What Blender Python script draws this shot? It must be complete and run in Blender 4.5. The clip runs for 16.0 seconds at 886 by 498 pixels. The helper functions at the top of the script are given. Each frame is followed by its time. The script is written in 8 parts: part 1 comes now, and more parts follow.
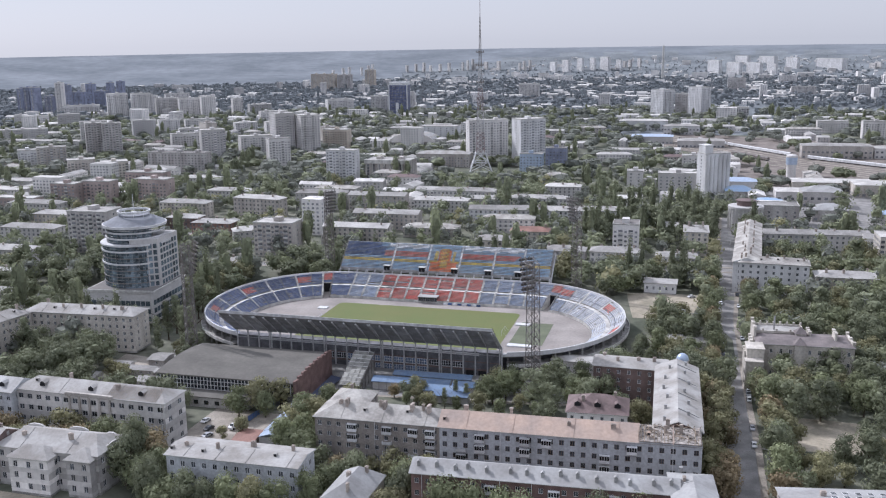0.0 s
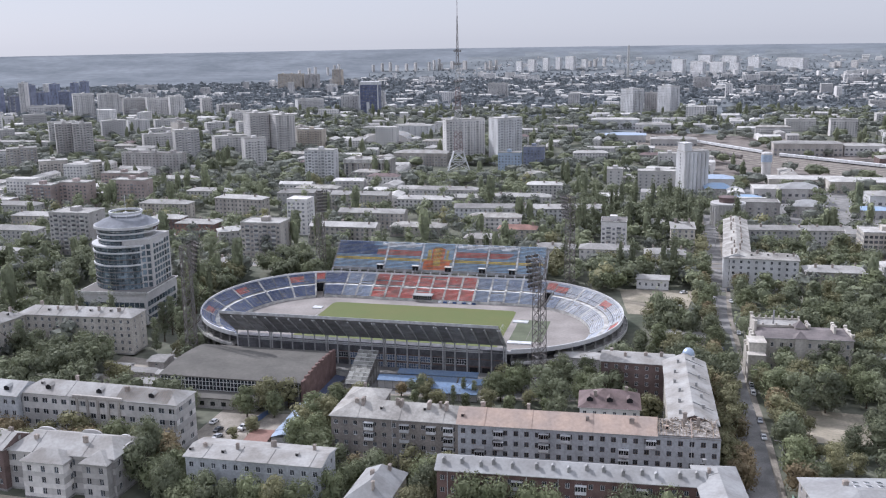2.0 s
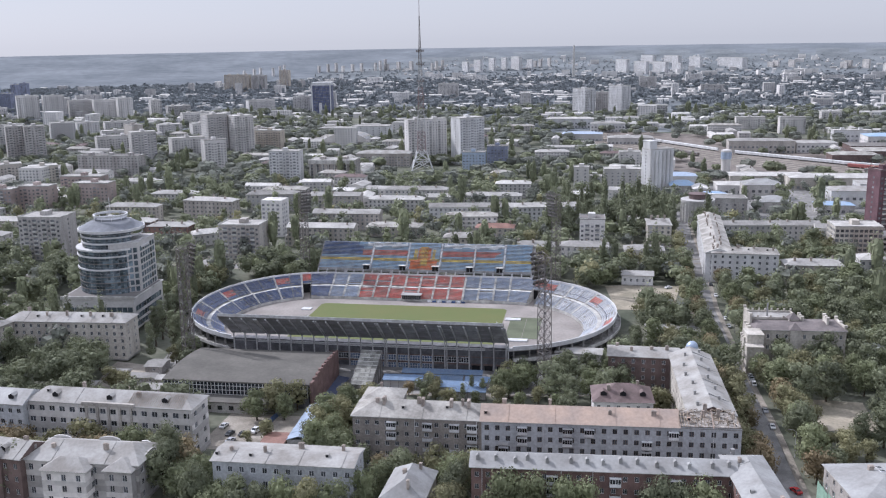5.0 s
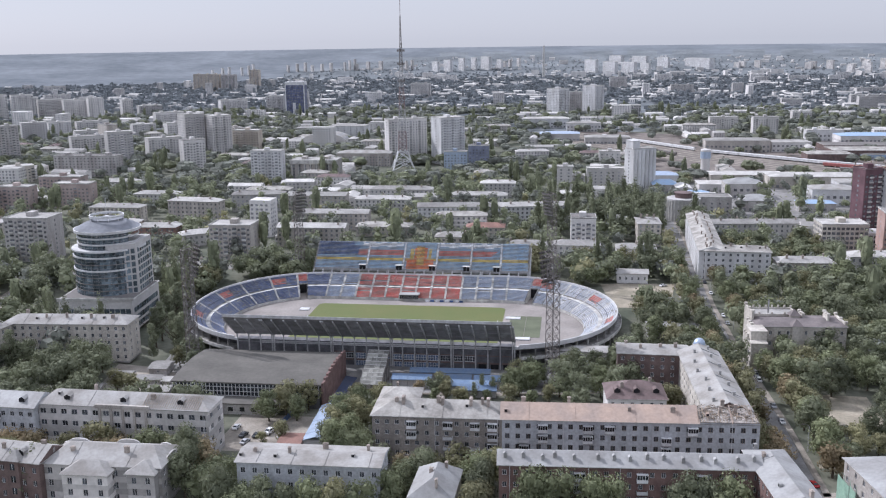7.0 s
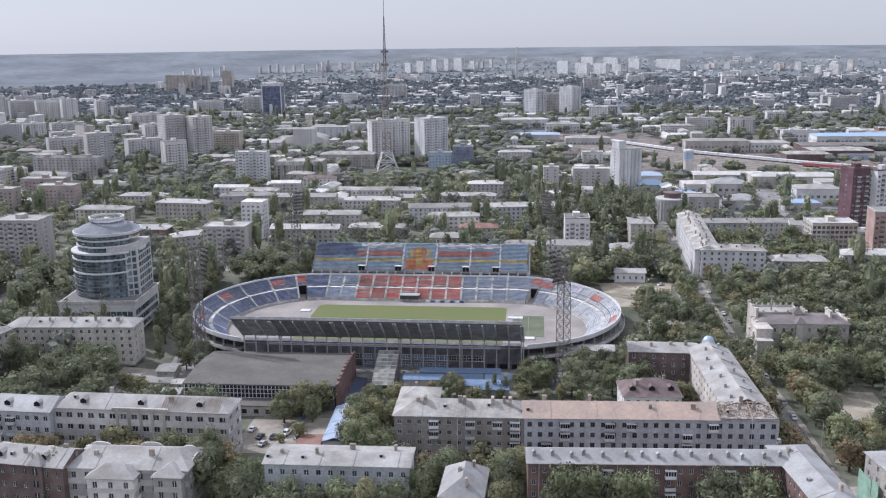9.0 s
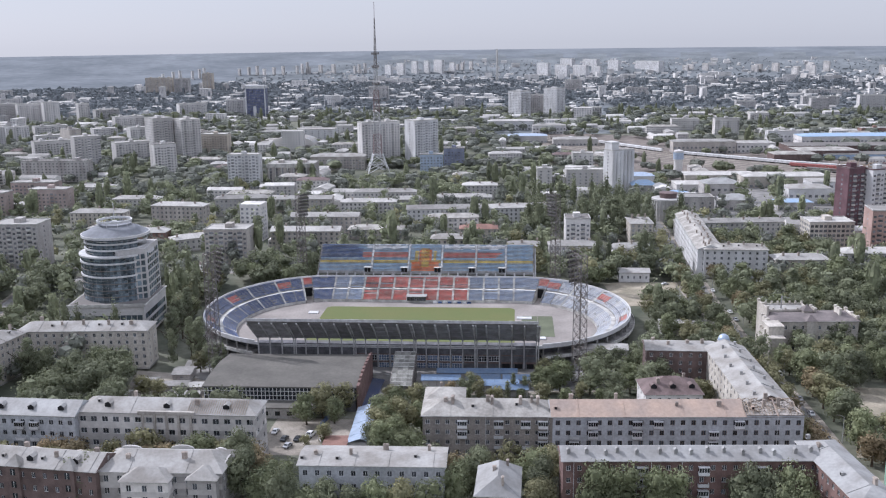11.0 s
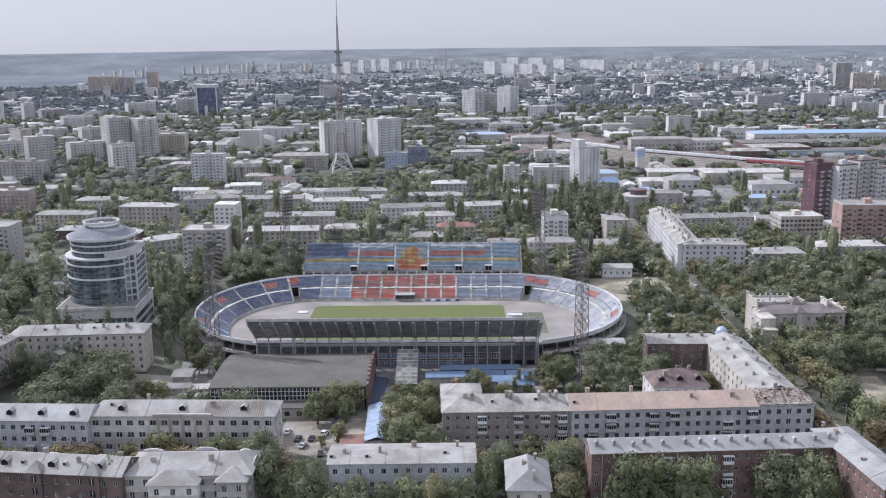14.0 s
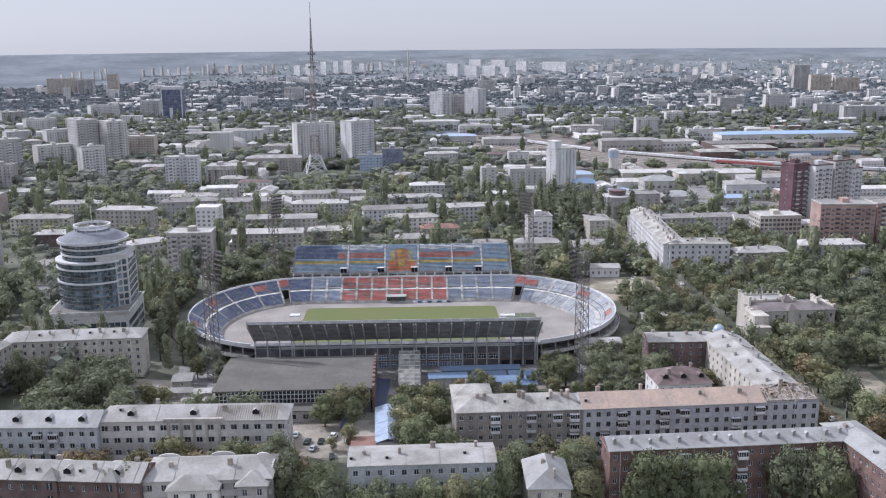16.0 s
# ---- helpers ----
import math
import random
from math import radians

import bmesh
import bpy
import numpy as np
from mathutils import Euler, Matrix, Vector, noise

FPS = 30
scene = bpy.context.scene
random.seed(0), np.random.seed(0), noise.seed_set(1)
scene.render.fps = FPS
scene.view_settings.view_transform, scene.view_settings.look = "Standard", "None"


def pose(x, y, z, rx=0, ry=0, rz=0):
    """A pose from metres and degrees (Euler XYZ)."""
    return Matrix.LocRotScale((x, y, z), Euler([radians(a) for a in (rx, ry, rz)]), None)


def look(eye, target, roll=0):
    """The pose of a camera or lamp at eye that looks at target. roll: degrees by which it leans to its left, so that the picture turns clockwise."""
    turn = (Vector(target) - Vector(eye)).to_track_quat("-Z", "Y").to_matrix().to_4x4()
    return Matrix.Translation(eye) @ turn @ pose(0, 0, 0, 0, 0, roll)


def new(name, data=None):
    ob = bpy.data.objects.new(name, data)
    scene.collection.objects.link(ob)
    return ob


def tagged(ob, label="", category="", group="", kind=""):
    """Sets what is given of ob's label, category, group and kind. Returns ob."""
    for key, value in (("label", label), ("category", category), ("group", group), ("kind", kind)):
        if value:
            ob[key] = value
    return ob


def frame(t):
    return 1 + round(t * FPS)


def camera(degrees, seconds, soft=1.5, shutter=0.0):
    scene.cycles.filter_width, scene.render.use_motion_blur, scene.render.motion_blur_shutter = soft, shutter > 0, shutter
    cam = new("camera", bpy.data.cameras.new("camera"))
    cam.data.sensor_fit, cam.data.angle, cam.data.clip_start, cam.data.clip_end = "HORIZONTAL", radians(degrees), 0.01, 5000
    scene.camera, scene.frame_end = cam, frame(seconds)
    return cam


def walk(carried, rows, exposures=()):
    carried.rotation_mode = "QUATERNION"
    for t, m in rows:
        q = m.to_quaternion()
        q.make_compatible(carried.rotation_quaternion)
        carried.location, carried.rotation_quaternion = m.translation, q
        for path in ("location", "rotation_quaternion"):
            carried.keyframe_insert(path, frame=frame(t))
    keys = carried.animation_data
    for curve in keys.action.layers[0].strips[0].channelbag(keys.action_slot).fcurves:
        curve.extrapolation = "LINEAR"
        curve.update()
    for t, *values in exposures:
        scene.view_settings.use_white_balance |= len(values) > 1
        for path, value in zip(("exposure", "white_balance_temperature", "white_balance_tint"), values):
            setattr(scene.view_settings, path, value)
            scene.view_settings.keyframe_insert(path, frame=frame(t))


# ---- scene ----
cam = camera(50.7, 16.0, 1.2)
PATH = [
    (0, (7.065, -0.525, 136.355), (7.021, 1.526, 135.902), -0.8),
    (0.5, (3.046, -0.492, 136.193), (3.020, 1.558, 135.740), -0.8),
    (1, (-1.086, -0.587, 136.065), (-1.092, 1.464, 135.612), -0.8),
    (1.5, (-5.096, -0.666, 135.930), (-5.082, 1.385, 135.476), -0.8),
    (2, (-9.252, -0.864, 135.835), (-9.215, 1.185, 135.381), -0.8),
    (2.5, (-13.289, -0.812, 135.766), (-13.230, 1.237, 135.311), -0.7),
    (3, (-17.344, -0.755, 135.697), (-17.261, 1.294, 135.241), -0.8),
    (3.5, (-21.429, -0.715, 135.708), (-21.323, 1.332, 135.254), -0.7),
    (4, (-25.479, -0.747, 135.648), (-25.351, 1.300, 135.194), -0.8),
    (6.5, (-45.531, 0.567, 135.592), (-45.313, 2.605, 135.136), -0.7),
    (7, (-49.806, 0.798, 135.638), (-49.567, 2.834, 135.182), -0.7),
    (7.5, (-53.819, 1.164, 135.570), (-53.562, 3.198, 135.114), -0.7),
    (8, (-57.883, 1.449, 135.497), (-57.608, 3.481, 135.043), -0.7),
    (8.5, (-61.847, 1.763, 135.554), (-61.555, 3.793, 135.099), -0.6),
    (9, (-65.960, 2.133, 135.602), (-65.654, 4.160, 135.148), -0.6),
    (11.5, (-85.495, 3.960, 135.599), (-85.122, 5.977, 135.149), -0.7),
    (12, (-89.431, 4.591, 135.621), (-89.038, 6.603, 135.170), -0.7),
    (12.5, (-93.435, 5.210, 135.583), (-93.021, 7.219, 135.132), -0.7),
    (13, (-97.470, 5.811, 135.511), (-97.033, 7.814, 135.058), -0.7),
    (13.5, (-101.245, 6.357, 135.562), (-100.786, 8.355, 135.110), -0.7),
    (14, (-105.146, 6.917, 135.615), (-104.666, 8.910, 135.161), -0.6),
    (14.5, (-109.330, 7.682, 135.603), (-108.827, 9.669, 135.151), -0.6),
    (15, (-113.487, 8.367, 135.690), (-112.962, 10.350, 135.238), -0.6),
    (15.5, (-117.347, 9.219, 135.678), (-116.801, 11.196, 135.226), -0.6),
    (16, (-121.377, 10.220, 135.708), (-120.810, 12.192, 135.257), -0.5),
]
walk(cam, [(t, look(eye, target, roll)) for t, eye, target, roll in PATH],
     [(0, 0.5, 5770, 17), (16, 0.5, 5770, 17)])

# ---- light ----
SUN_AZ, SUN_EL = 140.0, 41.0      # degrees counter-clockwise from +x, and above the horizon
world = bpy.data.worlds.new("sky")
scene.world = world
world.use_nodes = True
wn = world.node_tree.nodes
sky = wn.new("ShaderNodeTexSky")
sky.sky_type, sky.sun_disc = "NISHITA", False
sky.sun_elevation, sky.sun_rotation = radians(SUN_EL), radians(90 - SUN_AZ)
sky.air_density, sky.dust_density, sky.ozone_density, sky.altitude = 1.2, 0.7, 3.0, 100
tint = wn.new("ShaderNodeHueSaturation")
tint.inputs["Saturation"].default_value = 0.4
world.node_tree.links.new(sky.outputs[0], tint.inputs["Color"])
haze = wn.new("ShaderNodeMixRGB")          # a milky, even veil over the clear sky
haze.inputs["Fac"].default_value = 0.86
up, height, veil = wn.new("ShaderNodeTexCoord"), wn.new("ShaderNodeSeparateXYZ"), wn.new("ShaderNodeValToRGB")
world.node_tree.links.new(up.outputs["Generated"], height.inputs[0])
world.node_tree.links.new(height.outputs["Z"], veil.inputs["Fac"])
veil.color_ramp.elements[0].color, veil.color_ramp.elements[1].color = (2.5, 2.54, 2.6, 1), (5.2, 5.3, 5.5, 1)   # brighter overhead
world.node_tree.links.new(veil.outputs["Color"], haze.inputs["Color2"])
world.node_tree.links.new(tint.outputs[0], haze.inputs["Color1"])
world.node_tree.links.new(haze.outputs[0], wn["Background"].inputs["Color"])
wn["Background"].inputs["Strength"].default_value = 0.15
sun = new("sun", bpy.data.lights.new("sun", "SUN"))
sun.data.energy, sun.data.angle, sun.data.color = 2.8, radians(0.6), (1.0, 0.96, 0.9)
_s = Vector((math.cos(radians(SUN_AZ)) * math.cos(radians(SUN_EL)), math.sin(radians(SUN_AZ)) * math.cos(radians(SUN_EL)), math.sin(radians(SUN_EL))))
sun.matrix_world = look(_s * 400, (0, 0, 0))

# ---- materials ----
def material(name, color, rough=0.85, spread=0.25, scale=0.4, fine=6.0, metal=0.0, bump=0.0, second=None, each=0.0, isle=0.0, streak=0.0, spec=0.3):
    """A surface whose colour wanders at two scales; second: the colour of its stains; each, isle: how far things or pieces differ."""
    m = bpy.data.materials.new(name)
    m.use_nodes = True
    nt = m.node_tree
    n, l = nt.nodes, nt.links
    b = n["Principled BSDF"]
    b.inputs["Roughness"].default_value, b.inputs["Metallic"].default_value = rough, metal
    b.inputs["Specular IOR Level"].default_value = spec
    co = n.new("ShaderNodeNewGeometry")
    big, small = n.new("ShaderNodeTexNoise"), n.new("ShaderNodeTexNoise")
    big.inputs["Scale"].default_value, big.inputs["Detail"].default_value = scale, 5
    small.inputs["Scale"].default_value, small.inputs["Detail"].default_value = fine, 3
    vec = co.outputs["Position"]
    if streak:
        mp = n.new("ShaderNodeVectorMath")
        mp.operation = "MULTIPLY"
        mp.inputs[1].default_value = (1, 1, streak)
        l.new(vec, mp.inputs[0])
        vec = mp.outputs[0]
    l.new(vec, big.inputs["Vector"])
    l.new(co.outputs["Position"], small.inputs["Vector"])
    ramp = n.new("ShaderNodeValToRGB")
    e = ramp.color_ramp.elements
    e[0].position, e[1].position = 0.35, 0.68
    dark = second or tuple(c * (1 - spread) for c in color)
    e[0].color, e[1].color = (*dark, 1), (*[min(1, c * (1 + spread * 0.5)) for c in color], 1)
    l.new(big.outputs["Fac"], ramp.inputs["Fac"])
    mul = n.new("ShaderNodeMapRange")
    mul.inputs["From Min"].default_value, mul.inputs["From Max"].default_value = 0.3, 0.7
    mul.inputs["To Min"].default_value, mul.inputs["To Max"].default_value = 1 - spread * 0.5, 1 + spread * 0.4
    l.new(small.outputs["Fac"], mul.inputs["Value"])
    mix = n.new("ShaderNodeVectorMath")
    mix.operation = "SCALE"
    l.new(ramp.outputs["Color"], mix.inputs[0])
    l.new(mul.outputs["Result"], mix.inputs["Scale"])
    out = mix.outputs[0]
    for amount, node, socket in ((each, "ShaderNodeObjectInfo", "Random"), (isle, "ShaderNodeNewGeometry", "Random Per Island")):
        if amount:
            src = n.new(node)
            rr = n.new("ShaderNodeMapRange")
            rr.inputs["To Min"].default_value, rr.inputs["To Max"].default_value = 1 - amount, 1 + amount
            l.new(src.outputs[socket], rr.inputs["Value"])
            sc = n.new("ShaderNodeVectorMath")
            sc.operation = "SCALE"
            l.new(out, sc.inputs[0])
            l.new(rr.outputs["Result"], sc.inputs["Scale"])
            out = sc.outputs[0]
    l.new(out, b.inputs["Base Color"])
    if bump:
        bp = n.new("ShaderNodeBump")
        bp.inputs["Strength"].default_value, bp.inputs["Distance"].default_value = bump, 0.1
        l.new(small.outputs["Fac"], bp.inputs["Height"])
        l.new(bp.outputs["Normal"], b.inputs["Normal"])
    return m


def leaf_material(name, color, other, isle=0.2, each=0.22):
    m = material(name, color, 0.7, 0.35, 0.06, 0.5, second=other, isle=isle, each=each, spec=0.15)
    nt = m.node_tree
    b = nt.nodes["Principled BSDF"]
    src = b.inputs["Base Color"].links[0].from_socket
    tr = nt.nodes.new("ShaderNodeBsdfTranslucent")
    mx = nt.nodes.new("ShaderNodeMixShader")
    mx.inputs["Fac"].default_value = 0.3
    nt.links.new(src, tr.inputs["Color"])
    nt.links.new(b.outputs[0], mx.inputs[1])
    nt.links.new(tr.outputs[0], mx.inputs[2])
    nt.links.new(mx.outputs[0], nt.nodes["Material Output"].inputs["Surface"])
    return m


M = {}
def mat(key, *a, **k):
    M[key] = material(key, *a, **k)

mat("soil", (0.15, 0.15, 0.115), 0.95, 0.4, 0.03, 0.3, second=(0.075, 0.085, 0.06))
# the soil's distant copy, haze painted in as a blue-grey tint
mat("hazed_ground", (0.185, 0.2, 0.208), 0.95, 0.35, 0.008, 0.1, second=(0.135, 0.148, 0.155), spec=0.05)
# horizon land, its blue-grey being aerial haze painted as base colour
mat("hazed_country", (0.2, 0.216, 0.232), 1.0, 0.22, 0.004, 0.03, second=(0.155, 0.171, 0.186), spec=0.0)
mat("asphalt", (0.25, 0.243, 0.233), 0.9, 0.3, 0.15, 2.0, second=(0.175, 0.17, 0.163))
# colour of the painted shadow beside the sports hall
mat("court_shadow", (0.06, 0.075, 0.13), 0.9, 0.3, 0.2, 1.5, second=(0.09, 0.1, 0.14))
mat("pavement", (0.31, 0.28, 0.24), 0.9, 0.35, 0.12, 1.5, second=(0.2, 0.18, 0.15))
mat("sand", (0.34, 0.3, 0.235), 0.95, 0.3, 0.1, 1.0, second=(0.225, 0.205, 0.155))
mat("turf", (0.108, 0.132, 0.048), 0.9, 0.25, 0.05, 1.5, second=(0.14, 0.15, 0.058))
mat("turf_old", (0.13, 0.145, 0.095), 0.9, 0.2, 0.1, 1.5)
mat("cinder", (0.29, 0.265, 0.245), 0.9, 0.22, 0.06, 0.8, second=(0.225, 0.205, 0.19))
mat("concrete", (0.34, 0.33, 0.31), 0.9, 0.35, 0.3, 2.0, second=(0.2, 0.19, 0.18))
mat("concrete_pale", (0.55, 0.54, 0.51), 0.85, 0.3, 0.3, 2.0, second=(0.36, 0.35, 0.33))
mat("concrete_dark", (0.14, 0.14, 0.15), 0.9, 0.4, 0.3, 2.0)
mat("panel_metal", (0.3, 0.3, 0.31), 0.7, 0.25, 0.3, 2.0, second=(0.22, 0.22, 0.22), each=0.2)
mat("post_grey", (0.46, 0.46, 0.46), 0.8, 0.25, 0.5, 3.0, second=(0.34, 0.335, 0.33), each=0.1)
mat("roof_dome", (0.24, 0.25, 0.27), 0.85, 0.2, 0.1, 0.6, spec=0.1)
mat("steel_dark", (0.32, 0.32, 0.325), 0.6, 0.3, 0.3, 2.0, metal=0.2, second=(0.24, 0.235, 0.23), each=0.15)
mat("steel_grey", (0.2, 0.195, 0.19), 0.6, 0.3, 0.5, 3.0, metal=0.2, second=(0.15, 0.125, 0.11))
# faded benches, also lightened to paint in the sun on the right end
mat("bench_faded_sunlit", (0.5, 0.51, 0.53), 0.6, 0.35, 0.25, 1.5, second=(0.34, 0.38, 0.45), each=0.12)
mat("bench_sky", (0.2, 0.32, 0.46), 0.6, 0.35, 0.25, 1.5, second=(0.3, 0.39, 0.48), each=0.12)
mat("bench_blue", (0.23, 0.28, 0.38), 0.6, 0.35, 0.25, 1.5, second=(0.31, 0.35, 0.42), each=0.12)
# bench blue darkened to paint in the shade of the left end
mat("bench_shaded", (0.07, 0.1, 0.2), 0.6, 0.35, 0.25, 1.5, second=(0.13, 0.16, 0.25), each=0.15)
mat("bench_navy", (0.07, 0.12, 0.26), 0.6, 0.35, 0.25, 1.5, each=0.12)
mat("bench_red", (0.47, 0.11, 0.09), 0.6, 0.35, 0.25, 1.5, second=(0.42, 0.18, 0.15), each=0.12)
mat("bench_white", (0.7, 0.71, 0.73), 0.6, 0.25, 0.3, 1.5)
mat("bench_yellow", (0.6, 0.45, 0.1), 0.6, 0.25, 0.3, 1.5)
mat("bench_orange", (0.62, 0.17, 0.05), 0.6, 0.25, 0.3, 1.5)
mat("glass_dark", (0.03, 0.035, 0.042), 0.12, 0.6, 0.5, 1.0, each=0.6, isle=0.6, spec=0.5)
mat("glass_pane", (0.07, 0.077, 0.09), 0.18, 0.5, 0.5, 1.0, each=0.5, isle=0.3, spec=0.5)
# window glass for far houses, lightened by haze painted into it
mat("glass_hazed", (0.19, 0.195, 0.21), 0.3, 0.4, 0.2, 1.0, each=0.3, isle=0.5)
mat("glass_office", (0.15, 0.19, 0.22), 0.12, 0.5, 0.15, 0.5, metal=0.2, each=0.2, isle=0.5, spec=0.6)
mat("glass_blue", (0.14, 0.19, 0.28), 0.2, 0.5, 0.4, 1.0, isle=0.5)
mat("frame_white", (0.62, 0.62, 0.62), 0.6, 0.15, 0.5, 3.0, each=0.2)
mat("frame_brown", (0.2, 0.15, 0.11), 0.6, 0.2, 0.5, 3.0)
mat("wall_white", (0.6, 0.6, 0.6), 0.9, 0.2, 0.12, 1.2, second=(0.48, 0.475, 0.47), streak=0.4)
mat("wall_plaster", (0.45, 0.465, 0.485), 0.9, 0.38, 0.12, 1.2, second=(0.36, 0.37, 0.385), streak=0.25)
mat("wall_grey", (0.43, 0.415, 0.4), 0.9, 0.42, 0.15, 1.5, second=(0.33, 0.31, 0.295), streak=0.25)
mat("wall_cream", (0.5, 0.47, 0.42), 0.9, 0.38, 0.12, 1.2, second=(0.35, 0.32, 0.28), streak=0.25)
mat("wall_greybrick", (0.27, 0.245, 0.22), 0.9, 0.42, 0.15, 1.5, second=(0.2, 0.18, 0.165), streak=0.25)
mat("wall_sand", (0.44, 0.41, 0.375), 0.9, 0.38, 0.12, 1.2, second=(0.34, 0.315, 0.29), streak=0.25)
mat("wall_pale", (0.54, 0.525, 0.51), 0.9, 0.2, 0.05, 0.8, second=(0.44, 0.425, 0.41), streak=0.4, each=0.2)
mat("wall_city", (0.54, 0.52, 0.5), 0.9, 0.2, 0.05, 0.8, second=(0.4, 0.385, 0.37), each=0.25, isle=0.3)
mat("wall_brick", (0.27, 0.175, 0.15), 0.95, 0.3, 0.3, 4.0, second=(0.2, 0.125, 0.11))
mat("wall_redbrown", (0.2, 0.132, 0.116), 0.95, 0.35, 0.3, 4.0, second=(0.14, 0.092, 0.085))
mat("wall_darkbrick", (0.17, 0.125, 0.115), 0.95, 0.3, 0.3, 4.0)
mat("wall_slate", (0.24, 0.26, 0.34), 0.6, 0.25, 0.1, 0.8, each=0.2)
mat("wall_brown", (0.42, 0.35, 0.325), 0.9, 0.25, 0.12, 1.5, second=(0.34, 0.28, 0.26), each=0.2)
mat("wall_maroon", (0.15, 0.088, 0.1), 0.9, 0.25, 0.15, 2.0)
mat("wall_orange", (0.52, 0.47, 0.4), 0.9, 0.2, 0.06, 0.5, second=(0.43, 0.37, 0.31))
mat("wall_brickpale", (0.4, 0.285, 0.25), 0.9, 0.25, 0.1, 1.5, second=(0.32, 0.22, 0.19))
mat("ballast", (0.2, 0.175, 0.155), 0.95, 0.35, 0.1, 1.0, second=(0.15, 0.13, 0.115))
mat("wall_blue", (0.1, 0.12, 0.24), 0.3, 0.3, 0.1, 0.6)
mat("roof_metal", (0.345, 0.347, 0.342), 0.7, 0.2, 0.13, 1.0, metal=0.1, second=(0.265, 0.26, 0.252), bump=0.15, spec=0.2)
mat("roof_white", (0.362, 0.355, 0.34), 0.8, 0.2, 0.14, 1.1, second=(0.265, 0.25, 0.23), bump=0.1, spec=0.12)
mat("roof_slate", (0.4, 0.385, 0.355), 0.9, 0.28, 0.16, 1.2, second=(0.25, 0.235, 0.215), bump=0.2, spec=0.1)
mat("roof_city", (0.38, 0.37, 0.35), 0.9, 0.25, 0.1, 0.8, second=(0.29, 0.28, 0.265), each=0.3, isle=0.35, spec=0.05)
mat("roof_pink", (0.4, 0.305, 0.245), 0.9, 0.22, 0.12, 1.0, second=(0.33, 0.27, 0.235), bump=0.2, spec=0.1)
mat("roof_brown", (0.17, 0.125, 0.12), 0.7, 0.25, 0.2, 1.2, second=(0.12, 0.09, 0.085))
mat("roof_red", (0.27, 0.155, 0.125), 0.7, 0.25, 0.2, 1.2)
mat("roof_tar", (0.21, 0.198, 0.188), 0.95, 0.15, 0.06, 0.7, second=(0.165, 0.158, 0.15), spec=0.05)
mat("roof_mauve", (0.2, 0.175, 0.17), 0.8, 0.25, 0.2, 1.2, second=(0.15, 0.135, 0.132), spec=0.1)
mat("roof_felt", (0.15, 0.143, 0.13), 0.95, 0.18, 0.08, 0.8, second=(0.125, 0.12, 0.11), spec=0.03)
mat("stall_blue", (0.13, 0.19, 0.29), 0.75, 0.3, 0.3, 1.5, second=(0.18, 0.235, 0.315), each=0.15, spec=0.15)
mat("roof_blue", (0.24, 0.36, 0.52), 0.6, 0.25, 0.15, 1.2, second=(0.32, 0.4, 0.5))
mat("timber", (0.32, 0.26, 0.2), 0.9, 0.3, 0.5, 4.0, isle=0.4)
mat("rubble", (0.36, 0.33, 0.3), 0.95, 0.5, 0.8, 3.0, isle=0.4)
mat("brick_chimney", (0.38, 0.33, 0.29), 0.95, 0.3, 0.8, 4.0, each=0.2)
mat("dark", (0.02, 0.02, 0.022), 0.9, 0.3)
mat("net_green", (0.3, 0.46, 0.36), 0.9, 0.25, 0.3, 2.0)
mat("bark", (0.10, 0.08, 0.06), 0.95, 0.4, 1.0, 6.0)
# red tower paint, muted and paled by painted haze
mat("steel_red_hazed", (0.28, 0.215, 0.21), 0.7, 0.3, 0.3, 2.0)
mat("red_paint", (0.33, 0.12, 0.11), 0.6, 0.2)
mat("white_paint", (0.62, 0.62, 0.62), 0.6, 0.2)
mat("lamp_metal", (0.09, 0.085, 0.08), 0.6, 0.2, metal=0.2)
mat("tyre", (0.02, 0.02, 0.02), 0.9, 0.2)
for cname, ccol in (("car_white", (0.7, 0.7, 0.7)), ("car_dark", (0.04, 0.045, 0.05)), ("car_silver", (0.4, 0.41, 0.43)), ("car_red", (0.4, 0.03, 0.03))):
    mat(cname, ccol, 0.25, 0.05, spec=0.5)
M["leaf"] = leaf_material("leaf", (0.215, 0.235, 0.135), (0.165, 0.182, 0.108))
M["leaf_olive"] = leaf_material("leaf_olive", (0.255, 0.245, 0.14), (0.2, 0.196, 0.118))
M["leaf_rust"] = leaf_material("leaf_rust", (0.285, 0.225, 0.138), (0.225, 0.195, 0.12))
M["leaf_dark"] = leaf_material("leaf_dark", (0.215, 0.232, 0.147), (0.168, 0.183, 0.12))
# green leaf greyed and paled: light haze of the middle distance, painted
M["leaf_hazed_mid"] = leaf_material("leaf_hazed_mid", (0.22, 0.232, 0.195), (0.17, 0.18, 0.155), isle=0.2, each=0.0)
# distance haze painted into the leaf colour: paler and bluer
M["leaf_hazed_far"] = leaf_material("leaf_hazed_far", (0.235, 0.255, 0.268), (0.19, 0.208, 0.22), isle=0.2, each=0.0)


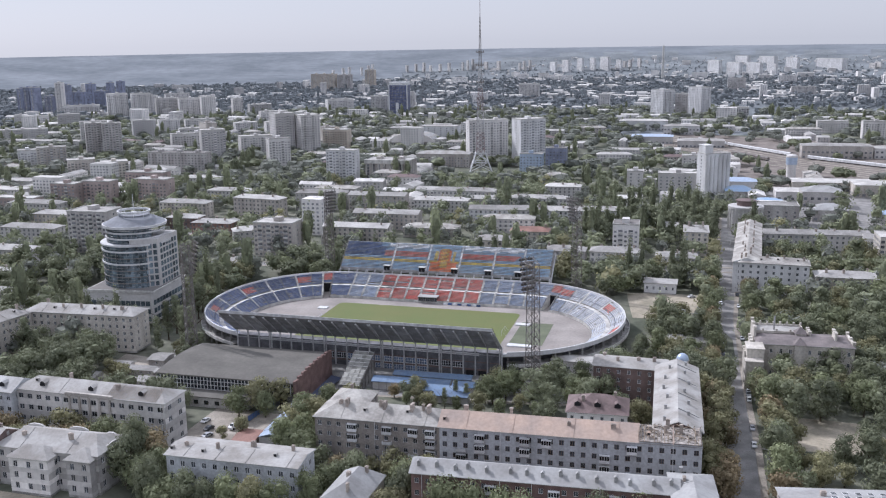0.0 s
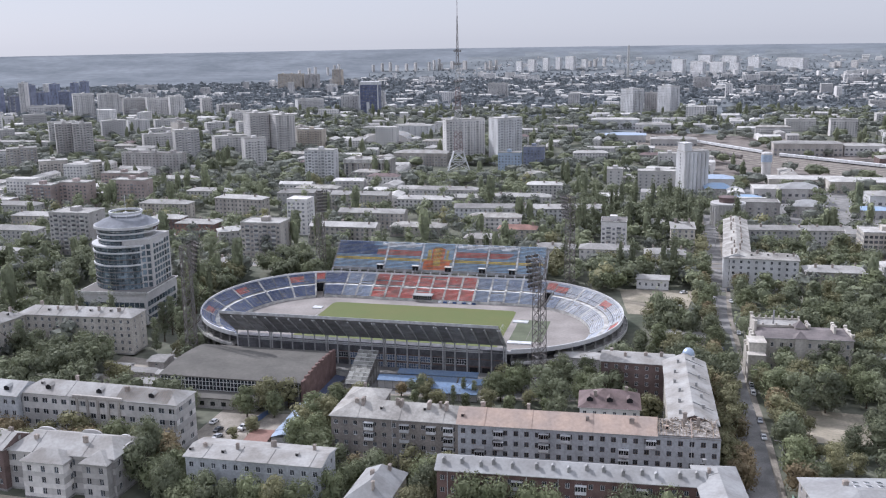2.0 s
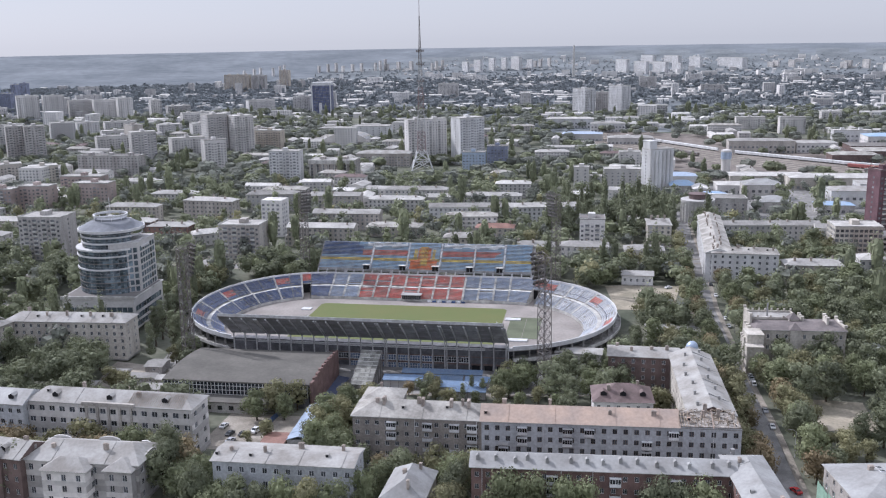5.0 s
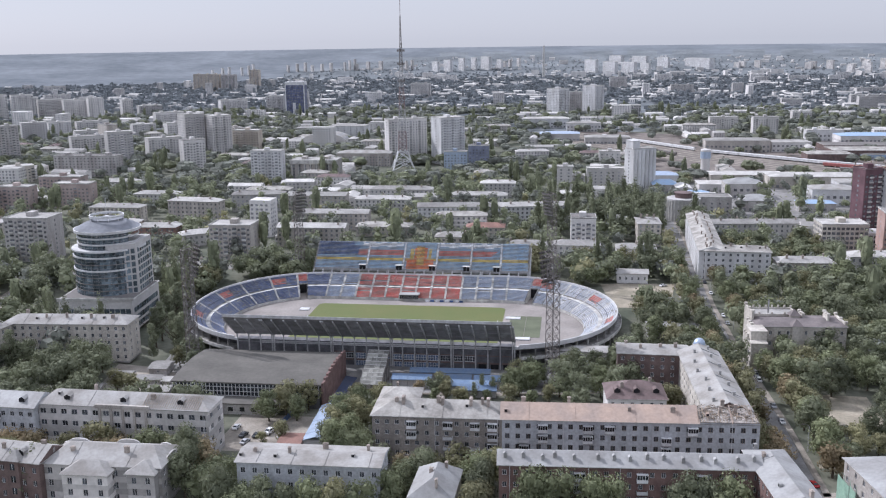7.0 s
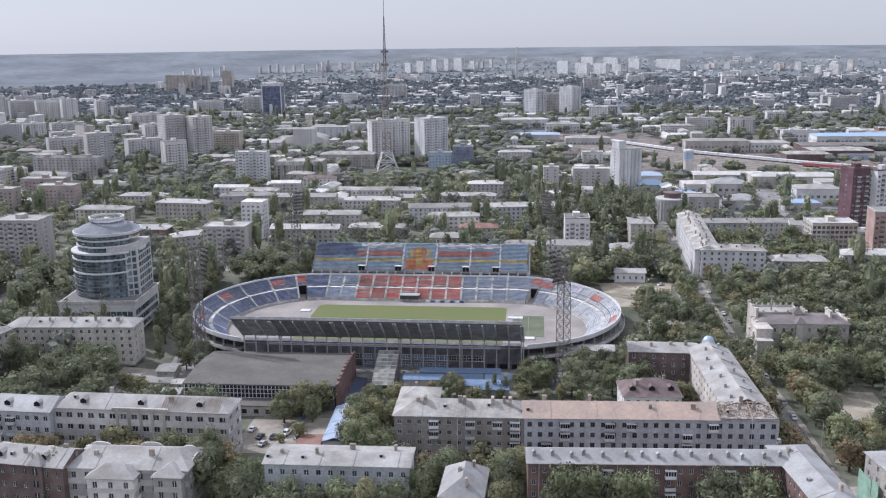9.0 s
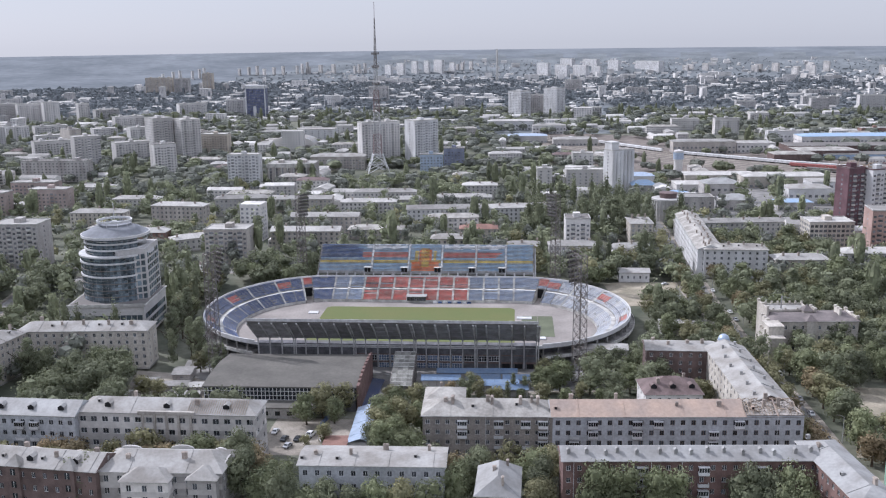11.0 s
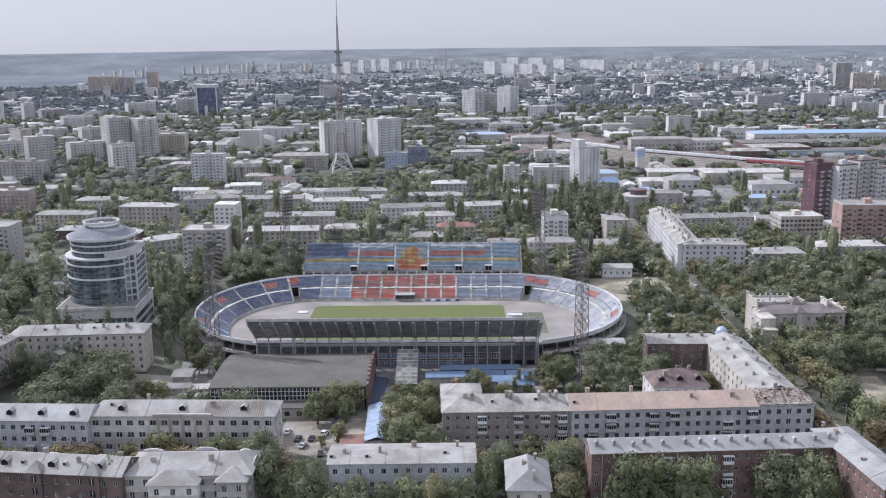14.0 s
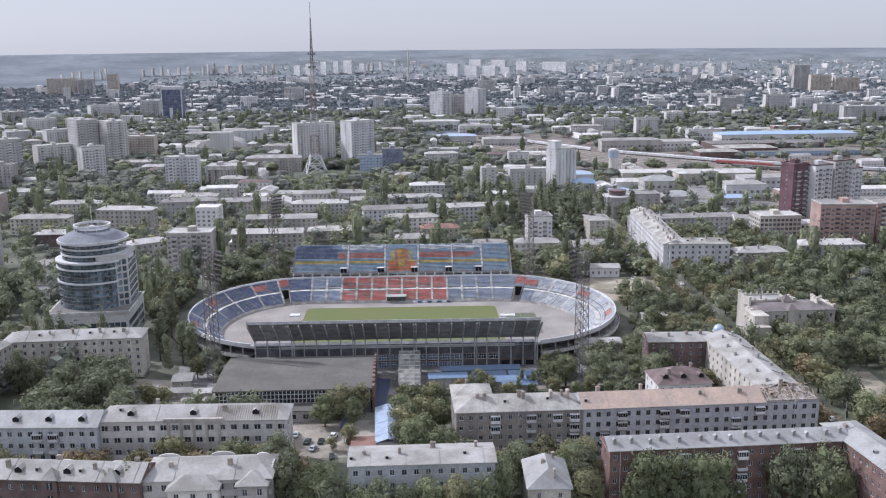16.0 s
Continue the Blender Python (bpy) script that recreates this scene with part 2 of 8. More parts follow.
# ---- building blocks ----
class Shape:
    """Gathers corners and faces; each face keeps the number of its material."""
    def __init__(self):
        self.v, self.f, self.m = [], [], []

    def face(self, pts, mi=0):
        k = len(self.v)
        self.v += [tuple(p) for p in pts]
        self.f.append(tuple(range(k, k + len(pts))))
        self.m.append(mi)

    def box(self, x0, y0, z0, x1, y1, z1, mi=0):
        k = len(self.v)
        self.v += [(x0, y0, z0), (x1, y0, z0), (x1, y1, z0), (x0, y1, z0), (x0, y0, z1), (x1, y0, z1), (x1, y1, z1), (x0, y1, z1)]
        for q in ((0, 3, 2, 1), (4, 5, 6, 7), (0, 1, 5, 4), (1, 2, 6, 5), (2, 3, 7, 6), (3, 0, 4, 7)):
            self.f.append(tuple(k + i for i in q))
            self.m.append(mi)

    def bar(self, p, q, w=0.1, mi=0, n=4):
        """A straight bar of n sides from p to q."""
        p, q = Vector(p), Vector(q)
        d = (q - p).normalized()
        a = d.orthogonal().normalized()
        b = d.cross(a)
        k = len(self.v)
        for c in (p, q):
            for i in range(n):
                t = math.tau * (i + 0.5) / n
                self.v.append(tuple(c + (a * math.cos(t) + b * math.sin(t)) * w * 0.7))
        for i in range(n):
            j = (i + 1) % n
            self.f.append((k + i, k + j, k + n + j, k + n + i))
            self.m.append(mi)
        for s in (0, n):
            self.f.append(tuple(k + s + i for i in range(n)))
            self.m.append(mi)

    def lathe(self, prof, n=32, mi=0, cx=0, cy=0, a0=0.0, a1=math.tau):
        """Turns (radius, z) pairs round a vertical axis."""
        full = abs(a1 - a0 - math.tau) < 1e-6
        cols = n if full else n + 1
        k = len(self.v)
        for i in range(cols):
            t = a0 + (a1 - a0) * i / n
            for r, z in prof:
                self.v.append((cx + r * math.cos(t), cy + r * math.sin(t), z))
        p = len(prof)
        for i in range(n):
            j = (i + 1) % cols
            for s in range(p - 1):
                self.f.append((k + i * p + s, k + j * p + s, k + j * p + s + 1, k + i * p + s + 1))
                self.m.append(mi)

    def prism(self, poly, z0, z1, mi=0):
        k, n = len(self.v), len(poly)
        self.v += [(x, y, z0) for x, y in poly] + [(x, y, z1) for x, y in poly]
        self.f += [tuple(range(k + n - 1, k - 1, -1)), tuple(range(k + n, k + 2 * n))]
        self.f += [(k + i, k + (i + 1) % n, k + n + (i + 1) % n, k + n + i) for i in range(n)]
        self.m += [mi] * (n + 2)

    def weld(self):
        """Joins corners that lie together."""
        seen, to = {}, []
        keep = []
        for v in self.v:
            k = tuple(round(c, 3) for c in v)
            if k not in seen:
                seen[k] = len(keep)
                keep.append(v)
            to.append(seen[k])
        self.v = keep
        self.f = [tuple(to[i] for i in f) for f in self.f]
        return self

    def mesh(self, name, mats, smooth=False):
        me = bpy.data.meshes.new(name)
        me.from_pydata(self.v, [], self.f)
        for m in (mats if isinstance(mats, (list, tuple)) else [mats]):
            me.materials.append(m)
        me.polygons.foreach_set("material_index", self.m)
        if smooth:
            me.polygons.foreach_set("use_smooth", [True] * len(self.f))
        me.update()
        return me


def part(name, shape, mats, parent, label="", at=None, smooth=False, kind=""):
    """One mesh object under a thing or a part. shape: a Shape or a mesh that is shared."""
    me = shape.mesh(name, mats, smooth) if isinstance(shape, Shape) else shape
    ob = new(name, me)
    ob.parent = parent
    if at is not None:
        ob.matrix_basis = at
    return tagged(ob, label=label, kind=kind)


def thing(name, m, label, category, group="", kind=""):
    ob = new(name)
    ob.empty_display_size = 0.5
    ob.matrix_basis = m
    return tagged(ob, label, category, group, kind)


def oval(u, v):
    """The distance from the stadium's spine, which is 96 m long."""
    return math.hypot(max(0, abs(u) - 48), v)

def gz(x, y):
    """The height of the ground: level near by, a shallow dip beyond, hills at the horizon."""
    r = math.hypot(x, y)
    z = 2.5 - 5.5 * min(1, max(0, (r - 500) / 500))
    if 300 < y < 580 and abs(x) < 160:          # the stadium lies in a hollow
        dx, dy = x + 19.8, y - 440
        d = oval(0.96815 * dx - 0.25038 * dy, 0.25038 * dx + 0.96815 * dy)
        z -= 2.5 * min(1, max(0, (100 - d) / 22))
    if x < -84 and y < 292:          # the school stands on a low rise
        z += 3.2 * min(1, (-84 - x) / 14) * min(1, (292 - y) / 14)
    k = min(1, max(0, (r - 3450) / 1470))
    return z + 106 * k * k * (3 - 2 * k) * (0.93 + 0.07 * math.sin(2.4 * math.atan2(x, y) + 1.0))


def open_land(x, y):
    """How far from the middle the town reaches: less far on the left, where fields and woods begin."""
    k = min(1, max(0, (math.degrees(math.atan2(x, y)) + 9) / 16))
    return 3450 + 900 * k * k * (3 - 2 * k)

# ---- ground ----
STAD = pose(-19.8, 440, 0, 0, 0, -14.5)
STAD_IN = STAD.inverted()
def make_ground():
    rad = [40.0]
    while rad[-1] < 4930:
        rad.append(min(4930, rad[-1] + (7 if rad[-1] < 560 else rad[-1] * 0.04)))
    n = 420
    v, f = [(0, 0, 2.5)], []
    for r in rad:
        for i in range(n):
            a = math.tau * i / n
            x, y = r * math.cos(a), r * math.sin(a)
            z = gz(x, y)
            if 300 < y < 580 and abs(x) < 160:
                p = STAD_IN @ Vector((x, y, 0))
                if oval(p.x, p.y) < 55:
                    z = -0.6
            v.append((x, y, z))
    for i in range(n):
        f.append((0, 1 + i, 1 + (i + 1) % n))
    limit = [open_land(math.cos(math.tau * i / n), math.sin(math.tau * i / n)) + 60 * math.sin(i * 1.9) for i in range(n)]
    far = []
    # 1 marks outer faces, whose colour has haze painted into it
    hazed_faces = [0] * n
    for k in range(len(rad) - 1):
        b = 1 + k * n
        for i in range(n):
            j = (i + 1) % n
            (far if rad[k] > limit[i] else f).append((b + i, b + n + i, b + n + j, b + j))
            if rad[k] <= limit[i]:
                hazed_faces.append(1 if rad[k] > 1550 + 250 * math.sin(i * 0.19) else 0)
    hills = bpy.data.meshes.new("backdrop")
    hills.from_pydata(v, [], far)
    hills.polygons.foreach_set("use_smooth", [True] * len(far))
    hills.materials.append(M["hazed_country"])
    tagged(new("backdrop", hills), "woods and fields at the horizon, haze painted in blue-grey", "hills", kind="structure")
    me = bpy.data.meshes.new("ground")
    me.from_pydata(v, [], f)
    me.polygons.foreach_set("use_smooth", [True] * len(f))
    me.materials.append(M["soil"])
    me.materials.append(M["hazed_ground"])
    me.polygons.foreach_set("material_index", hazed_faces)
    return tagged(new("ground", me), "dry grass and bare soil between streets and houses", "ground", kind="structure")
make_ground()

ROADS = []
def strip(name, pts, width, material_, label, lift=0.05, kerb=True):
    """A street along a line of points, with kerbs at its sides."""
    s = Shape()
    ROADS.append((pts, width))
    for i in range(len(pts) - 1):
        a, b = Vector(pts[i]), Vector(pts[i + 1])
        steps = max(1, int((b - a).length / 25))
        t = (b - a).normalized()
        nrm = Vector((-t.y, t.x))
        for k in range(steps):
            p, q = a.lerp(b, k / steps), a.lerp(b, (k + 1) / steps)
            w = width / 2
            c = [p - nrm * w, q - nrm * w, q + nrm * w, p + nrm * w]
            s.face([(c_.x, c_.y, gz(c_.x, c_.y) + lift) for c_ in c])
            if kerb:
                for sg in (-1, 1):
                    e = [p + nrm * sg * w, q + nrm * sg * w, q + nrm * sg * (w + 2.2), p + nrm * sg * (w + 2.2)]
                    zz = [gz(c_.x, c_.y) + lift + 0.15 for c_ in e]
                    s.face([(c_.x, c_.y, z) for c_, z in zip(e, zz)], 1)
                    s.face([(e[0].x, e[0].y, zz[0] - 0.2), (e[1].x, e[1].y, zz[1] - 0.2), (e[1].x, e[1].y, zz[1]), (e[0].x, e[0].y, zz[0])], 1)
    return tagged(new(name, s.mesh(name, [material_, M["pavement"]])), label, "road", kind="structure")

def yard(name, poly, material_, label, lift=0.03, level=-99.0):
    s = Shape()
    if len(poly) == 4:
        q, n = [Vector(p) for p in poly], 14
        at = lambda i, j: (lambda p: (p.x, p.y, max(level, gz(p.x, p.y) + lift)))(q[0].lerp(q[1], i / n).lerp(q[3].lerp(q[2], i / n), j / n))
        for i in range(n):
            for j in range(n):
                s.face([at(i, j), at(i + 1, j), at(i + 1, j + 1), at(i, j + 1)])
        s.weld()
    else:
        s.face([(x, y, gz(x, y) + lift) for x, y in poly])
    return tagged(new(name, s.mesh(name, material_)), label, "ground", kind="structure")

# ---- houses ----
FOOT = []          # footprints that trees and cars keep clear of
def footprint(m, x0, y0, x1, y1, pad=1.5):
    FOOT.append((m.inverted(), x0 - pad, y0 - pad, x1 + pad, y1 + pad, m.translation.x, m.translation.y, math.hypot(max(abs(x0), abs(x1)), max(abs(y0), abs(y1))) + pad + 2))

def is_free(x, y):
    for inv, x0, y0, x1, y1, cx, cy, reach in FOOT:
        if abs(x - cx) < reach and abs(y - cy) < reach:
            p = inv @ Vector((x, y, 0))
            if x0 < p.x < x1 and y0 < p.y < y1:
                return False
    return True

WINDOWS = {}
def pierced(s, xs, zs, holes, y0, y1, mi=0):
    """One connected plate on a grid of lines, with the cells in holes left open."""
    nx, nz = len(xs), len(zs)
    k = len(s.v)
    for y in (y0, y1):
        s.v += [(x, y, z) for z in zs for x in xs]
    def at(i, j, b):
        return k + b * nx * nz + j * nx + i
    solid = lambda i, j: 0 <= i < nx - 1 and 0 <= j < nz - 1 and (i, j) not in holes
    for j in range(nz - 1):
        for i in range(nx - 1):
            if not solid(i, j):
                continue
            q = [(i, j), (i + 1, j), (i + 1, j + 1), (i, j + 1)]
            s.f.append(tuple(at(a, b, 0) for a, b in q))
            s.m.append(mi)
            for (a, b), (c, d), (di, dj) in ((q[0], q[1], (0, -1)), (q[1], q[2], (1, 0)), (q[2], q[3], (0, 1)), (q[3], q[0], (-1, 0))):
                if not solid(i + di, j + dj):
                    s.f.append((at(a, b, 0), at(c, d, 0), at(c, d, 1), at(a, b, 1)))
                    s.m.append(mi)

def window_mesh(w, h, frame_mat="frame_white"):
    """A two-light window: its frame with a mullion, and its pane."""
    key = (round(w, 2), round(h, 2), frame_mat)
    if key not in WINDOWS:
        s = Shape()
        t = 0.08
        pierced(s, (-w / 2, -w / 2 + t, -t / 2, t / 2, w / 2 - t, w / 2), (0, t, h - t, h), {(1, 1), (3, 1)}, 0.02, 0.1)
        p = Shape()
        p.box(-w / 2, 0.1, 0, w / 2, 0.14, h)
        WINDOWS[key] = (s.mesh("window", M[frame_mat]), p.mesh("pane", M["glass_pane"]))
    return WINDOWS[key]

def add_window(ob, meshes, at):
    part("pane", meshes[1], None, part("window", meshes[0], None, ob, at=at))

def facade(s, place, length, height, xs, zs, deep=0.22, mi=0):
    """A wall with openings: xs and zs are their spans along it and up it; place(a, z, d) gives the corner at depth d."""
    def q(a0, z0, a1, z1):
        if a1 - a0 > 1e-4 and z1 - z0 > 1e-4:
            s.face([place(a0, z0, 0), place(a1, z0, 0), place(a1, z1, 0), place(a0, z1, 0)], mi)
    z = 0.0
    for z0, z1 in zs:
        q(0, z, length, z0)
        a = 0.0
        for a0, a1 in xs:
            q(a, z0, a0, z1)
            for c in (((a0, z0), (a1, z0)), ((a1, z0), (a1, z1)), ((a1, z1), (a0, z1)), ((a0, z1), (a0, z0))):
                s.face([place(*c[0], 0), place(*c[1], 0), place(*c[1], deep), place(*c[0], deep)], mi)
            a = a1
        q(a, z0, length, z1)
        z = z1
    q(0, z, length, height)

def roof_shape(s, L, D, z, rise, kind, over=0.6, hip=None, thick=0.18, mi=0):
    x0, x1, y0, y1 = -over, L + over, -over, D + over
    if kind == "flat":
        s.box(-0.15, -0.15, z, L + 0.15, D + 0.15, z + 0.25, mi)
        for a in ((-0.2, -0.2, L + 0.2, 0.1), (-0.2, D - 0.1, L + 0.2, D + 0.2), (-0.2, 0.1, 0.1, D - 0.1), (L - 0.1, 0.1, L + 0.2, D - 0.1)):
            s.box(a[0], a[1], z + 0.25, a[2], a[3], z + 0.8, 1)
        return
    h = (D * 0.5 if hip is None else hip) if kind == "hip" else -over
    ym = D / 2
    A, B, C_, D_ = (x0, y0, z), (x1, y0, z), (x1, y1, z), (x0, y1, z)
    R, T = (max(x0, h), ym, z + rise), (min(x1, L - h), ym, z + rise)
    s.face([A, B, T, R], mi)
    s.face([C_, D_, R, T], mi)
    s.face([D_, A, R], mi if kind == "hip" else 2)
    s.face([B, C_, T], mi if kind == "hip" else 2)
    lo = [(p[0], p[1], z - thick) for p in (A, B, C_, D_)]
    up = [A, B, C_, D_]
    for i in range(4):
        j = (i + 1) % 4
        s.face([lo[i], lo[j], up[j], up[i]], 1)
    s.face(lo[::-1], 1)

def roof_height(D, rise, y, over=0.6):
    return rise * (1 - abs(y - D / 2) / (D / 2 + over))

def chimney_part(par, x, y, z, w, d, h, material_, name="chimney"):
    s = Shape()
    s.box(-w / 2, -d / 2, -1.0, w / 2, d / 2, h)
    s.box(-w / 2 - 0.1, -d / 2 - 0.1, h, w / 2 + 0.1, d / 2 + 0.1, h + 0.18)
    s.box(-w / 2 + 0.15, -d / 2 + 0.15, h + 0.18, w / 2 - 0.15, d / 2 - 0.15, h + 0.35)
    part(name, s, M[material_], par, at=pose(x, y, z))

def dormer_part(par, x, y, z, front=-1, material_="roof_metal"):
    """A small roof window with a pitched hood."""
    s = Shape()
    w, l, h = 1.05, 3.0, 1.9
    a = [(-w, 0, -0.4), (w, 0, -0.4), (w, 0, h * 0.65), (0, 0, h), (-w, 0, h * 0.65)]
    b = [(p[0], l, p[2]) for p in a]
    s.face(a, 1)
    for i in (1, 2, 3, 4):
        j = (i + 1) % 5
        s.face([a[i], a[j], b[j], b[i]], 0)
    s.box(-0.7, -0.06, 0.0, 0.7, -0.02, 1.05, 1)
    part("dormer", s, [M[material_], M["dark"]], par, at=pose(x, y, z, 0, 0, 0 if front < 0 else 180))

def balcony_mesh(w=3.0, d=1.1, closed=False):
    key = ("balcony", round(w, 1), closed)
    if key not in WINDOWS:
        s = Shape()
        s.box(-w / 2, -d, -0.15, w / 2, 0, 0)
        s.box(-w / 2, -d, 0, w / 2, -d + 0.06, 0.95, 1)
        s.box(-w / 2, -d + 0.06, 0, -w / 2 + 0.06, 0, 0.95, 1)
        s.box(w / 2 - 0.06, -d + 0.06, 0, w / 2, 0, 0.95, 1)
        if closed:
            s.box(-w / 2 + 0.03, -d + 0.02, 0.95, w / 2 - 0.03, -0.02, 2.3, 2)
            s.box(-w / 2 - 0.05, -d - 0.05, 2.3, w / 2 + 0.05, 0, 2.42, 1)
            for i in range(5):
                x = -w / 2 + 0.03 + i * (w - 0.1) / 4
                s.box(x - 0.04, -d - 0.01, 0.95, x + 0.06, -d + 0.02, 2.3, 1)
        WINDOWS[key] = s.mesh("balcony", [M["concrete"], M["frame_white"], M["glass_dark"]])
    return WINDOWS[key]

def house(name, label, FL, FR, depth, eave, storeys, wall, roof, kind="gable", rise=3.0, spacing=3.2, win=(1.25, 1.6), near=True, hip=None,
          chimneys=4, dormers=0, frame_mat="frame_white", category="house", group="", roof_trim="concrete_pale", windows=True, side=True, over=0.6, base=None, chim="brick_chimney"):
    """A house from the two ends of its front eave. Its local x runs along the front, y away from it."""
    FL, FR = Vector(FL), Vector(FR)
    L = (FR - FL).length
    ang = math.degrees(math.atan2(FR.y - FL.y, FR.x - FL.x))
    g = gz(FL.x, FL.y) if base is None else base
    m = pose(FL.x, FL.y, g, 0, 0, ang)
    ob = thing(name, m, label, category, group)
    footprint(m, 0, 0, L, depth)
    H = eave - g
    n = max(1, int((L - 1.5) / spacing))
    step = L / n
    st = (H - 1.5) / storeys
    w, h = win
    zs = [(1.1 + i * st + (st - h) * 0.45, 1.1 + i * st + (st - h) * 0.45 + h) for i in range(storeys)]
    xs = [((i + 0.5) * step - w / 2, (i + 0.5) * step + w / 2) for i in range(n)]
    nd = max(1, int((depth - 2) / 4.2))
    sd = depth / nd
    ys = [((i + 0.5) * sd - w / 2, (i + 0.5) * sd + w / 2) for i in range(nd)]
    if not windows:
        xs, ys, zs = [], [], []
    if not side:
        ys = []
    s = Shape()
    facade(s, lambda a, z, d: (a, d, z), L, H, xs, zs)
    facade(s, lambda a, z, d: (L - a, depth - d, z), L, H, [], [])
    facade(s, lambda a, z, d: (d, depth - a, z), depth, H, ys, zs if ys else [])
    facade(s, lambda a, z, d: (L - d, a, z), depth, H, ys, zs if ys else [])
    s.box(-0.06, -0.06, 0, L + 0.06, depth + 0.06, 0.7, 1)
    s.box(-0.12, -0.12, H - 0.45, L + 0.12, depth + 0.12, H - 0.2, 1)
    part("wall", s, [M[wall], M["concrete"]], ob)
    r = Shape()
    roof_shape(r, L, depth, H, rise, kind, over, hip)
    rp = part("roof", r, [M[roof], M[roof_trim], M[wall]], ob)
    rng = random.Random(int(abs(FL.x) * 31 + abs(FL.y) * 7))
    spots = [(x0 + w / 2, z0, 0) for x0, _ in xs for z0, _ in zs]
    if near:
        me = window_mesh(w, h, frame_mat)
        for x, z, _ in spots:
            add_window(ob, me, pose(x, 0.1, z))
        for a0, _ in ys:
            for z0, _ in zs:
                add_window(ob, me, pose(0.1, depth - a0 - w / 2, z0, 0, 0, -90))
                add_window(ob, me, pose(L - 0.1, a0 + w / 2, z0, 0, 0, 90))
    elif windows:
        q = Shape()
        for x, z, _ in spots:
            q.face([(x - w / 2, 0.1, z), (x + w / 2, 0.1, z), (x + w / 2, 0.1, z + h), (x - w / 2, 0.1, z + h)])
        for a0, _ in ys:
            for z0, z1 in zs:
                q.face([(0.1, depth - a0 - w, z0), (0.1, depth - a0, z0), (0.1, depth - a0, z1), (0.1, depth - a0 - w, z1)])
                q.face([(L - 0.1, a0, z0), (L - 0.1, a0 + w, z0), (L - 0.1, a0 + w, z1), (L - 0.1, a0, z1)])
        part("glazing", q, M["glass_hazed"], ob, kind="stuff")
    for i in range(chimneys):
        x = L * (i + 0.5 + rng.uniform(-0.2, 0.2)) / chimneys
        y = depth * rng.choice((0.3, 0.4, 0.62, 0.7))
        z = H + (roof_height(depth, rise, y, over) if kind != "flat" else 0.25)
        chimney_part(ob, x, y, z, rng.uniform(0.7, 1.5), rng.uniform(0.6, 1.0), rng.uniform(0.9, 1.9), chim)
        if near and rise > 0.5 and kind != "flat" and L > 30:
            q = Shape()             # a raised seam across the slope, and a dark roof hatch
            q.face([(x + 1.4, -over, H + 0.14), (x + 1.7, -over, H + 0.14), (x + 1.7, depth / 2, H + rise + 0.14), (x + 1.4, depth / 2, H + rise + 0.14)])
            q.face([(x + 1.4, -over, H + 0.0), (x + 1.4, depth / 2, H + rise), (x + 1.4, depth / 2, H + rise + 0.14), (x + 1.4, -over, H + 0.14)])
            q.face([(x + 1.7, -over, H + 0.0), (x + 1.7, depth / 2, H + rise), (x + 1.7, depth / 2, H + rise + 0.14), (x + 1.7, -over, H + 0.14)])
            part("seam", q, M[roof], rp)
            if rng.random() < 0.7:
                y2 = depth * rng.uniform(0.2, 0.35)
                q = Shape()
                q.box(-0.5, -0.5, -0.5, 0.5, 0.5, 0.75)
                q.box(-0.35, -0.53, -0.1, 0.35, -0.5, 0.6, 1)
                part("roof_hatch", q, [M[roof], M["dark"]], rp, at=pose(x - L / chimneys * 0.35, y2, H + roof_height(depth, rise, y2, over)))
    for i in range(dormers):
        x = L * (i + 0.5) / dormers
        dormer_part(ob, x, depth * 0.14, H + roof_height(depth, rise, depth * 0.14, over) - 0.15, material_=roof)
    ob["L"], ob["H"] = L, H
    return ob

def front_balconies(ob, columns, storeys, z0, st, closed=0.3, seed=1):
    """Balconies in columns at x along the front, one a storey."""
    rng = random.Random(seed)
    for x in columns:
        for i in range(storeys):
            if rng.random() < 0.85:
                part("balcony", balcony_mesh(3.0, 1.1, i == storeys - 1 or rng.random() < closed), None, ob, at=pose(x, 0, z0 + i * st))

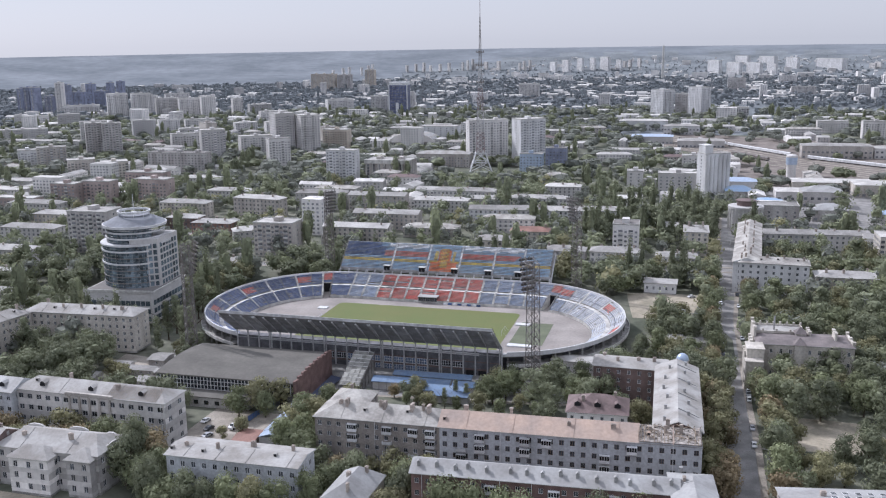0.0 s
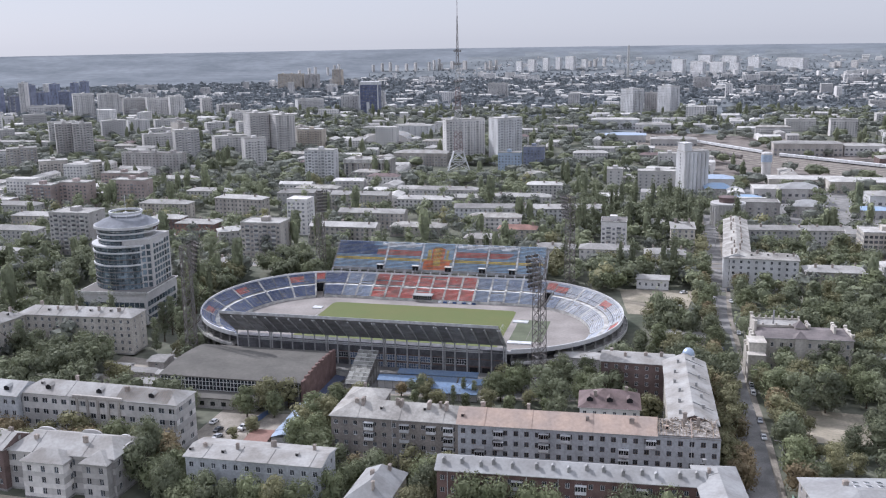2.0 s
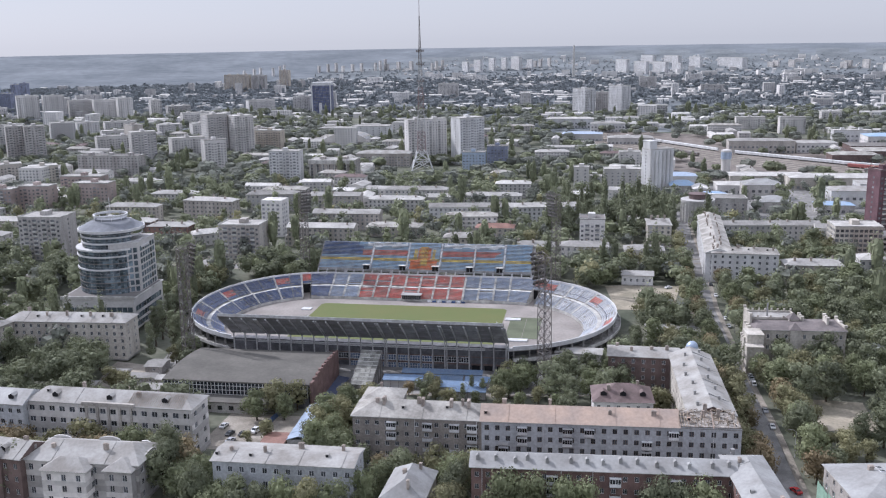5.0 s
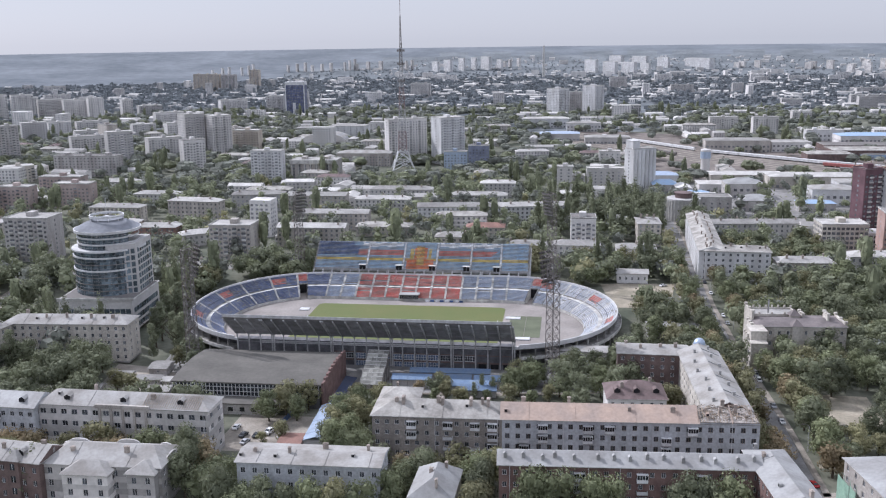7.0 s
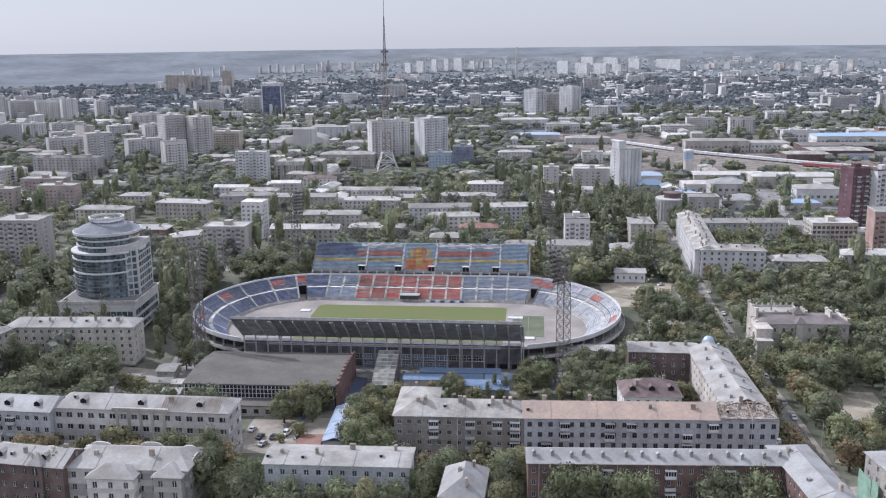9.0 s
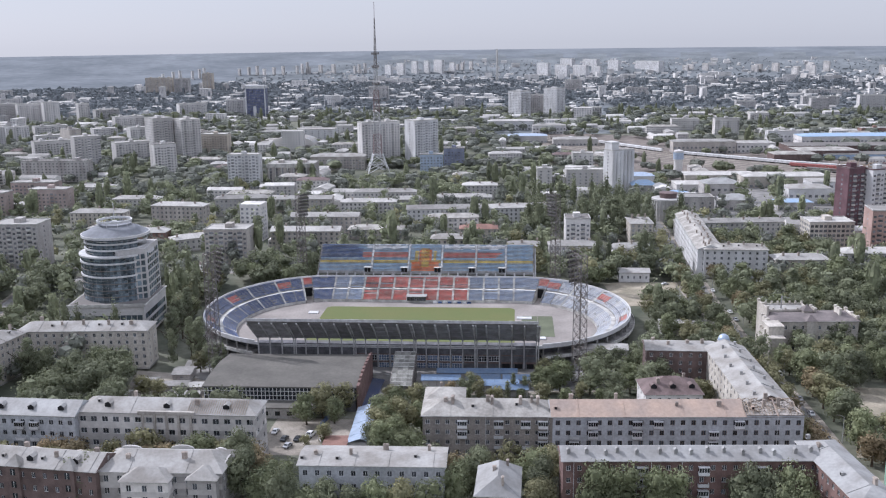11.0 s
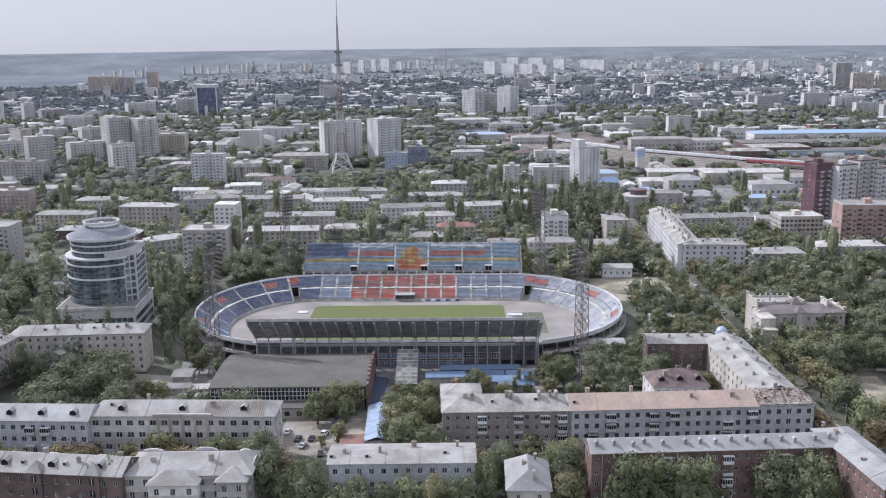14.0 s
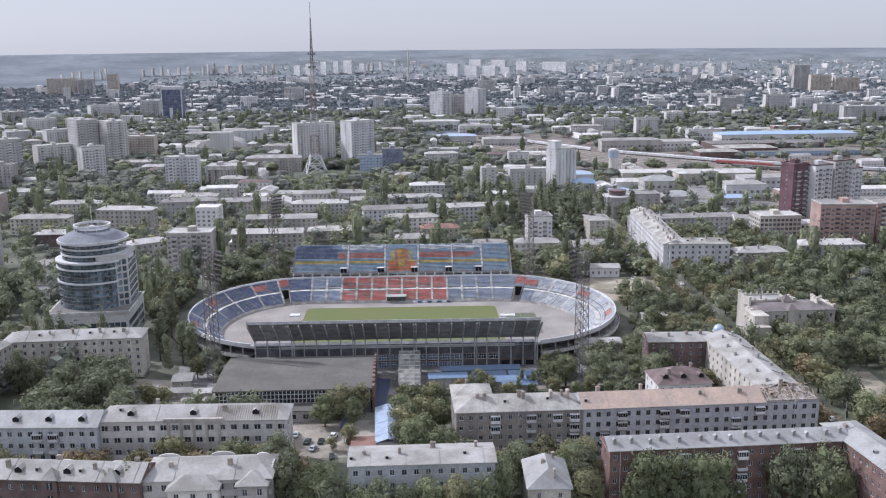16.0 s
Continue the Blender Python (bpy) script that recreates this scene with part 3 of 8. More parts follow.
def block(name, label, x, y, w, d, h, wall="wall_pale", roof="roof_city", ang=-13.0, storey=3.0, spacing=3.4, win=(1.5, 1.35), balconies=0, top=True, category="apartment block", group="", pitched=0, trim="concrete_pale"):
    """A block of flats seen from afar: (x, y) is the middle of its front foot."""
    t = radians(ang)
    g = gz(x, y)
    if ang > 15:                     # a block that turns a corner forward: its middle stands at (x, y)
        x, y = x + math.sin(t) * d / 2, y - math.cos(t) * d / 4
    m = pose(x - math.cos(t) * w / 2, y - math.sin(t) * w / 2, g, 0, 0, ang)
    ob = thing(name, m, label, category, group)
    footprint(m, 0, 0, w, d)
    s = Shape()
    s.box(0, 0, -4, w, d, h)
    part("wall", s, M[wall], ob)
    r = Shape()
    roof_shape(r, w, d, h, pitched, "hip" if pitched else "flat", 0.5, None if w > d * 1.2 else w * 0.3)
    part("roof", r, [M[roof], M[trim], M[wall]], ob)
    q, b = Shape(), Shape()
    rng = random.Random(int(abs(x) * 13 + abs(y) * 3))
    n, rows = max(1, int(w / spacing)), max(1, int((h - 0.6) / storey))
    nd = 1 if balconies and d < 24 else max(1, int(d / (spacing * 1.15)))
    bal = set(range(1, n, max(2, balconies))) if balconies else set()
    for k in range(rows):
        z = 0.8 + k * storey
        for i in range(n):
            c = (i + 0.5) * w / n
            if i in bal and k:
                b.box(c - 1.4, -0.9, z - 0.35, c + 1.4, -0.02, z + 0.65)
                q.box(c - 1.35, -0.12, z + 0.65, c + 1.35, 0.05, z + 2.0)
            else:
                q.face([(c - win[0] / 2, -0.05, z), (c + win[0] / 2, -0.05, z), (c + win[0] / 2, -0.05, z + win[1]), (c - win[0] / 2, -0.05, z + win[1])])
        for i in range(nd):
            c = (i + 0.5) * d / nd
            q.face([(-0.05, c - win[0] / 2, z), (-0.05, c + win[0] / 2, z), (-0.05, c + win[0] / 2, z + win[1]), (-0.05, c - win[0] / 2, z + win[1])])
            q.face([(w + 0.05, c - win[0] / 2, z), (w + 0.05, c + win[0] / 2, z), (w + 0.05, c + win[0] / 2, z + win[1]), (w + 0.05, c - win[0] / 2, z + win[1])])
    part("glazing", q, M["glass_hazed"], ob, kind="stuff")
    if bal:
        part("loggia", b, M["concrete_pale"] if rng.random() < 0.6 else M[wall], ob, kind="stuff")
    if top and not pitched:
        c = Shape()
        for i in range(max(1, int(w / 22))):
            cx = w * (i + 0.5) / max(1, int(w / 22)) + rng.uniform(-1, 1)
            c.box(cx - 2.3, d * 0.35, h + 0.25, cx + 2.3, d * 0.7, h + 3.0)
        part("lift_house", c, M[wall], ob, kind="stuff" if w > 44 else "")
    return ob

# ---- the stadium ----
stadium = thing("stadium", STAD, "open concrete stadium with blue and red benches and raised stands", "stadium")
footprint(STAD, -112, -66, 112, 66)
footprint(STAD, -66, -84, 66, 90)

def ring_point(t, r):
    """A point of the ring at distance r from the spine; its ends are a little flattened, the left one more."""
    u, v = ring_round(t, r)
    k = 0.945 if u > 0 else 0.89
    return (math.copysign(48 + (abs(u) - 48) * k, u), v) if abs(u) > 48 else (u, v)

def ring_round(t, r):
    """The same with half-round ends; t runs 0..1 once round, counter-clockwise from the middle of the far side."""
    per = 2 * 96 + math.tau * 50
    s = (t % 1) * per
    if s < 48:
        return (-s, r)
    s -= 48
    arc = math.pi * 50
    if s < arc:
        a = math.pi / 2 + s / 50
        return (-48 + r * math.cos(a), r * math.sin(a))
    s -= arc
    if s < 96:
        return (-48 + s, -r)
    s -= 96
    if s < arc:
        a = -math.pi / 2 + s / 50
        return (48 + r * math.cos(a), r * math.sin(a))
    return (48 - (s - arc), r)

def ring_face(s, t0, t1, r0, z0, r1, z1, mi=0, n=1):
    for i in range(n):
        a, b = t0 + (t1 - t0) * i / n, t0 + (t1 - t0) * (i + 1) / n
        p, q, u, v = ring_point(a, r0), ring_point(b, r0), ring_point(b, r1), ring_point(a, r1)
        s.face([(*p, z0), (*q, z0), (*u, z1), (*v, z1)], mi)

def arena_floor():
    s = Shape()
    N = 120
    s.face([(*ring_point(i / N, 43.5), 0.0) for i in range(N)])
    part("running_track", s, M["cinder"], stadium, "pale worn asphalt running track")
    s = Shape()
    pts = []
    for cx, cy, a0 in ((46, 31, 0), (-46, 31, 90), (-46, -31, 180), (46, -31, 270)):
        pts += [(cx + 3.5 * math.cos(radians(a0 + k * 18)), cy + 3.5 * math.sin(radians(a0 + k * 18)), 0.04) for k in range(6)]
    s.face(pts)
    part("turf", s, M["turf"], stadium, "bright mown grass field")
    for i in range(6):
        s = Shape()
        s.box(-48 + i * 16, -33.5, 0.0, -40 + i * 16, 33.5, 0.06)
        part("mown_strip", s, M["turf"], stadium)
    s = Shape()
    s.box(53, -14, 0.0, 60.8, 20, 0.05)
    s.box(61, -14, 0.0, 68.5, 20, 0.055)
    part("training_pitch", s, M["turf_old"], stadium, "faded dark green artificial turf")
    for sx in (-1, 1):
        s = Shape()
        x = sx * 47.5
        for y in (-3.66, 3.66):
            s.bar((x, y, 0), (x, y, 2.44), 0.12)
        s.bar((x, -3.66, 2.44), (x, 3.66, 2.44), 0.12)
        for y in (-3.66, 3.66):
            s.bar((x, y, 2.44), (x + sx * 2, y, 0), 0.06)
        part("goal", s, M["white_paint"], stadium, "white goal posts")
    s = Shape()
    for bx in ((50.5, 14, 0, 58, 17.5, 0.5), (53, -19, 0, 64, -15.5, 0.6), (-57, 20, 0, -52, 24, 0.5)):
        s = Shape()
        s.box(*bx)
        part("landing_mat", s, M["white_paint"], stadium, "pale landing mats beside the field")
arena_floor()

ROWS = 19
TUNNELS = (0.1275, 0.8735)
R0, R1, Z0, Z1 = 43.5, 59.5, 1.4, 10.0
def row_rz(k):
    """Radius and height of the tread of row k, with a broad walkway half-way."""
    r = R0 + (R1 - R0 - 1.4) * k / ROWS + (1.4 if k > 9 else 0)
    return r, Z0 + (Z1 - Z0) * k / ROWS

def bowl():
    sectors = 62
    rng = random.Random(5)
    edges = [i / sectors for i in range(sectors + 1)]
    for k, centre in ((7, TUNNELS[0]), (sectors - 8, TUNNELS[1])):        # two narrow gateways in the far corners
        edges[k], edges[k + 1] = centre - 0.0052, centre + 0.0052
    for i in range(sectors):
        t0, t1 = edges[i], edges[i + 1]
        u, v = ring_round((t0 + t1) / 2, 50)
        cut = i in (7, sectors - 8)
        n = 3 if abs(u) > 46 else 1
        s = Shape()
        first = 11 if cut else 0
        for k in range(first, ROWS):
            r, z = row_rz(k)
            r2, z2 = row_rz(k + 1)
            ring_face(s, t0, t1, r, z, r2, z, 1 if k == 9 else 0, n)
            ring_face(s, t0, t1, r, z - (Z1 - Z0) / ROWS if k else 0, r, z, 1 if k == 0 else 0, n)
        if cut:
            ring_face(s, t0, t1, 43.5, 0.02, 53.8, 0.9, 2, n)
            # a black end wall paints the shade deep in the gateway
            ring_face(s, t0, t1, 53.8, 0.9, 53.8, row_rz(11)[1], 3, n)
            for tt in (t0 + 0.0008, t1 - 0.0008):
                for k in range(0, 11):
                    r, z = row_rz(k)
                    r2, z2 = row_rz(k + 1)
                    p, q = ring_point(tt, r), ring_point(tt, r2)
                    s.face([(*p, 0), (*q, 0), (*q, z2 + 0.7), (*p, z + 0.7)], 1)
        part("terrace", s, [M["concrete"], M["concrete_pale"], M["cinder"], M["dark"]], stadium)
        back = v > 35 and abs(u) < 50
        red_band = back and -30 < u < 23
        b = Shape()
        pad = 0.0006
        for k in range(first, ROWS):
            if k == 9:
                continue
            r, z = row_rz(k)
            col = 0
            if red_band:
                col = 1
            elif cut and k > 12:
                col = 1
            elif i % 4 == 1 and abs(u) > 56 and 11 < k < 17 and v > -30:
                col = 1
            lo = t0 + pad
            ring = (r + 0.32, r + 0.72)
            for j in range(n):
                a, c = lo + (t1 - pad - lo) * j / n, lo + (t1 - pad - lo) * (j + 1) / n
                if rng.random() < 0.04:
                    continue
                p = [ring_point(a, ring[0]), ring_point(c, ring[0]), ring_point(c, ring[1]), ring_point(a, ring[1])]
                b.face([(*x, z + 0.42) for x in p], col)
                b.face([(*p[0], z + 0.1), (*p[1], z + 0.1), (*p[1], z + 0.42), (*p[0], z + 0.42)], col)
        # light and shade of the two ends are put into the bench colours
        part("bench_block", b, [M["bench_faded_sunlit" if u > 56 and v < 45 else ("bench_shaded" if u < -50 else "bench_blue")], M["bench_red"]], stadium, kind="stuff")
        # stairway between the blocks
        a = Shape()
        for k in range(0, ROWS):
            if cut or (abs(u) > 52 and i % 2):
                continue
            r, z = row_rz(k)
            r2, _ = row_rz(k + 1)
            e = 0.0011
            p = [ring_point(t0 - e, r), ring_point(t0 + e, r), ring_point(t0 + e, r2), ring_point(t0 - e, r2)]
            a.face([(*x, z + 0.5) for x in p])
            d = (Z1 - Z0) / ROWS
            a.face([(*p[0], z + 0.5 - d), (*p[1], z + 0.5 - d), (*p[1], z + 0.5), (*p[0], z + 0.5)])
        if a.f:
            part("stairway", a.weld(), M["concrete_pale"], stadium, kind="stuff")
    # rim, outer wall and posts
    s = Shape()
    N = 186
    ring_face(s, 0, 1, R1, Z1, R1 + 0.6, Z1, 0, N)
    for i in range(N):
        t0, t1 = i / N, (i + 1) / N
        u, v = ring_point((t0 + t1) / 2, 50)
        top = Z1 + (0.15 if v < -40 and -60 < u < 58 else 0.9)
        ring_face(s, t0, t1, R1, Z1, R1, top)
        ring_face(s, t0, t1, R1, top, R1 + 0.55, top)
        ring_face(s, t0, t1, R1 + 0.55, Z1 - 1.0, R1 + 0.55, top)
    part("rim", s, M["wall_white"], stadium, "pale concrete parapet round the terraces")
    # darkened concrete here paints the shade behind the posts
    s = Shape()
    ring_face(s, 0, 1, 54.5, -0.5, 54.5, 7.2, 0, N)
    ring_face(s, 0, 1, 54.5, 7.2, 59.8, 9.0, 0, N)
    part("outer_wall", s, M["concrete_dark"], stadium, "recessed wall under the terraces, shade painted into its colour")
    s = Shape()
    for i in range(N):
        t0, t1 = i / N, (i + 1) / N
        u, v = ring_point((t0 + t1) / 2, 50)
        if v < -40 and -61 < u < 58:
            continue
        ring_face(s, t0, t1, 54.6, 5.2, 62.0, 5.2)
        ring_face(s, t0, t1, 54.6, 4.8, 62.0, 4.8)
        ring_face(s, t0, t1, 62.0, 4.8, 62.0, 6.2, 1)
        ring_face(s, t0, t1, 61.8, 5.2, 61.8, 6.2, 1)
        ring_face(s, t0, t1, 61.8, 6.2, 62.0, 6.2, 1)
    part("gallery", s, [M["concrete"], M["concrete_pale"]], stadium, "outer gallery with a pale parapet")
    s = Shape()
    s.box(-0.25, -0.4, 0, 0.25, 0.4, 9.2)
    s.bar((0, 0, 5.6), (0, 0.0, 9.4), 0.3)
    post = s.mesh("post", M["concrete"])
    for i in range(84):
        t = i / 84
        p = ring_point(t, 59.3)
        c = ring_point(t, 50)
        a = math.degrees(math.atan2(p[1] - c[1], p[0] - c[0])) - 90
        part("post", post, None, stadium, at=pose(p[0], p[1], 0, 0, 0, a))
bowl()

def tier(side, u0, u1):
    """A raised stand on posts beyond the rim; side 1 is the far one."""
    st = part("upper_stand", tier_deck(side, u0, u1), [M["concrete"], M["steel_dark"]], stadium, "raised stand on bent steel posts")
    if side > 0:
        tier_benches(st, u0, u1)
    tier_frames(st, side, u0, u1)
    tier_rails(st, side, u0, u1)

TV0, TV1, TN = 61.5, 75.5, 20
def heights(side):
    """The heights of the foot and the top of a raised stand."""
    return (12.4, 24.4) if side > 0 else (14.2, 25.4)
def tier_deck(side, u0, u1):
    TZ0, TZ1 = heights(side)
    s, prof = Shape(), [(TV0, TZ0 - 0.4)]
    for k in range(TN):
        v0, v1 = TV0 + (TV1 - TV0) * k / TN, TV0 + (TV1 - TV0) * (k + 1) / TN
        z0, z1 = TZ0 + (TZ1 - TZ0) * k / TN, TZ0 + (TZ1 - TZ0) * (k + 1) / TN
        prof += [(v0, z1), (v1, z1)]
    prof += [(TV1, TZ1 - 0.6), (TV0 + 0.7, TZ0 - 0.4)]
    k, n = len(s.v), len(prof)
    s.v += [(u0, side * v, z) for v, z in prof] + [(u1, side * v, z) for v, z in prof]
    s.f += [(k + i, k + (i + 1) % n, k + n + (i + 1) % n, k + n + i) for i in range(n)]
    s.f += [tuple(range(k, k + n)), tuple(range(k + n, k + 2 * n))]
    s.m += [0] * (n + 2)
    return s

def tier_rails(st, side, u0, u1):
    TZ0, TZ1 = heights(side)
    for u in (u0, u1):
        s = Shape()
        s.bar((u, side * TV0, TZ0 + 0.6), (u, side * TV1, TZ1 + 0.9), 0.16)
        for k in range(9):
            f = k / 8
            v, z = TV0 + (TV1 - TV0) * f, TZ0 + (TZ1 - TZ0) * f
            s.bar((u, side * v, z), (u, side * v, z + 0.9), 0.08)
        part("handrail", s, M["steel_grey"], st)
    s = Shape()
    s.box(u0, side * TV1, TZ1 - 0.5, u1, side * (TV1 + 0.2), TZ1 + 0.7)
    part("parapet", s, M["post_grey"], st)
    s = Shape()
    s.box(u0, side * TV0 - 0.1, TZ0 - 0.5, u1, side * TV0 + 0.1, TZ0 + 0.8)
    part("parapet", s, M["steel_dark"], st)

BAYS = (-60, -30, -9.5, 9, 28, 44.5, 60)
def seat_colour(u, k):
    """The colour of the bench at u in row k, from the foot of the stand up."""
    if -9.5 < u < 9:
        c = u + 0.25
        if k < 7 and abs(c) < 7.5:
            return 4 if not (abs(c) < 2 and k > 2) else 3
        if k < 17 and abs(c + 0.5) < 2.2:
            return 3 if (k + int(u * 2)) % 3 else 4
        if k < 16 and abs(c) < 3.6:
            return 4
        if k < 15 and (abs(c + 5) < 1.0 or abs(c - 5) < 0.8):
            return 3
    if 6 <= k <= 7:
        return 3
    if u < -36:
        if k >= 10 and u < -33 - (k - 10) * 0.2:
            return 5 if (u < -39 or k < 17) else 0
    if 10 <= k <= 13 and (-36 < u < -9.5 or 9 < u < 42 - (13 - k)):
        return 1
    if k == 14 and (-44 < u < -9.5):
        return 0
    if k >= 16 and (-34 < u < -11 or 10 < u < 44):
        return 2 if (k < 19 or int(u / 3) % 2) and (k > 16 or int(u / 5) % 2) else 0
    if k >= 15 and 11 < u < 26 and k < 17:
        return 0
    return 0

def tier_benches(st, u0, u1):
    TZ0, TZ1 = heights(1)
    mats = [M["bench_sky"], M["bench_red"], M["bench_white"], M["bench_yellow"], M["bench_orange"], M["bench_navy"]]
    for a, b in zip(BAYS, BAYS[1:]):
        s = Shape()
        for k in range(TN):
            v = TV0 + (TV1 - TV0) * k / TN
            z = TZ0 + (TZ1 - TZ0) * (k + 1) / TN
            u = a + 0.7
            while u < b - 0.7 - 0.01:
                c = seat_colour(u + 0.25, k)
                e = u + 0.5
                while e < b - 0.7 - 0.01 and seat_colour(e + 0.25, k) == c:
                    e += 0.5
                e = min(e, b - 0.7)
                if not (k < 4 and (b - u < 4 and b < 59)):
                    s.box(u, v + (0.15 if c != 2 else 0.03), z + 0.2, e, v + (0.52 if c != 2 else 0.68), z + 0.44, c)
                u = e
        part("bench_block", s, mats, st, kind="stuff")
        w = Shape()
        for k in range(TN):
            v = TV0 + (TV1 - TV0) * k / TN
            z = TZ0 + (TZ1 - TZ0) * (k + 1) / TN
            w.box(b - 0.45, v, z - 0.05, b + 0.45, v + 0.68, z + 0.3)
        if b < 59:
            part("stairway", w, M["bench_white"], st, kind="stuff")
            # solid black boxes stand for the shade within the openings
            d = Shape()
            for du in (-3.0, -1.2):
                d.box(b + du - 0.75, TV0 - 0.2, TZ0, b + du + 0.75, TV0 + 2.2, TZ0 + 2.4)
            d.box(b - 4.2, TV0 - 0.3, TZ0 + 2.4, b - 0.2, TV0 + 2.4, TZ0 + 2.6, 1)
            part("entrance", d, [M["dark"], M["concrete_pale"]], st, "stair entrance, its inner shade a black box")

def tier_frames(st, side, u0, u1):
    TZ0, TZ1 = heights(side)
    s = Shape()                       # one bent post with its raking beam
    w = 0.5
    s.box(-w / 2, side * 60.2 - w / 2, 0.0, w / 2, side * 60.2 + w / 2, TZ0 - 0.4)
    s.bar((0, side * 60.2, TZ0 - 1.5), (0, side * (TV1 + 0.1), TZ1 - 1.3), 0.62)
    s.bar((0, side * 60.2, TZ0 - 3.5), (0, side * 55, 9.4), 0.25)
    me = s.mesh("post", M["post_grey"])
    n = 23
    for i in range(n + 1):
        u = u0 + 0.3 + (u1 - u0 - 0.6) * i / n
        part("post", me, None, st, at=pose(u, 0, 0))
        if i % 5 == 3:
            part("post", me, None, st, at=pose(u + 0.9, 0, 0))
    for i in range(n):
        a, b = u0 + (u1 - u0) * i / n + 0.28, u0 + (u1 - u0) * (i + 1) / n - 0.28
        p = Shape()
        f0, f1 = (62.0, TZ0 - 0.6), (TV1 - 0.4, TZ1 - 0.85)
        p.face([(a, side * f0[0], f0[1]), (b, side * f0[0], f0[1]), (b, side * f1[0], f1[1]), (a, side * f1[0], f1[1])])
        p.face([(a, side * f0[0], f0[1] - 0.12), (b, side * f0[0], f0[1] - 0.12), (b, side * f1[0], f1[1] - 0.12), (a, side * f1[0], f1[1] - 0.12)])
        for k in (0.25, 0.5, 0.75):
            v, z = f0[0] + (f1[0] - f0[0]) * k, f0[1] + (f1[1] - f0[1]) * k - 0.18
            p.bar((a, side * v, z), (b, side * v, z), 0.12)
        part("panel", p, M["panel_metal"], st)
    r = Shape()
    for z in (TZ0 - 0.6, 9.6):
        r.bar((u0, side * 60.2, z), (u1, side * 60.2, z), 0.22)
    part("beam", r, M["steel_dark"], st)
tier(1, -60, 60)
tier(-1, -61, 59)

def main_facade():
    """The rooms under the near stand: a dark storey, then bands of windows between the posts."""
    s = Shape()
    s.box(-61, -60.0, -0.3, 59, -56, 10.6)
    fac = part("facade", s, M["concrete_dark"], stadium, "dark rendered facade under the stand")
    n = 23
    for i in range(n):
        a, b = -61 + 120 * i / n + 0.5, -61 + 120 * (i + 1) / n - 0.5
        if 8 <= i <= 19:
            w = Shape()
            bright = 10 <= i <= 16
            for z0, z1 in ((3.6, 5.8), (0.2, 2.4)):
                if z0 < 1 and not bright:
                    continue
                w = Shape()
                xs = [a]
                for k in range(4):
                    xs += [a + (b - a) * k / 4 + 0.08, a + (b - a) * (k + 1) / 4 - 0.08]
                pierced(w, sorted(xs) + [b], (z0 - 0.2, z0, (z0 + z1) / 2 - 0.05, (z0 + z1) / 2 + 0.05, z1, z1 + 0.1), {(i2, j2) for i2 in (1, 3, 5, 7) for j2 in (1, 3)}, -60.22, -60.1)
                band = part("window_band", w, M["frame_white"], fac)
                w = Shape()
                w.box(a, -60.1, z0, b, -60.02, z1)
                part("pane", w, M["glass_blue"] if bright else M["glass_dark"], fac)
        else:
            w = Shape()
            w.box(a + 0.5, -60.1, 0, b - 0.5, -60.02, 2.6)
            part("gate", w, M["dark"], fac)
        if i >= 8:
            w = Shape()
            w.box(a, -60.16, 2.55, b, -60.0, 3.3)
            part("spandrel", w, M["wall_darkbrick"], fac)
            w = Shape()
            w.box(a, -60.16, 6.0, b, -60.0, 6.4)
            part("spandrel", w, M["wall_darkbrick"], fac)
main_facade()

def press_box():
    s = Shape()
    s.box(-8, 42.6, 1.2, 2, 46, 3.4, 1)
    s.box(-8.4, 42.0, 3.4, 2.4, 47, 3.7)
    for i in range(11):
        s.box(-8 + i - 0.05, 42.5, 1.2, -8 + i + 0.05, 42.6, 3.4)
    part("officials_box", s, [M["roof_metal"], M["glass_dark"]], stadium, "glazed box with a grey roof in the lower rows")
    s = Shape()
    for i in range(8):
        s.box(6 + i * 2.6, 42.0, 0.1, 8 + i * 2.6, 42.4, 1.0, i % 2)
    part("notice_board", s, [M["bench_white"], M["bench_navy"]], stadium, "blue and white boards along the track", kind="stuff")
press_box()

# ---- floodlight masts ----
def lattice(s, levels, w=0.18, mi=0, diag=True):
    """Four legs with cross bracing; levels: (z, half width, cx, cy)."""
    for (z0, a, x0, y0), (z1, b, x1, y1) in zip(levels, levels[1:]):
        c0 = [(x0 + sx * a, y0 + sy * a, z0) for sx, sy in ((-1, -1), (1, -1), (1, 1), (-1, 1))]
        c1 = [(x1 + sx * b, y1 + sy * b, z1) for sx, sy in ((-1, -1), (1, -1), (1, 1), (-1, 1))]
        for i in range(4):
            j = (i + 1) % 4
            s.bar(c0[i], c1[i], w, mi)
            s.bar(c1[i], c1[j], w * 0.6, mi)
            if diag:
                s.bar(c0[i], c1[j], w * 0.6, mi)
                s.bar(c0[j], c1[i], w * 0.6, mi)

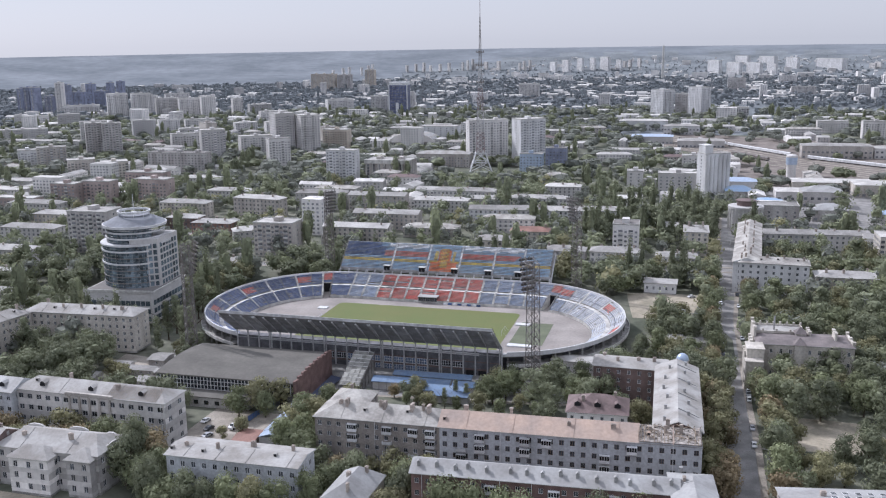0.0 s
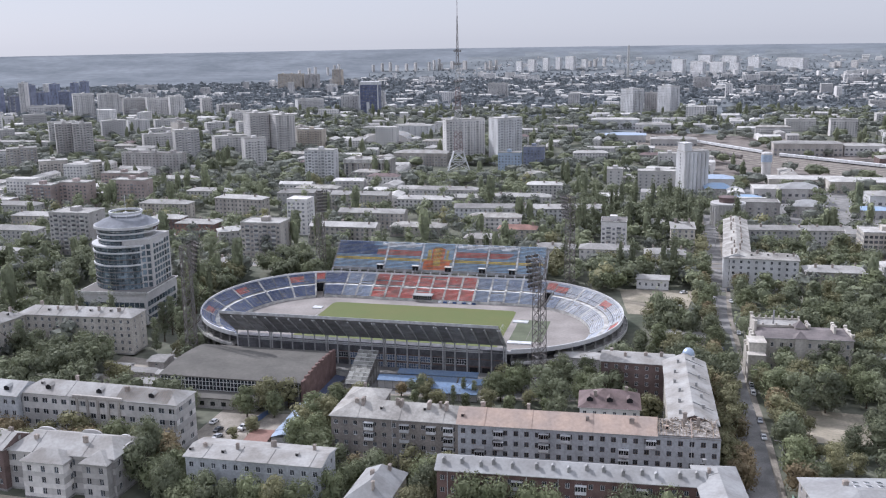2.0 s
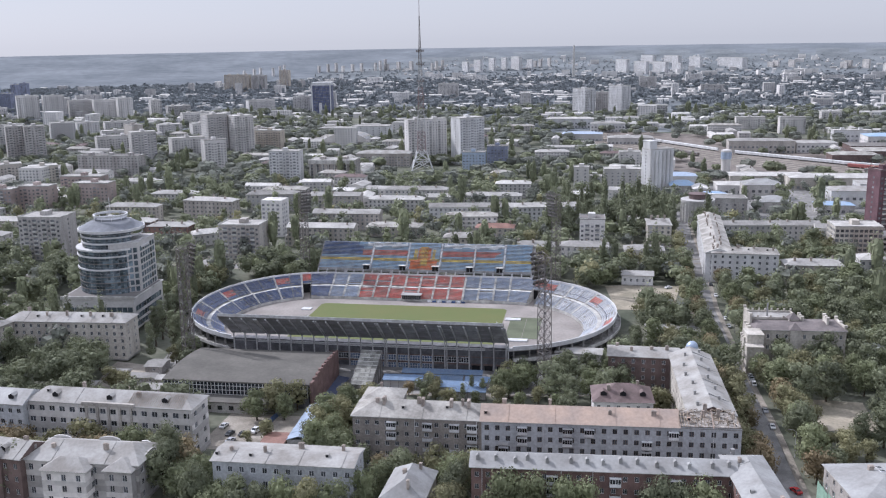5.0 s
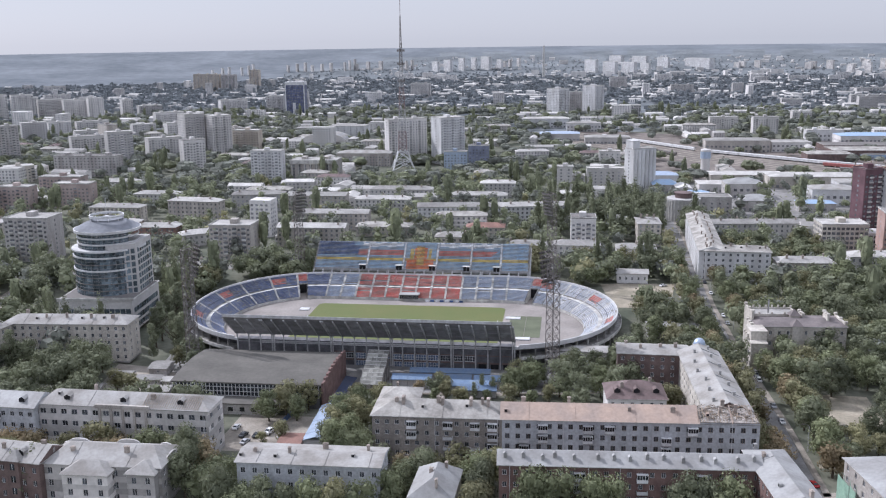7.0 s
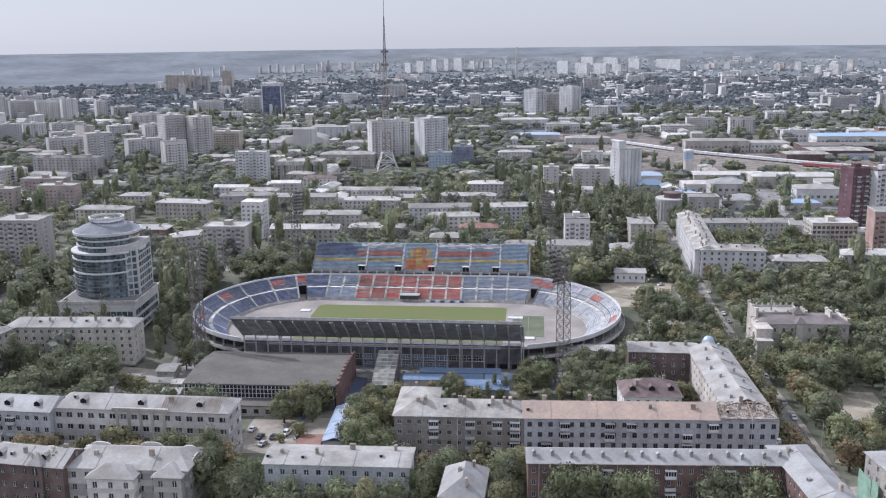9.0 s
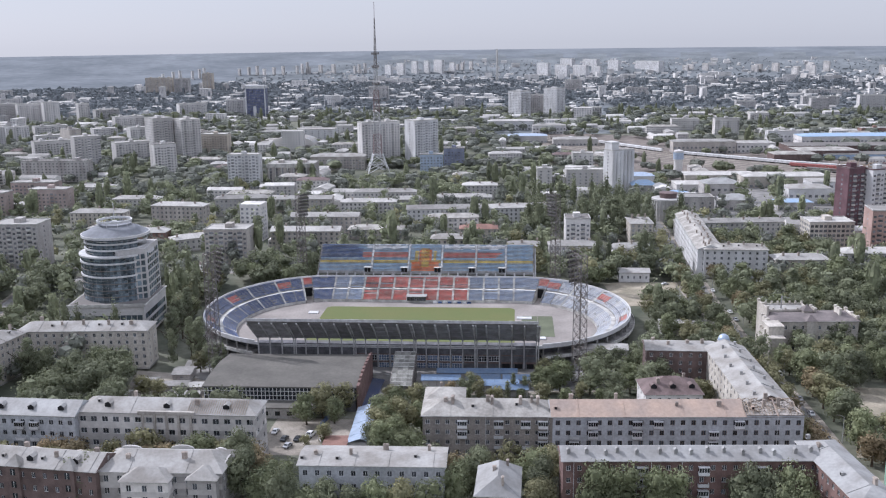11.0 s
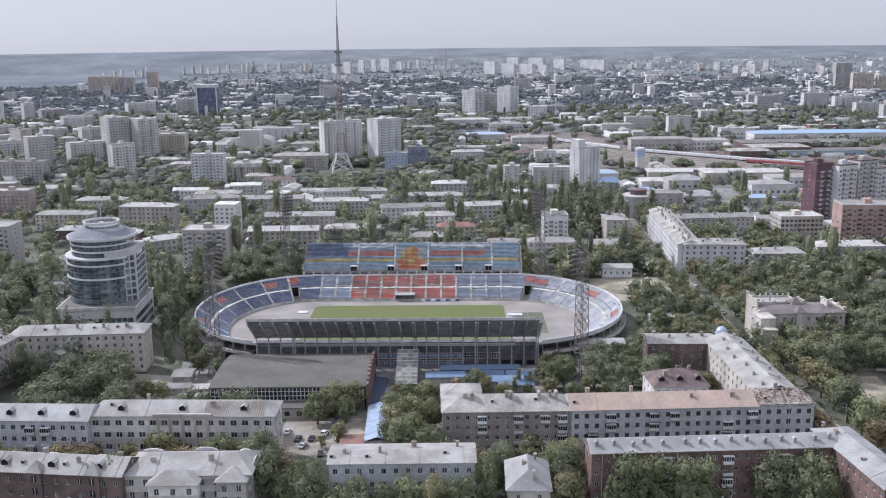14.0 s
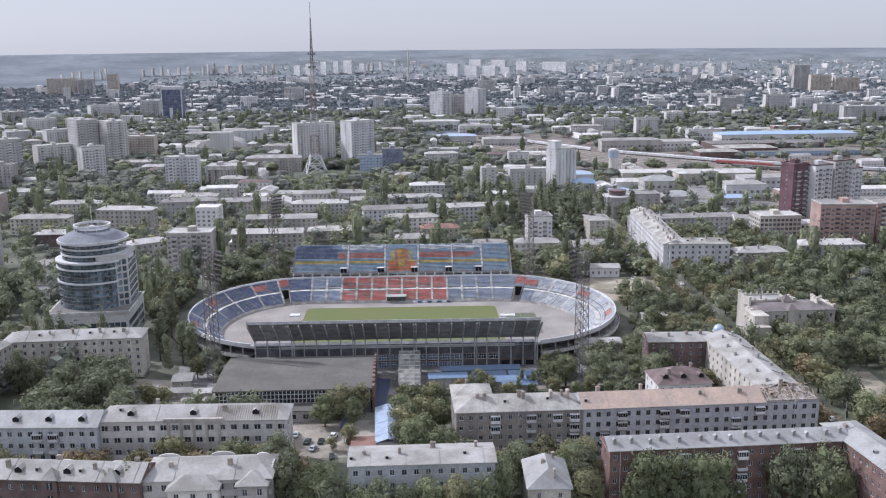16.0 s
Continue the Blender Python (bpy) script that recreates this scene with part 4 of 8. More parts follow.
def floodlight_mast(x, y, base, facing):
    ob = thing("floodlight_mast", pose(x, y, base, 0, 0, facing), "rusty steel lattice mast with rows of floodlights", "floodlight", "floodlight masts")
    s = Shape()
    H = 53.0
    lattice(s, [(H * i / 14, 2.1 - 0.4 * i / 14, 0, 0) for i in range(15)], 0.26)
    part("tower", s, M["steel_grey"], ob)
    for i in range(7):
        h = Shape()
        z, y0 = H - 11.5 + i * 1.9, 2.1 + i * 0.28
        h.box(-2.9, y0, z, 2.9, y0 + 1.1, z + 0.2)
        part("platform", h, M["steel_grey"], ob)
    for sx in (-2.8, -1.0, 1.0, 2.8):
        h = Shape()
        h.bar((sx, 2.1, H - 12), (sx, 4.2, H + 2.2), 0.22)
        part("upright", h, M["steel_grey"], ob)
    for sx in (-1.7, 1.7):
        for z in (H - 11, H - 5, H - 0.4):
            h = Shape()
            h.bar((sx, 1.6, z), (sx, 2.4 + (z - H + 12) * 0.15, z + 0.6), 0.2)
            part("brace", h, M["steel_grey"], ob)
        h = Shape()
        h.bar((sx, -1.6, H), (sx, 4.0, H + 2), 0.2)
        part("brace", h, M["steel_grey"], ob)
    l = Shape()
    l.lathe([(0.0, 0.0), (0.36, 0.05), (0.6, 0.6), (0.62, 0.66), (0.0, 0.6)], 8)
    lamp = l.mesh("lamp", M["lamp_metal"])
    for i in range(7):
        for k in range(5):
            part("lamp", lamp, None, ob, at=pose(-2.5 + k * 1.25, 3.0 + i * 0.28, H - 10.6 + i * 1.9, -75))
    return ob
for lu, lv in ((75.5, -77), (-75, -75), (72, 76), (-72, 76)):
    p = STAD @ Vector((lu, lv, 0))
    a = math.degrees(math.atan2(440 - p.y, -19.8 - p.x)) - 90
    floodlight_mast(p.x, p.y, gz(p.x, p.y), a)
    FOOT.append((pose(p.x, p.y, 0).inverted(), -4, -4, 4, 4, p.x, p.y, 8))

# ---- streets and yards ----
strip("road_avenue", [(80, 215), (99, 290), (111, 345), (134, 440), (158, 520), (186, 620), (214, 720)], 9, M["asphalt"], "straight asphalt avenue shaded by rows of trees")
strip("road_south", [(60, 205), (80, 236), (130, 232.5), (200, 219)], 9, M["asphalt"], "asphalt side street with parked cars")
strip("road_market", [(-60, 352), (-20, 345), (40, 335), (95, 322)], 8, M["pavement"], "paved way past the market stalls", kerb=False)
strip("road_far", [(-420, 560), (-150, 575), (150, 545), (420, 500)], 10, M["asphalt"], "asphalt street behind the stadium")
strip("road_left", [(-236, 300), (-234, 420), (-226, 560), (-176, 760)], 6, M["asphalt"], "asphalt street lined with trees")
yard("courtyard", [(-94, 300), (-62, 292), (-55, 322), (-86, 331)], M["pavement"], "paved yard with parked cars")
yard("apron", [(-130, 345), (-58, 325), (-40, 345), (10, 340), (60, 330), (75, 368), (-10, 390), (-125, 412)], M["asphalt"], "worn asphalt round the stadium", 0.02)
yard("sandy_lot", [(92, 452), (120, 446), (136, 484), (96, 492)], M["sand"], "bare sandy lot", 0.15)
yard("park_clearing", [(118, 290), (139, 285), (147, 312), (127, 318)], M["sand"], "bare sandy clearing in the park")
yard("school_yard", [(-150, 250), (-90, 236), (-92, 246), (-150, 262)], M["sand"], "trodden yard")
yard("shed_yard", [(-148, 332), (-114, 323), (-110, 388), (-144, 396)], M["pavement"], "pale trodden yard with low sheds", 0.05)
# a dark blue sheet stands in for the hall's shadow on this court
yard("blue_court", [(-58, 334), (-52, 331), (-43, 362), (-49, 366)], M["court_shadow"], "court beside the hall, the hall's shadow painted dark blue", 0.09, 2.6)
yard("crossing", [(72, 244), (100, 241), (98, 229), (70, 226)], M["pavement"], "worn pale paving where two streets meet", 0.14)
yard("dirt_patch", [(99, 258), (106, 256.5), (113, 267), (106, 269)], M["sand"], "pale bare ground at the street corner")
yard("works_yard", [(246, 640), (520, 585), (600, 800), (250, 880)], M["asphalt"], "worn asphalt between the works halls", 0.15)
yard("rail_yard", [(262, 905), (640, 745), (860, 990), (330, 1440)], M["ballast"], "brownish stony ground beside the tracks", 0.12)
yard("garden_path", [(123, 432), (129, 431), (141, 484), (135, 485)], M["pavement"], "pale paved path beside the sandy lot", 0.08)

# ---- near houses ----
h1 = house("apartment_house", "five-storey grey brick apartment house with a pale metal roof and balconies", (-40.5, 277.8), (-0.6, 268.6), 13, 21, 5, "wall_greybrick", "roof_slate", "hip", 3.4, 2.9, (1.35, 1.5), hip=7, chimneys=3, frame_mat="frame_white", chim="brick_chimney")
front_balconies(h1, (12.5, 24, 32.5, 38), 4, 4.4, 3.4, 0.4, 2)
h2 = house("apartment_house", "five-storey white plastered apartment house, its roof pinkish and partly stripped", (-0.6, 268.5), (76, 252.8), 13, 21, 5, "wall_plaster", "roof_pink", "gable", 3.2, 3.15, (1.4, 1.65), chimneys=5, frame_mat="frame_brown")
front_balconies(h2, (6.8, 12.6, 26.4, 33, 50.3, 58.2), 4, 4.4, 3.4, 0.25, 4)
h3 = house("apartment_house", "five-storey red brick apartment house with a grey sheet-metal roof", (-7.6, 235.3), (62, 221.5), 9.5, 22, 5, "wall_redbrown", "roof_metal", "gable", 2.3, 3.0, (1.2, 1.55), chimneys=0, dormers=0, frame_mat="frame_white")
front_balconies(h3, (17, 22, 39, 55), 4, 4.8, 3.5, 0.4, 8)
house("apartment_house", "grey brick rear wing with a pale hipped roof", (-37.5, 291), (-25, 288.2), 12, 20.6, 5, "wall_greybrick", "roof_slate", "hip", 2.6, 3.0, (1.3, 1.5), hip=5, chimneys=1)
def roof_vents(ob, n, depth, rise, seed):
    rng = random.Random(seed)
    L, H = ob["L"], ob["H"]
    for i in range(n):
        x = L * (i + 0.5 + rng.uniform(-0.25, 0.25)) / n
        y = depth * rng.uniform(0.18, 0.3)
        s = Shape()
        s.box(-0.45, -0.5, -0.6, 0.45, 0.5, 1.1)
        s.face([(-0.6, -0.65, 1.1), (0.6, -0.65, 1.1), (0, -0.65, 1.6)])
        s.face([(-0.6, 0.65, 1.1), (0.6, 0.65, 1.1), (0, 0.65, 1.6)])
        s.face([(-0.6, -0.65, 1.1), (0, -0.65, 1.6), (0, 0.65, 1.6), (-0.6, 0.65, 1.1)])
        s.face([(0.6, -0.65, 1.1), (0, -0.65, 1.6), (0, 0.65, 1.6), (0.6, 0.65, 1.1)])
        part("vent", s, M["roof_metal"], ob, at=pose(x, y, H + roof_height(depth, rise, y)))
roof_vents(h3, 15, 9.5, 2.3, 3)
h3b = house("apartment_house", "red brick corner wing with a grey sheet-metal roof", (62.2, 234), (57, 196), 11, 22, 5, "wall_redbrown", "roof_metal", "hip", 2.3, 3.0, (1.2, 1.55), chimneys=2)
low = house("apartment_house", "low pale house with a white flat-pitched roof half hidden by trees", (-80, 251.3), (-40, 241.8), 12.5, 20.3, 4, "wall_plaster", "roof_white", "gable", 1.2, 3.2, (1.4, 1.7), chimneys=4)
lb = house("apartment_house", "four-storey grey plastered block with a pale metal roof and corner pilasters", (-150, 306.2), (-92.8, 290.6), 12.5, 20.2, 4, "wall_city", "roof_white", "hip", 3.0, 3.4, (2.05, 1.85), hip=5, chimneys=2, dormers=3)
lb2 = house("apartment_house", "four-storey grey apartment house with dormers and small balconies", (-200, 318), (-150.4, 303.4), 12.5, 19.6, 4, "wall_plaster", "roof_metal", "gable", 3.2, 3.0, (1.5, 1.65), chimneys=0, dormers=5)
front_balconies(lb2, (18, 33, 38), 3, 4.6, 3.9, 0, 3)
def portico(ob):
    H = ob["H"]
    L = ob["L"]
    for i in range(5):
        s = Shape()
        s.box(L * 0.5 - 8 + i * 4, -0.45, 1, L * 0.5 - 7.2 + i * 4, -0.02, H - 0.6)
        part("pilaster", s, M["wall_sand"], ob)
    s = Shape()
    s.box(L * 0.5 - 9, -0.6, H - 0.6, L * 0.5 + 9.8, 0.3, H + 0.7)
    part("attic", s, M["wall_sand"], ob)
portico(lb)
sc = house("school_building", "brick house with a pale sheet-metal roof and gabled dormers", (-176, 275.2), (-136.5, 260.5), 12, 19.2, 3, "wall_darkbrick", "roof_white", "gable", 3.0, 3.2, (1.2, 1.7), chimneys=4, dormers=3)
pv = house("school_building", "grey plastered house with hipped pale metal roofs", (-136, 262.6), (-101.5, 254.3), 15, 18.4, 3, "wall_city", "roof_white", "hip", 3.4, 3.4, (1.45, 2.0), hip=5, chimneys=2, dormers=0)
for x0, x1 in ((8, 21.5), (26.5, 34.6)):
    a = pv.matrix_basis @ Vector((x0, -4.5 if x0 < 20 else -2.8, 0))
    b = pv.matrix_basis @ Vector((x1, -4.5 if x0 < 20 else -2.8, 0))
    house("school_wing", "projecting grey plastered wing with a hipped metal roof", (a.x, a.y), (b.x, b.y), 8, 17.6, 3, "wall_city", "roof_white", "hip", 2.6, 3.2, (1.4, 2.0), hip=4, chimneys=0)
def arched_gable(ob, x, y, w, h, along=True, wall="wall_pale"):
    """An upright plate with a rounded top, standing on a wall head; its length runs along the front or across it."""
    z = ob["H"] - 0.3
    prof = [(-w / 2, 0), (w / 2, 0), (w / 2, h * 0.4), (w * 0.36, h * 0.45)]
    prof += [(w * 0.34 * math.cos(math.pi * i / 10), h * 0.5 + h * 0.5 * math.sin(math.pi * i / 10)) for i in range(11)]
    prof += [(-w * 0.36, h * 0.45), (-w / 2, h * 0.4)]
    s = Shape()
    put = (lambda u, v, t: (x + u, y + t, z + v)) if along else (lambda u, v, t: (x + t, y + u, z + v))
    n = len(prof)
    s.face([put(u, v, -0.25) for u, v in prof])
    s.face([put(u, v, 0.25) for u, v in prof][::-1])
    for i in range(n):
        (u0, v0), (u1, v1) = prof[i], prof[(i + 1) % n]
        s.face([put(u0, v0, -0.25), put(u1, v1, -0.25), put(u1, v1, 0.25), put(u0, v0, 0.25)])
    part("arched_gable", s.weld(), M[wall], ob)
arched_gable(pv, 4.5, 13.2, 9.5, 2.3)
arched_gable(pv, 20, 13.2, 10.5, 2.6)
arched_gable(pv, 31.5, 13.2, 5.5, 1.9)
arched_gable(pv, 35.2, 8, 9, 1.4, False)
arched_gable(pv, 23.8, 4.5, 8, 1.5, False)
def front_turret(ob, x, w=4.0):
    """A shallow bay on the front that ends in a small pyramid of sheet metal."""
    H = ob["H"]
    s = Shape()
    s.box(x - w / 2, -0.9, 0, x + w / 2, 2.5, H + 0.3)
    bay = part("bay", s, M["wall_darkbrick"], ob)
    s = Shape()
    q = [(x - w / 2 - 0.4, -1.3, H + 0.3), (x + w / 2 + 0.4, -1.3, H + 0.3), (x + w / 2 + 0.4, 3.0, H + 0.3), (x - w / 2 - 0.4, 3.0, H + 0.3)]
    for i in range(4):
        s.face([q[i], q[(i + 1) % 4], (x, 1.2, H + 3.2)])
    s.face(q[::-1])
    part("bay_roof", s.weld(), M["roof_white"], bay)
    for z in (3.5, 7.2, 11):
        add_bay_window(bay, x, z)
def add_bay_window(bay, x, z):
    s = Shape()
    s.box(x - 0.75, -0.98, z, x + 0.75, -0.9, z + 1.9, 0)
    s.box(x - 0.06, -1.02, z, x + 0.06, -0.98, z + 1.9, 1)
    part("window", s, [M["glass_dark"], M["frame_white"]], bay)
front_turret(sc, 17)
front_turret(sc, 34)
arched_gable(sc, 17, 10.4, 6.5, 1.5, True, "wall_cream")
arched_gable(sc, 32, 10.4, 6.5, 1.5, True, "wall_cream")
house("cottage", "small cream house with a steep pale metal roof", (-27.6, 252), (-32.6, 234.6), 11.8, 14.4, 3, "wall_cream", "roof_metal", "hip", 4.2, 3.6, (1.1, 1.6), hip=4, chimneys=3)
d1 = house("apartment_house", "five-storey cream apartment house with a white sheet roof", (-193, 405.6), (-139.3, 395.6), 13, 19.6, 5, "wall_cream", "roof_white", "hip", 2.6, 3.2, (1.2, 1.6), hip=5, chimneys=5)
house("apartment_house", "apartment wing with a white sheet roof", (-210, 354), (-189, 404), 12, 19.6, 5, "wall_cream", "roof_white", "hip", 2.6, 3.2, (1.2, 1.6), chimneys=6)
jj = house("apartment_house", "long apartment wing with a pale sheet-metal roof seen end on", (65.2, 268.2), (79.0, 265.2), 58, 20.0, 5, "wall_cream", "roof_white", "gable", 0.1, 3.4, (1.2, 1.6), chimneys=0)
def long_roof(ob, depth, rise):
    """A ridge that runs away from the front, with vents on both slopes."""
    L, H = ob["L"], ob["H"]
    s = Shape()
    o = 0.7
    for sg in (0, 1):
        xe = -o if sg == 0 else L + o
        s.face([(xe, -o, H + 0.12), (L / 2, -o, H + 0.12 + rise), (L / 2, depth + o, H + 0.12 + rise), (xe, depth + o, H + 0.12)])
        s.face([(xe, -o, H - 0.1), (L / 2, -o, H - 0.1 + rise), (L / 2, depth + o, H - 0.1 + rise), (xe, depth + o, H - 0.1)])
    for y in (-o + 0.25, depth + o - 0.25):
        s.face([(0, y, H), (L, y, H), (L / 2, y, H + rise)], 1)
    part("roof", s, [M["roof_white"], M["wall_darkbrick"]], ob)
    rng = random.Random(3)
    for i in range(12):
        y = 4 + i * depth / 12.5
        x = L * (0.72 if i % 2 else 0.25) + rng.uniform(-1, 1)
        z = H + 0.12 + rise * (1 - abs(x - L / 2) / (L / 2))
        w = Shape()
        w.box(-0.4, -0.4, -0.4, 0.4, 0.4, 1.3)
        w.box(-0.5, -0.5, 1.3, 0.5, 0.5, 1.42)
        part("vent", w, M["roof_metal"], ob, at=pose(x, y, z))
        if i % 3 == 1:
            w = Shape()
            w.box(0, -0.12, -0.05, L / 2, 0.12, 0.35)
            part("fire_wall", w, M["roof_metal"], ob, at=pose(L / 2, y + 1.5, H + rise + 0.12, 0, math.degrees(math.atan2(rise, L / 2)), 0))
long_roof(jj, 58, 3.0)
house("apartment_house", "brick cross wing with a white sheet roof", (55, 328.5), (80, 321.5), 12, 19.4, 5, "wall_darkbrick", "roof_white", "gable", 1.8, 3.4, (1.2, 1.6), chimneys=4)
def dome():
    ob = thing("dome", pose(88.5, 332, 19.5), "small pale blue metal dome on a corner turret", "dome")
    s = Shape()
    s.lathe([(2.3, -2.5), (2.3, 0), (2.6, 0.05), (2.6, 0.35), (2.2, 0.4)], 24)
    part("drum", s, M["wall_cream"], ob)
    s = Shape()
    s.lathe([(2.3 * math.cos(a), 0.4 + 2.5 * math.sin(a)) for a in [math.pi / 2 * i / 8 for i in range(9)]], 24)
    part("cap", s, M["roof_blue_pale"], ob, smooth=True)
mat("roof_blue_pale", (0.42, 0.5, 0.62), 0.35, 0.15, metal=0.3)
dome()
kk = house("cottage", "two-storey grey plastered house with a brown hipped metal roof", (41.8, 296.6), (61.5, 292.9), 15, 14.2, 3, "wall_pale", "roof_brown", "hip", 4.2, 3.0, (1.1, 1.7), hip=8, chimneys=2, dormers=3)
mw = house("apartment_house", "white five-storey corner apartment house with a grey roof", (155, 489), (188.8, 479), 13, 19.6, 5, "wall_white", "roof_slate", "hip", 2.4, 3.4, (1.3, 1.6), hip=5, chimneys=4)
mw2 = house("apartment_house", "long white apartment wing with a slate roof full of chimneys", (187, 601), (152.5, 492), 14, 19.2, 5, "wall_white", "roof_slate", "gable", 2.6, 3.4, (1.3, 1.6), chimneys=22, near=False)
house("apartment_house", "white apartment house with a flat pale roof", (190, 603), (268, 590), 12, 12, 3, "wall_pale", "roof_city", "gable", 2.2, 3.4, (1.3, 1.6), near=False, chimneys=6)

def old_mansion():
    ob = house("old_mansion", "old pale stone building with dark roofs, parapets and corner towers", (124, 357), (159.5, 350), 16, 17.8, 3, "wall_cream", "roof_mauve", "hip", 1.5, 3.2, (1.1, 1.8), hip=3, chimneys=0)
    L, H = ob["L"], ob["H"]
    s = Shape()
    s.box(0.5, 11, 0, 19, 21, 16.6)
    s.box(0.2, 10.7, 16.6, 19.3, 11.1, 17.5)
    s.box(0.2, 20.9, 16.6, 19.3, 21.3, 17.5)
    s.box(18.9, 11.1, 16.6, 19.3, 20.9, 17.5)
    for i in range(8):
        s.box(0.2 + i * 2.65, 20.8, 17.5, 0.9 + i * 2.65, 21.4, 18.5)
        if i % 2:
            s.box(0.2 + i * 2.65, 10.6, 17.5, 0.9 + i * 2.65, 11.2, 18.3)
    rear = part("rear_hall", s, M["wall_cream"], ob, "flat-roofed rear hall with a battlemented parapet")
    s = Shape()
    s.box(0.6, 11.2, 16.62, 18.8, 20.8, 16.8)
    part("flat_roof", s, M["roof_city"], rear)
    s = Shape()
    s.bar((8, 15, 16.8), (8, 15, 22.5), 0.5)
    part("vent_pipe", s, M["steel_dark"], rear)
    # the wing along the avenue, with a lower end
    for x, y0, y1, h in ((-4.6, -8, 1, 15.2), (-5.4, -12.5, -8, 11.4)):
        s = Shape()
        s.box(x, y0, 0, x + 6.5, y1 - 0.02, h)
        s.box(x - 0.2, y0 - 0.2, h, x + 6.7, y1 - 0.02, h + 0.4)
        w = part("street_wing", s, M["wall_cream"], ob)
        for k in range(2):
            for z in range(2, int(h) - 2, 4):
                q = Shape()
                yy = y0 + (y1 - y0) * (k + 0.5) / 2
                q.box(x - 0.08, yy - 0.5, z, x - 0.02, yy + 0.5, z + 1.9)
                part("window", q, M["glass_dark"], w)
    footprint(ob.matrix_basis, -6.5, -13, 2, 2)
    # stepped end walls, one behind another
    for x, y0, y1, h in ((-5.2, -4.5, 2, 12.5), (-2.6, 1, 9, 15.5), (-0.6, 8, 21, 19), (L - 6.5, 5, 11, 18.6), (L - 0.4, 1, 15, 16.4), (20.5, 9, 15, 17.6)):
        s = Shape()
        s.box(x, y0, 0, x + 0.9, y1, h)
        s.box(x - 0.15, y0 - 0.3, h, x + 1.05, y0 + 1.1, h + 0.9)
        s.box(x - 0.15, y1 - 1.1, h, x + 1.05, y1 + 0.3, h + 0.9)
        s.box(x - 0.1, (y0 + y1) / 2 - 0.6, h, x + 1.0, (y0 + y1) / 2 + 0.6, h + 0.8)
        part("end_wall", s, M["wall_cream"], ob)
    for x, y, w, h in ((-4.4, -2, 4.4, 11.5), (14, -0.8, 4.2, 15.5), (15.5, 8, 4.0, 17.5)):
        s = Shape()
        s.box(x, y, 0, x + w, y + w, h)
        t = part("turret", s, M["wall_cream"], ob)
        s = Shape()
        q = [(x - 0.4, y - 0.4, h), (x + w + 0.4, y - 0.4, h), (x + w + 0.4, y + w + 0.4, h), (x - 0.4, y + w + 0.4, h)]
        for i in range(4):
            s.face([q[i], q[(i + 1) % 4], (x + w / 2, y + w / 2, h + 2.6)])
        s.face(q[::-1])
        part("spire", s, M["roof_mauve"], t)
    return ob
old_mansion()

def stripped_roof(ob):
    """The end of the white house where the covering is gone: rafters, battens and rubble."""
    L, H = ob["L"], ob["H"]
    x0, x1, d, rise = L * 0.765, L - 0.2, 13.0, 3.2
    s = Shape()
    s.box(x0, 0.2, H + 0.02, x1, d - 0.2, H + 0.3)
    part("attic_floor", s, M["rubble"], ob)
    rng = random.Random(11)
    s = Shape()
    n = 20
    for i in range(n):
        x = x0 + (x1 - x0) * i / (n - 1)
        if rng.random() < 0.75:
            k = rng.uniform(0.4, 1.0)
            s.bar((x, 0.0, H + 0.3), (x + rng.uniform(-0.3, 0.3), d / 2 * k, H + 0.3 + rise * k), 0.13)
        if rng.random() < 0.5:
            s.bar((x, d, H + 0.3), (x, d / 2, H + 0.3 + rise), 0.13)
    for i in range(90):
        x, y = rng.uniform(x0, x1), rng.uniform(0.5, d - 0.5)
        a, l = rng.uniform(0, math.pi), rng.uniform(0.6, 2.6)
        s.bar((x, y, H + 0.4 + rng.random() * 0.8), (min(x1, x + l * math.cos(a)), min(d, y + l * math.sin(a)), H + 0.4 + rng.random() * 1.2), rng.uniform(0.06, 0.2))
    part("rafter", s, M["timber"], ob, "bare grey roof timbers", kind="stuff")
    s = Shape()
    for i in range(70):
        x, y, w = rng.uniform(x0, x1 - 1), rng.uniform(0.6, d - 1.2), rng.uniform(0.2, 0.9)
        s.box(x, y, H + 0.25, x + w, y + w * rng.uniform(0.5, 1), H + 0.3 + rng.random() * 0.6)
    part("rubble", s, M["rubble"], ob, kind="stuff")
    s = Shape()
    for i in range(4):
        x = x0 + 3 + i * 4.5
        s.box(x, d * 0.55, H + 0.2, x + 1.0, d * 0.55 + 0.7, H + rng.uniform(1.8, 3.4))
    part("chimney", s, M["brick_chimney"], ob)

def cut_roof(ob, keep):
    """Shortens a gable roof to the part that is still covered."""
    L, H = ob["L"], ob["H"]
    for c in ob.children:
        if c.name.startswith("roof"):
            for v in c.data.vertices:
                if v.co.x > L * 0.5:
                    v.co.x = L * keep
cut_roof(h2, 0.77)
stripped_roof(h2)

def downpipes(ob, xs):
    """Pale drainpipes down the front."""
    for x in xs:
        s = Shape()
        s.bar((x, -0.18, 0.4), (x, -0.18, ob["H"] - 0.3), 0.13, n=6)
        part("downpipe", s, M["frame_white"], ob)
downpipes(h3, (3, 24.5, 33, 51))
downpipes(h1, (20, 39.5))
downpipes(h2, (19, 46, 70))
downpipes(lb, (0.6, 19, 38, 58))
for cx in (9.5, 22, 31, 36.5):
    chimney_part(h1, cx, 5.0, h1["H"] + roof_height(13, 3.4, 5.0), 0.9, 2.2, 1.7, "brick_chimney")

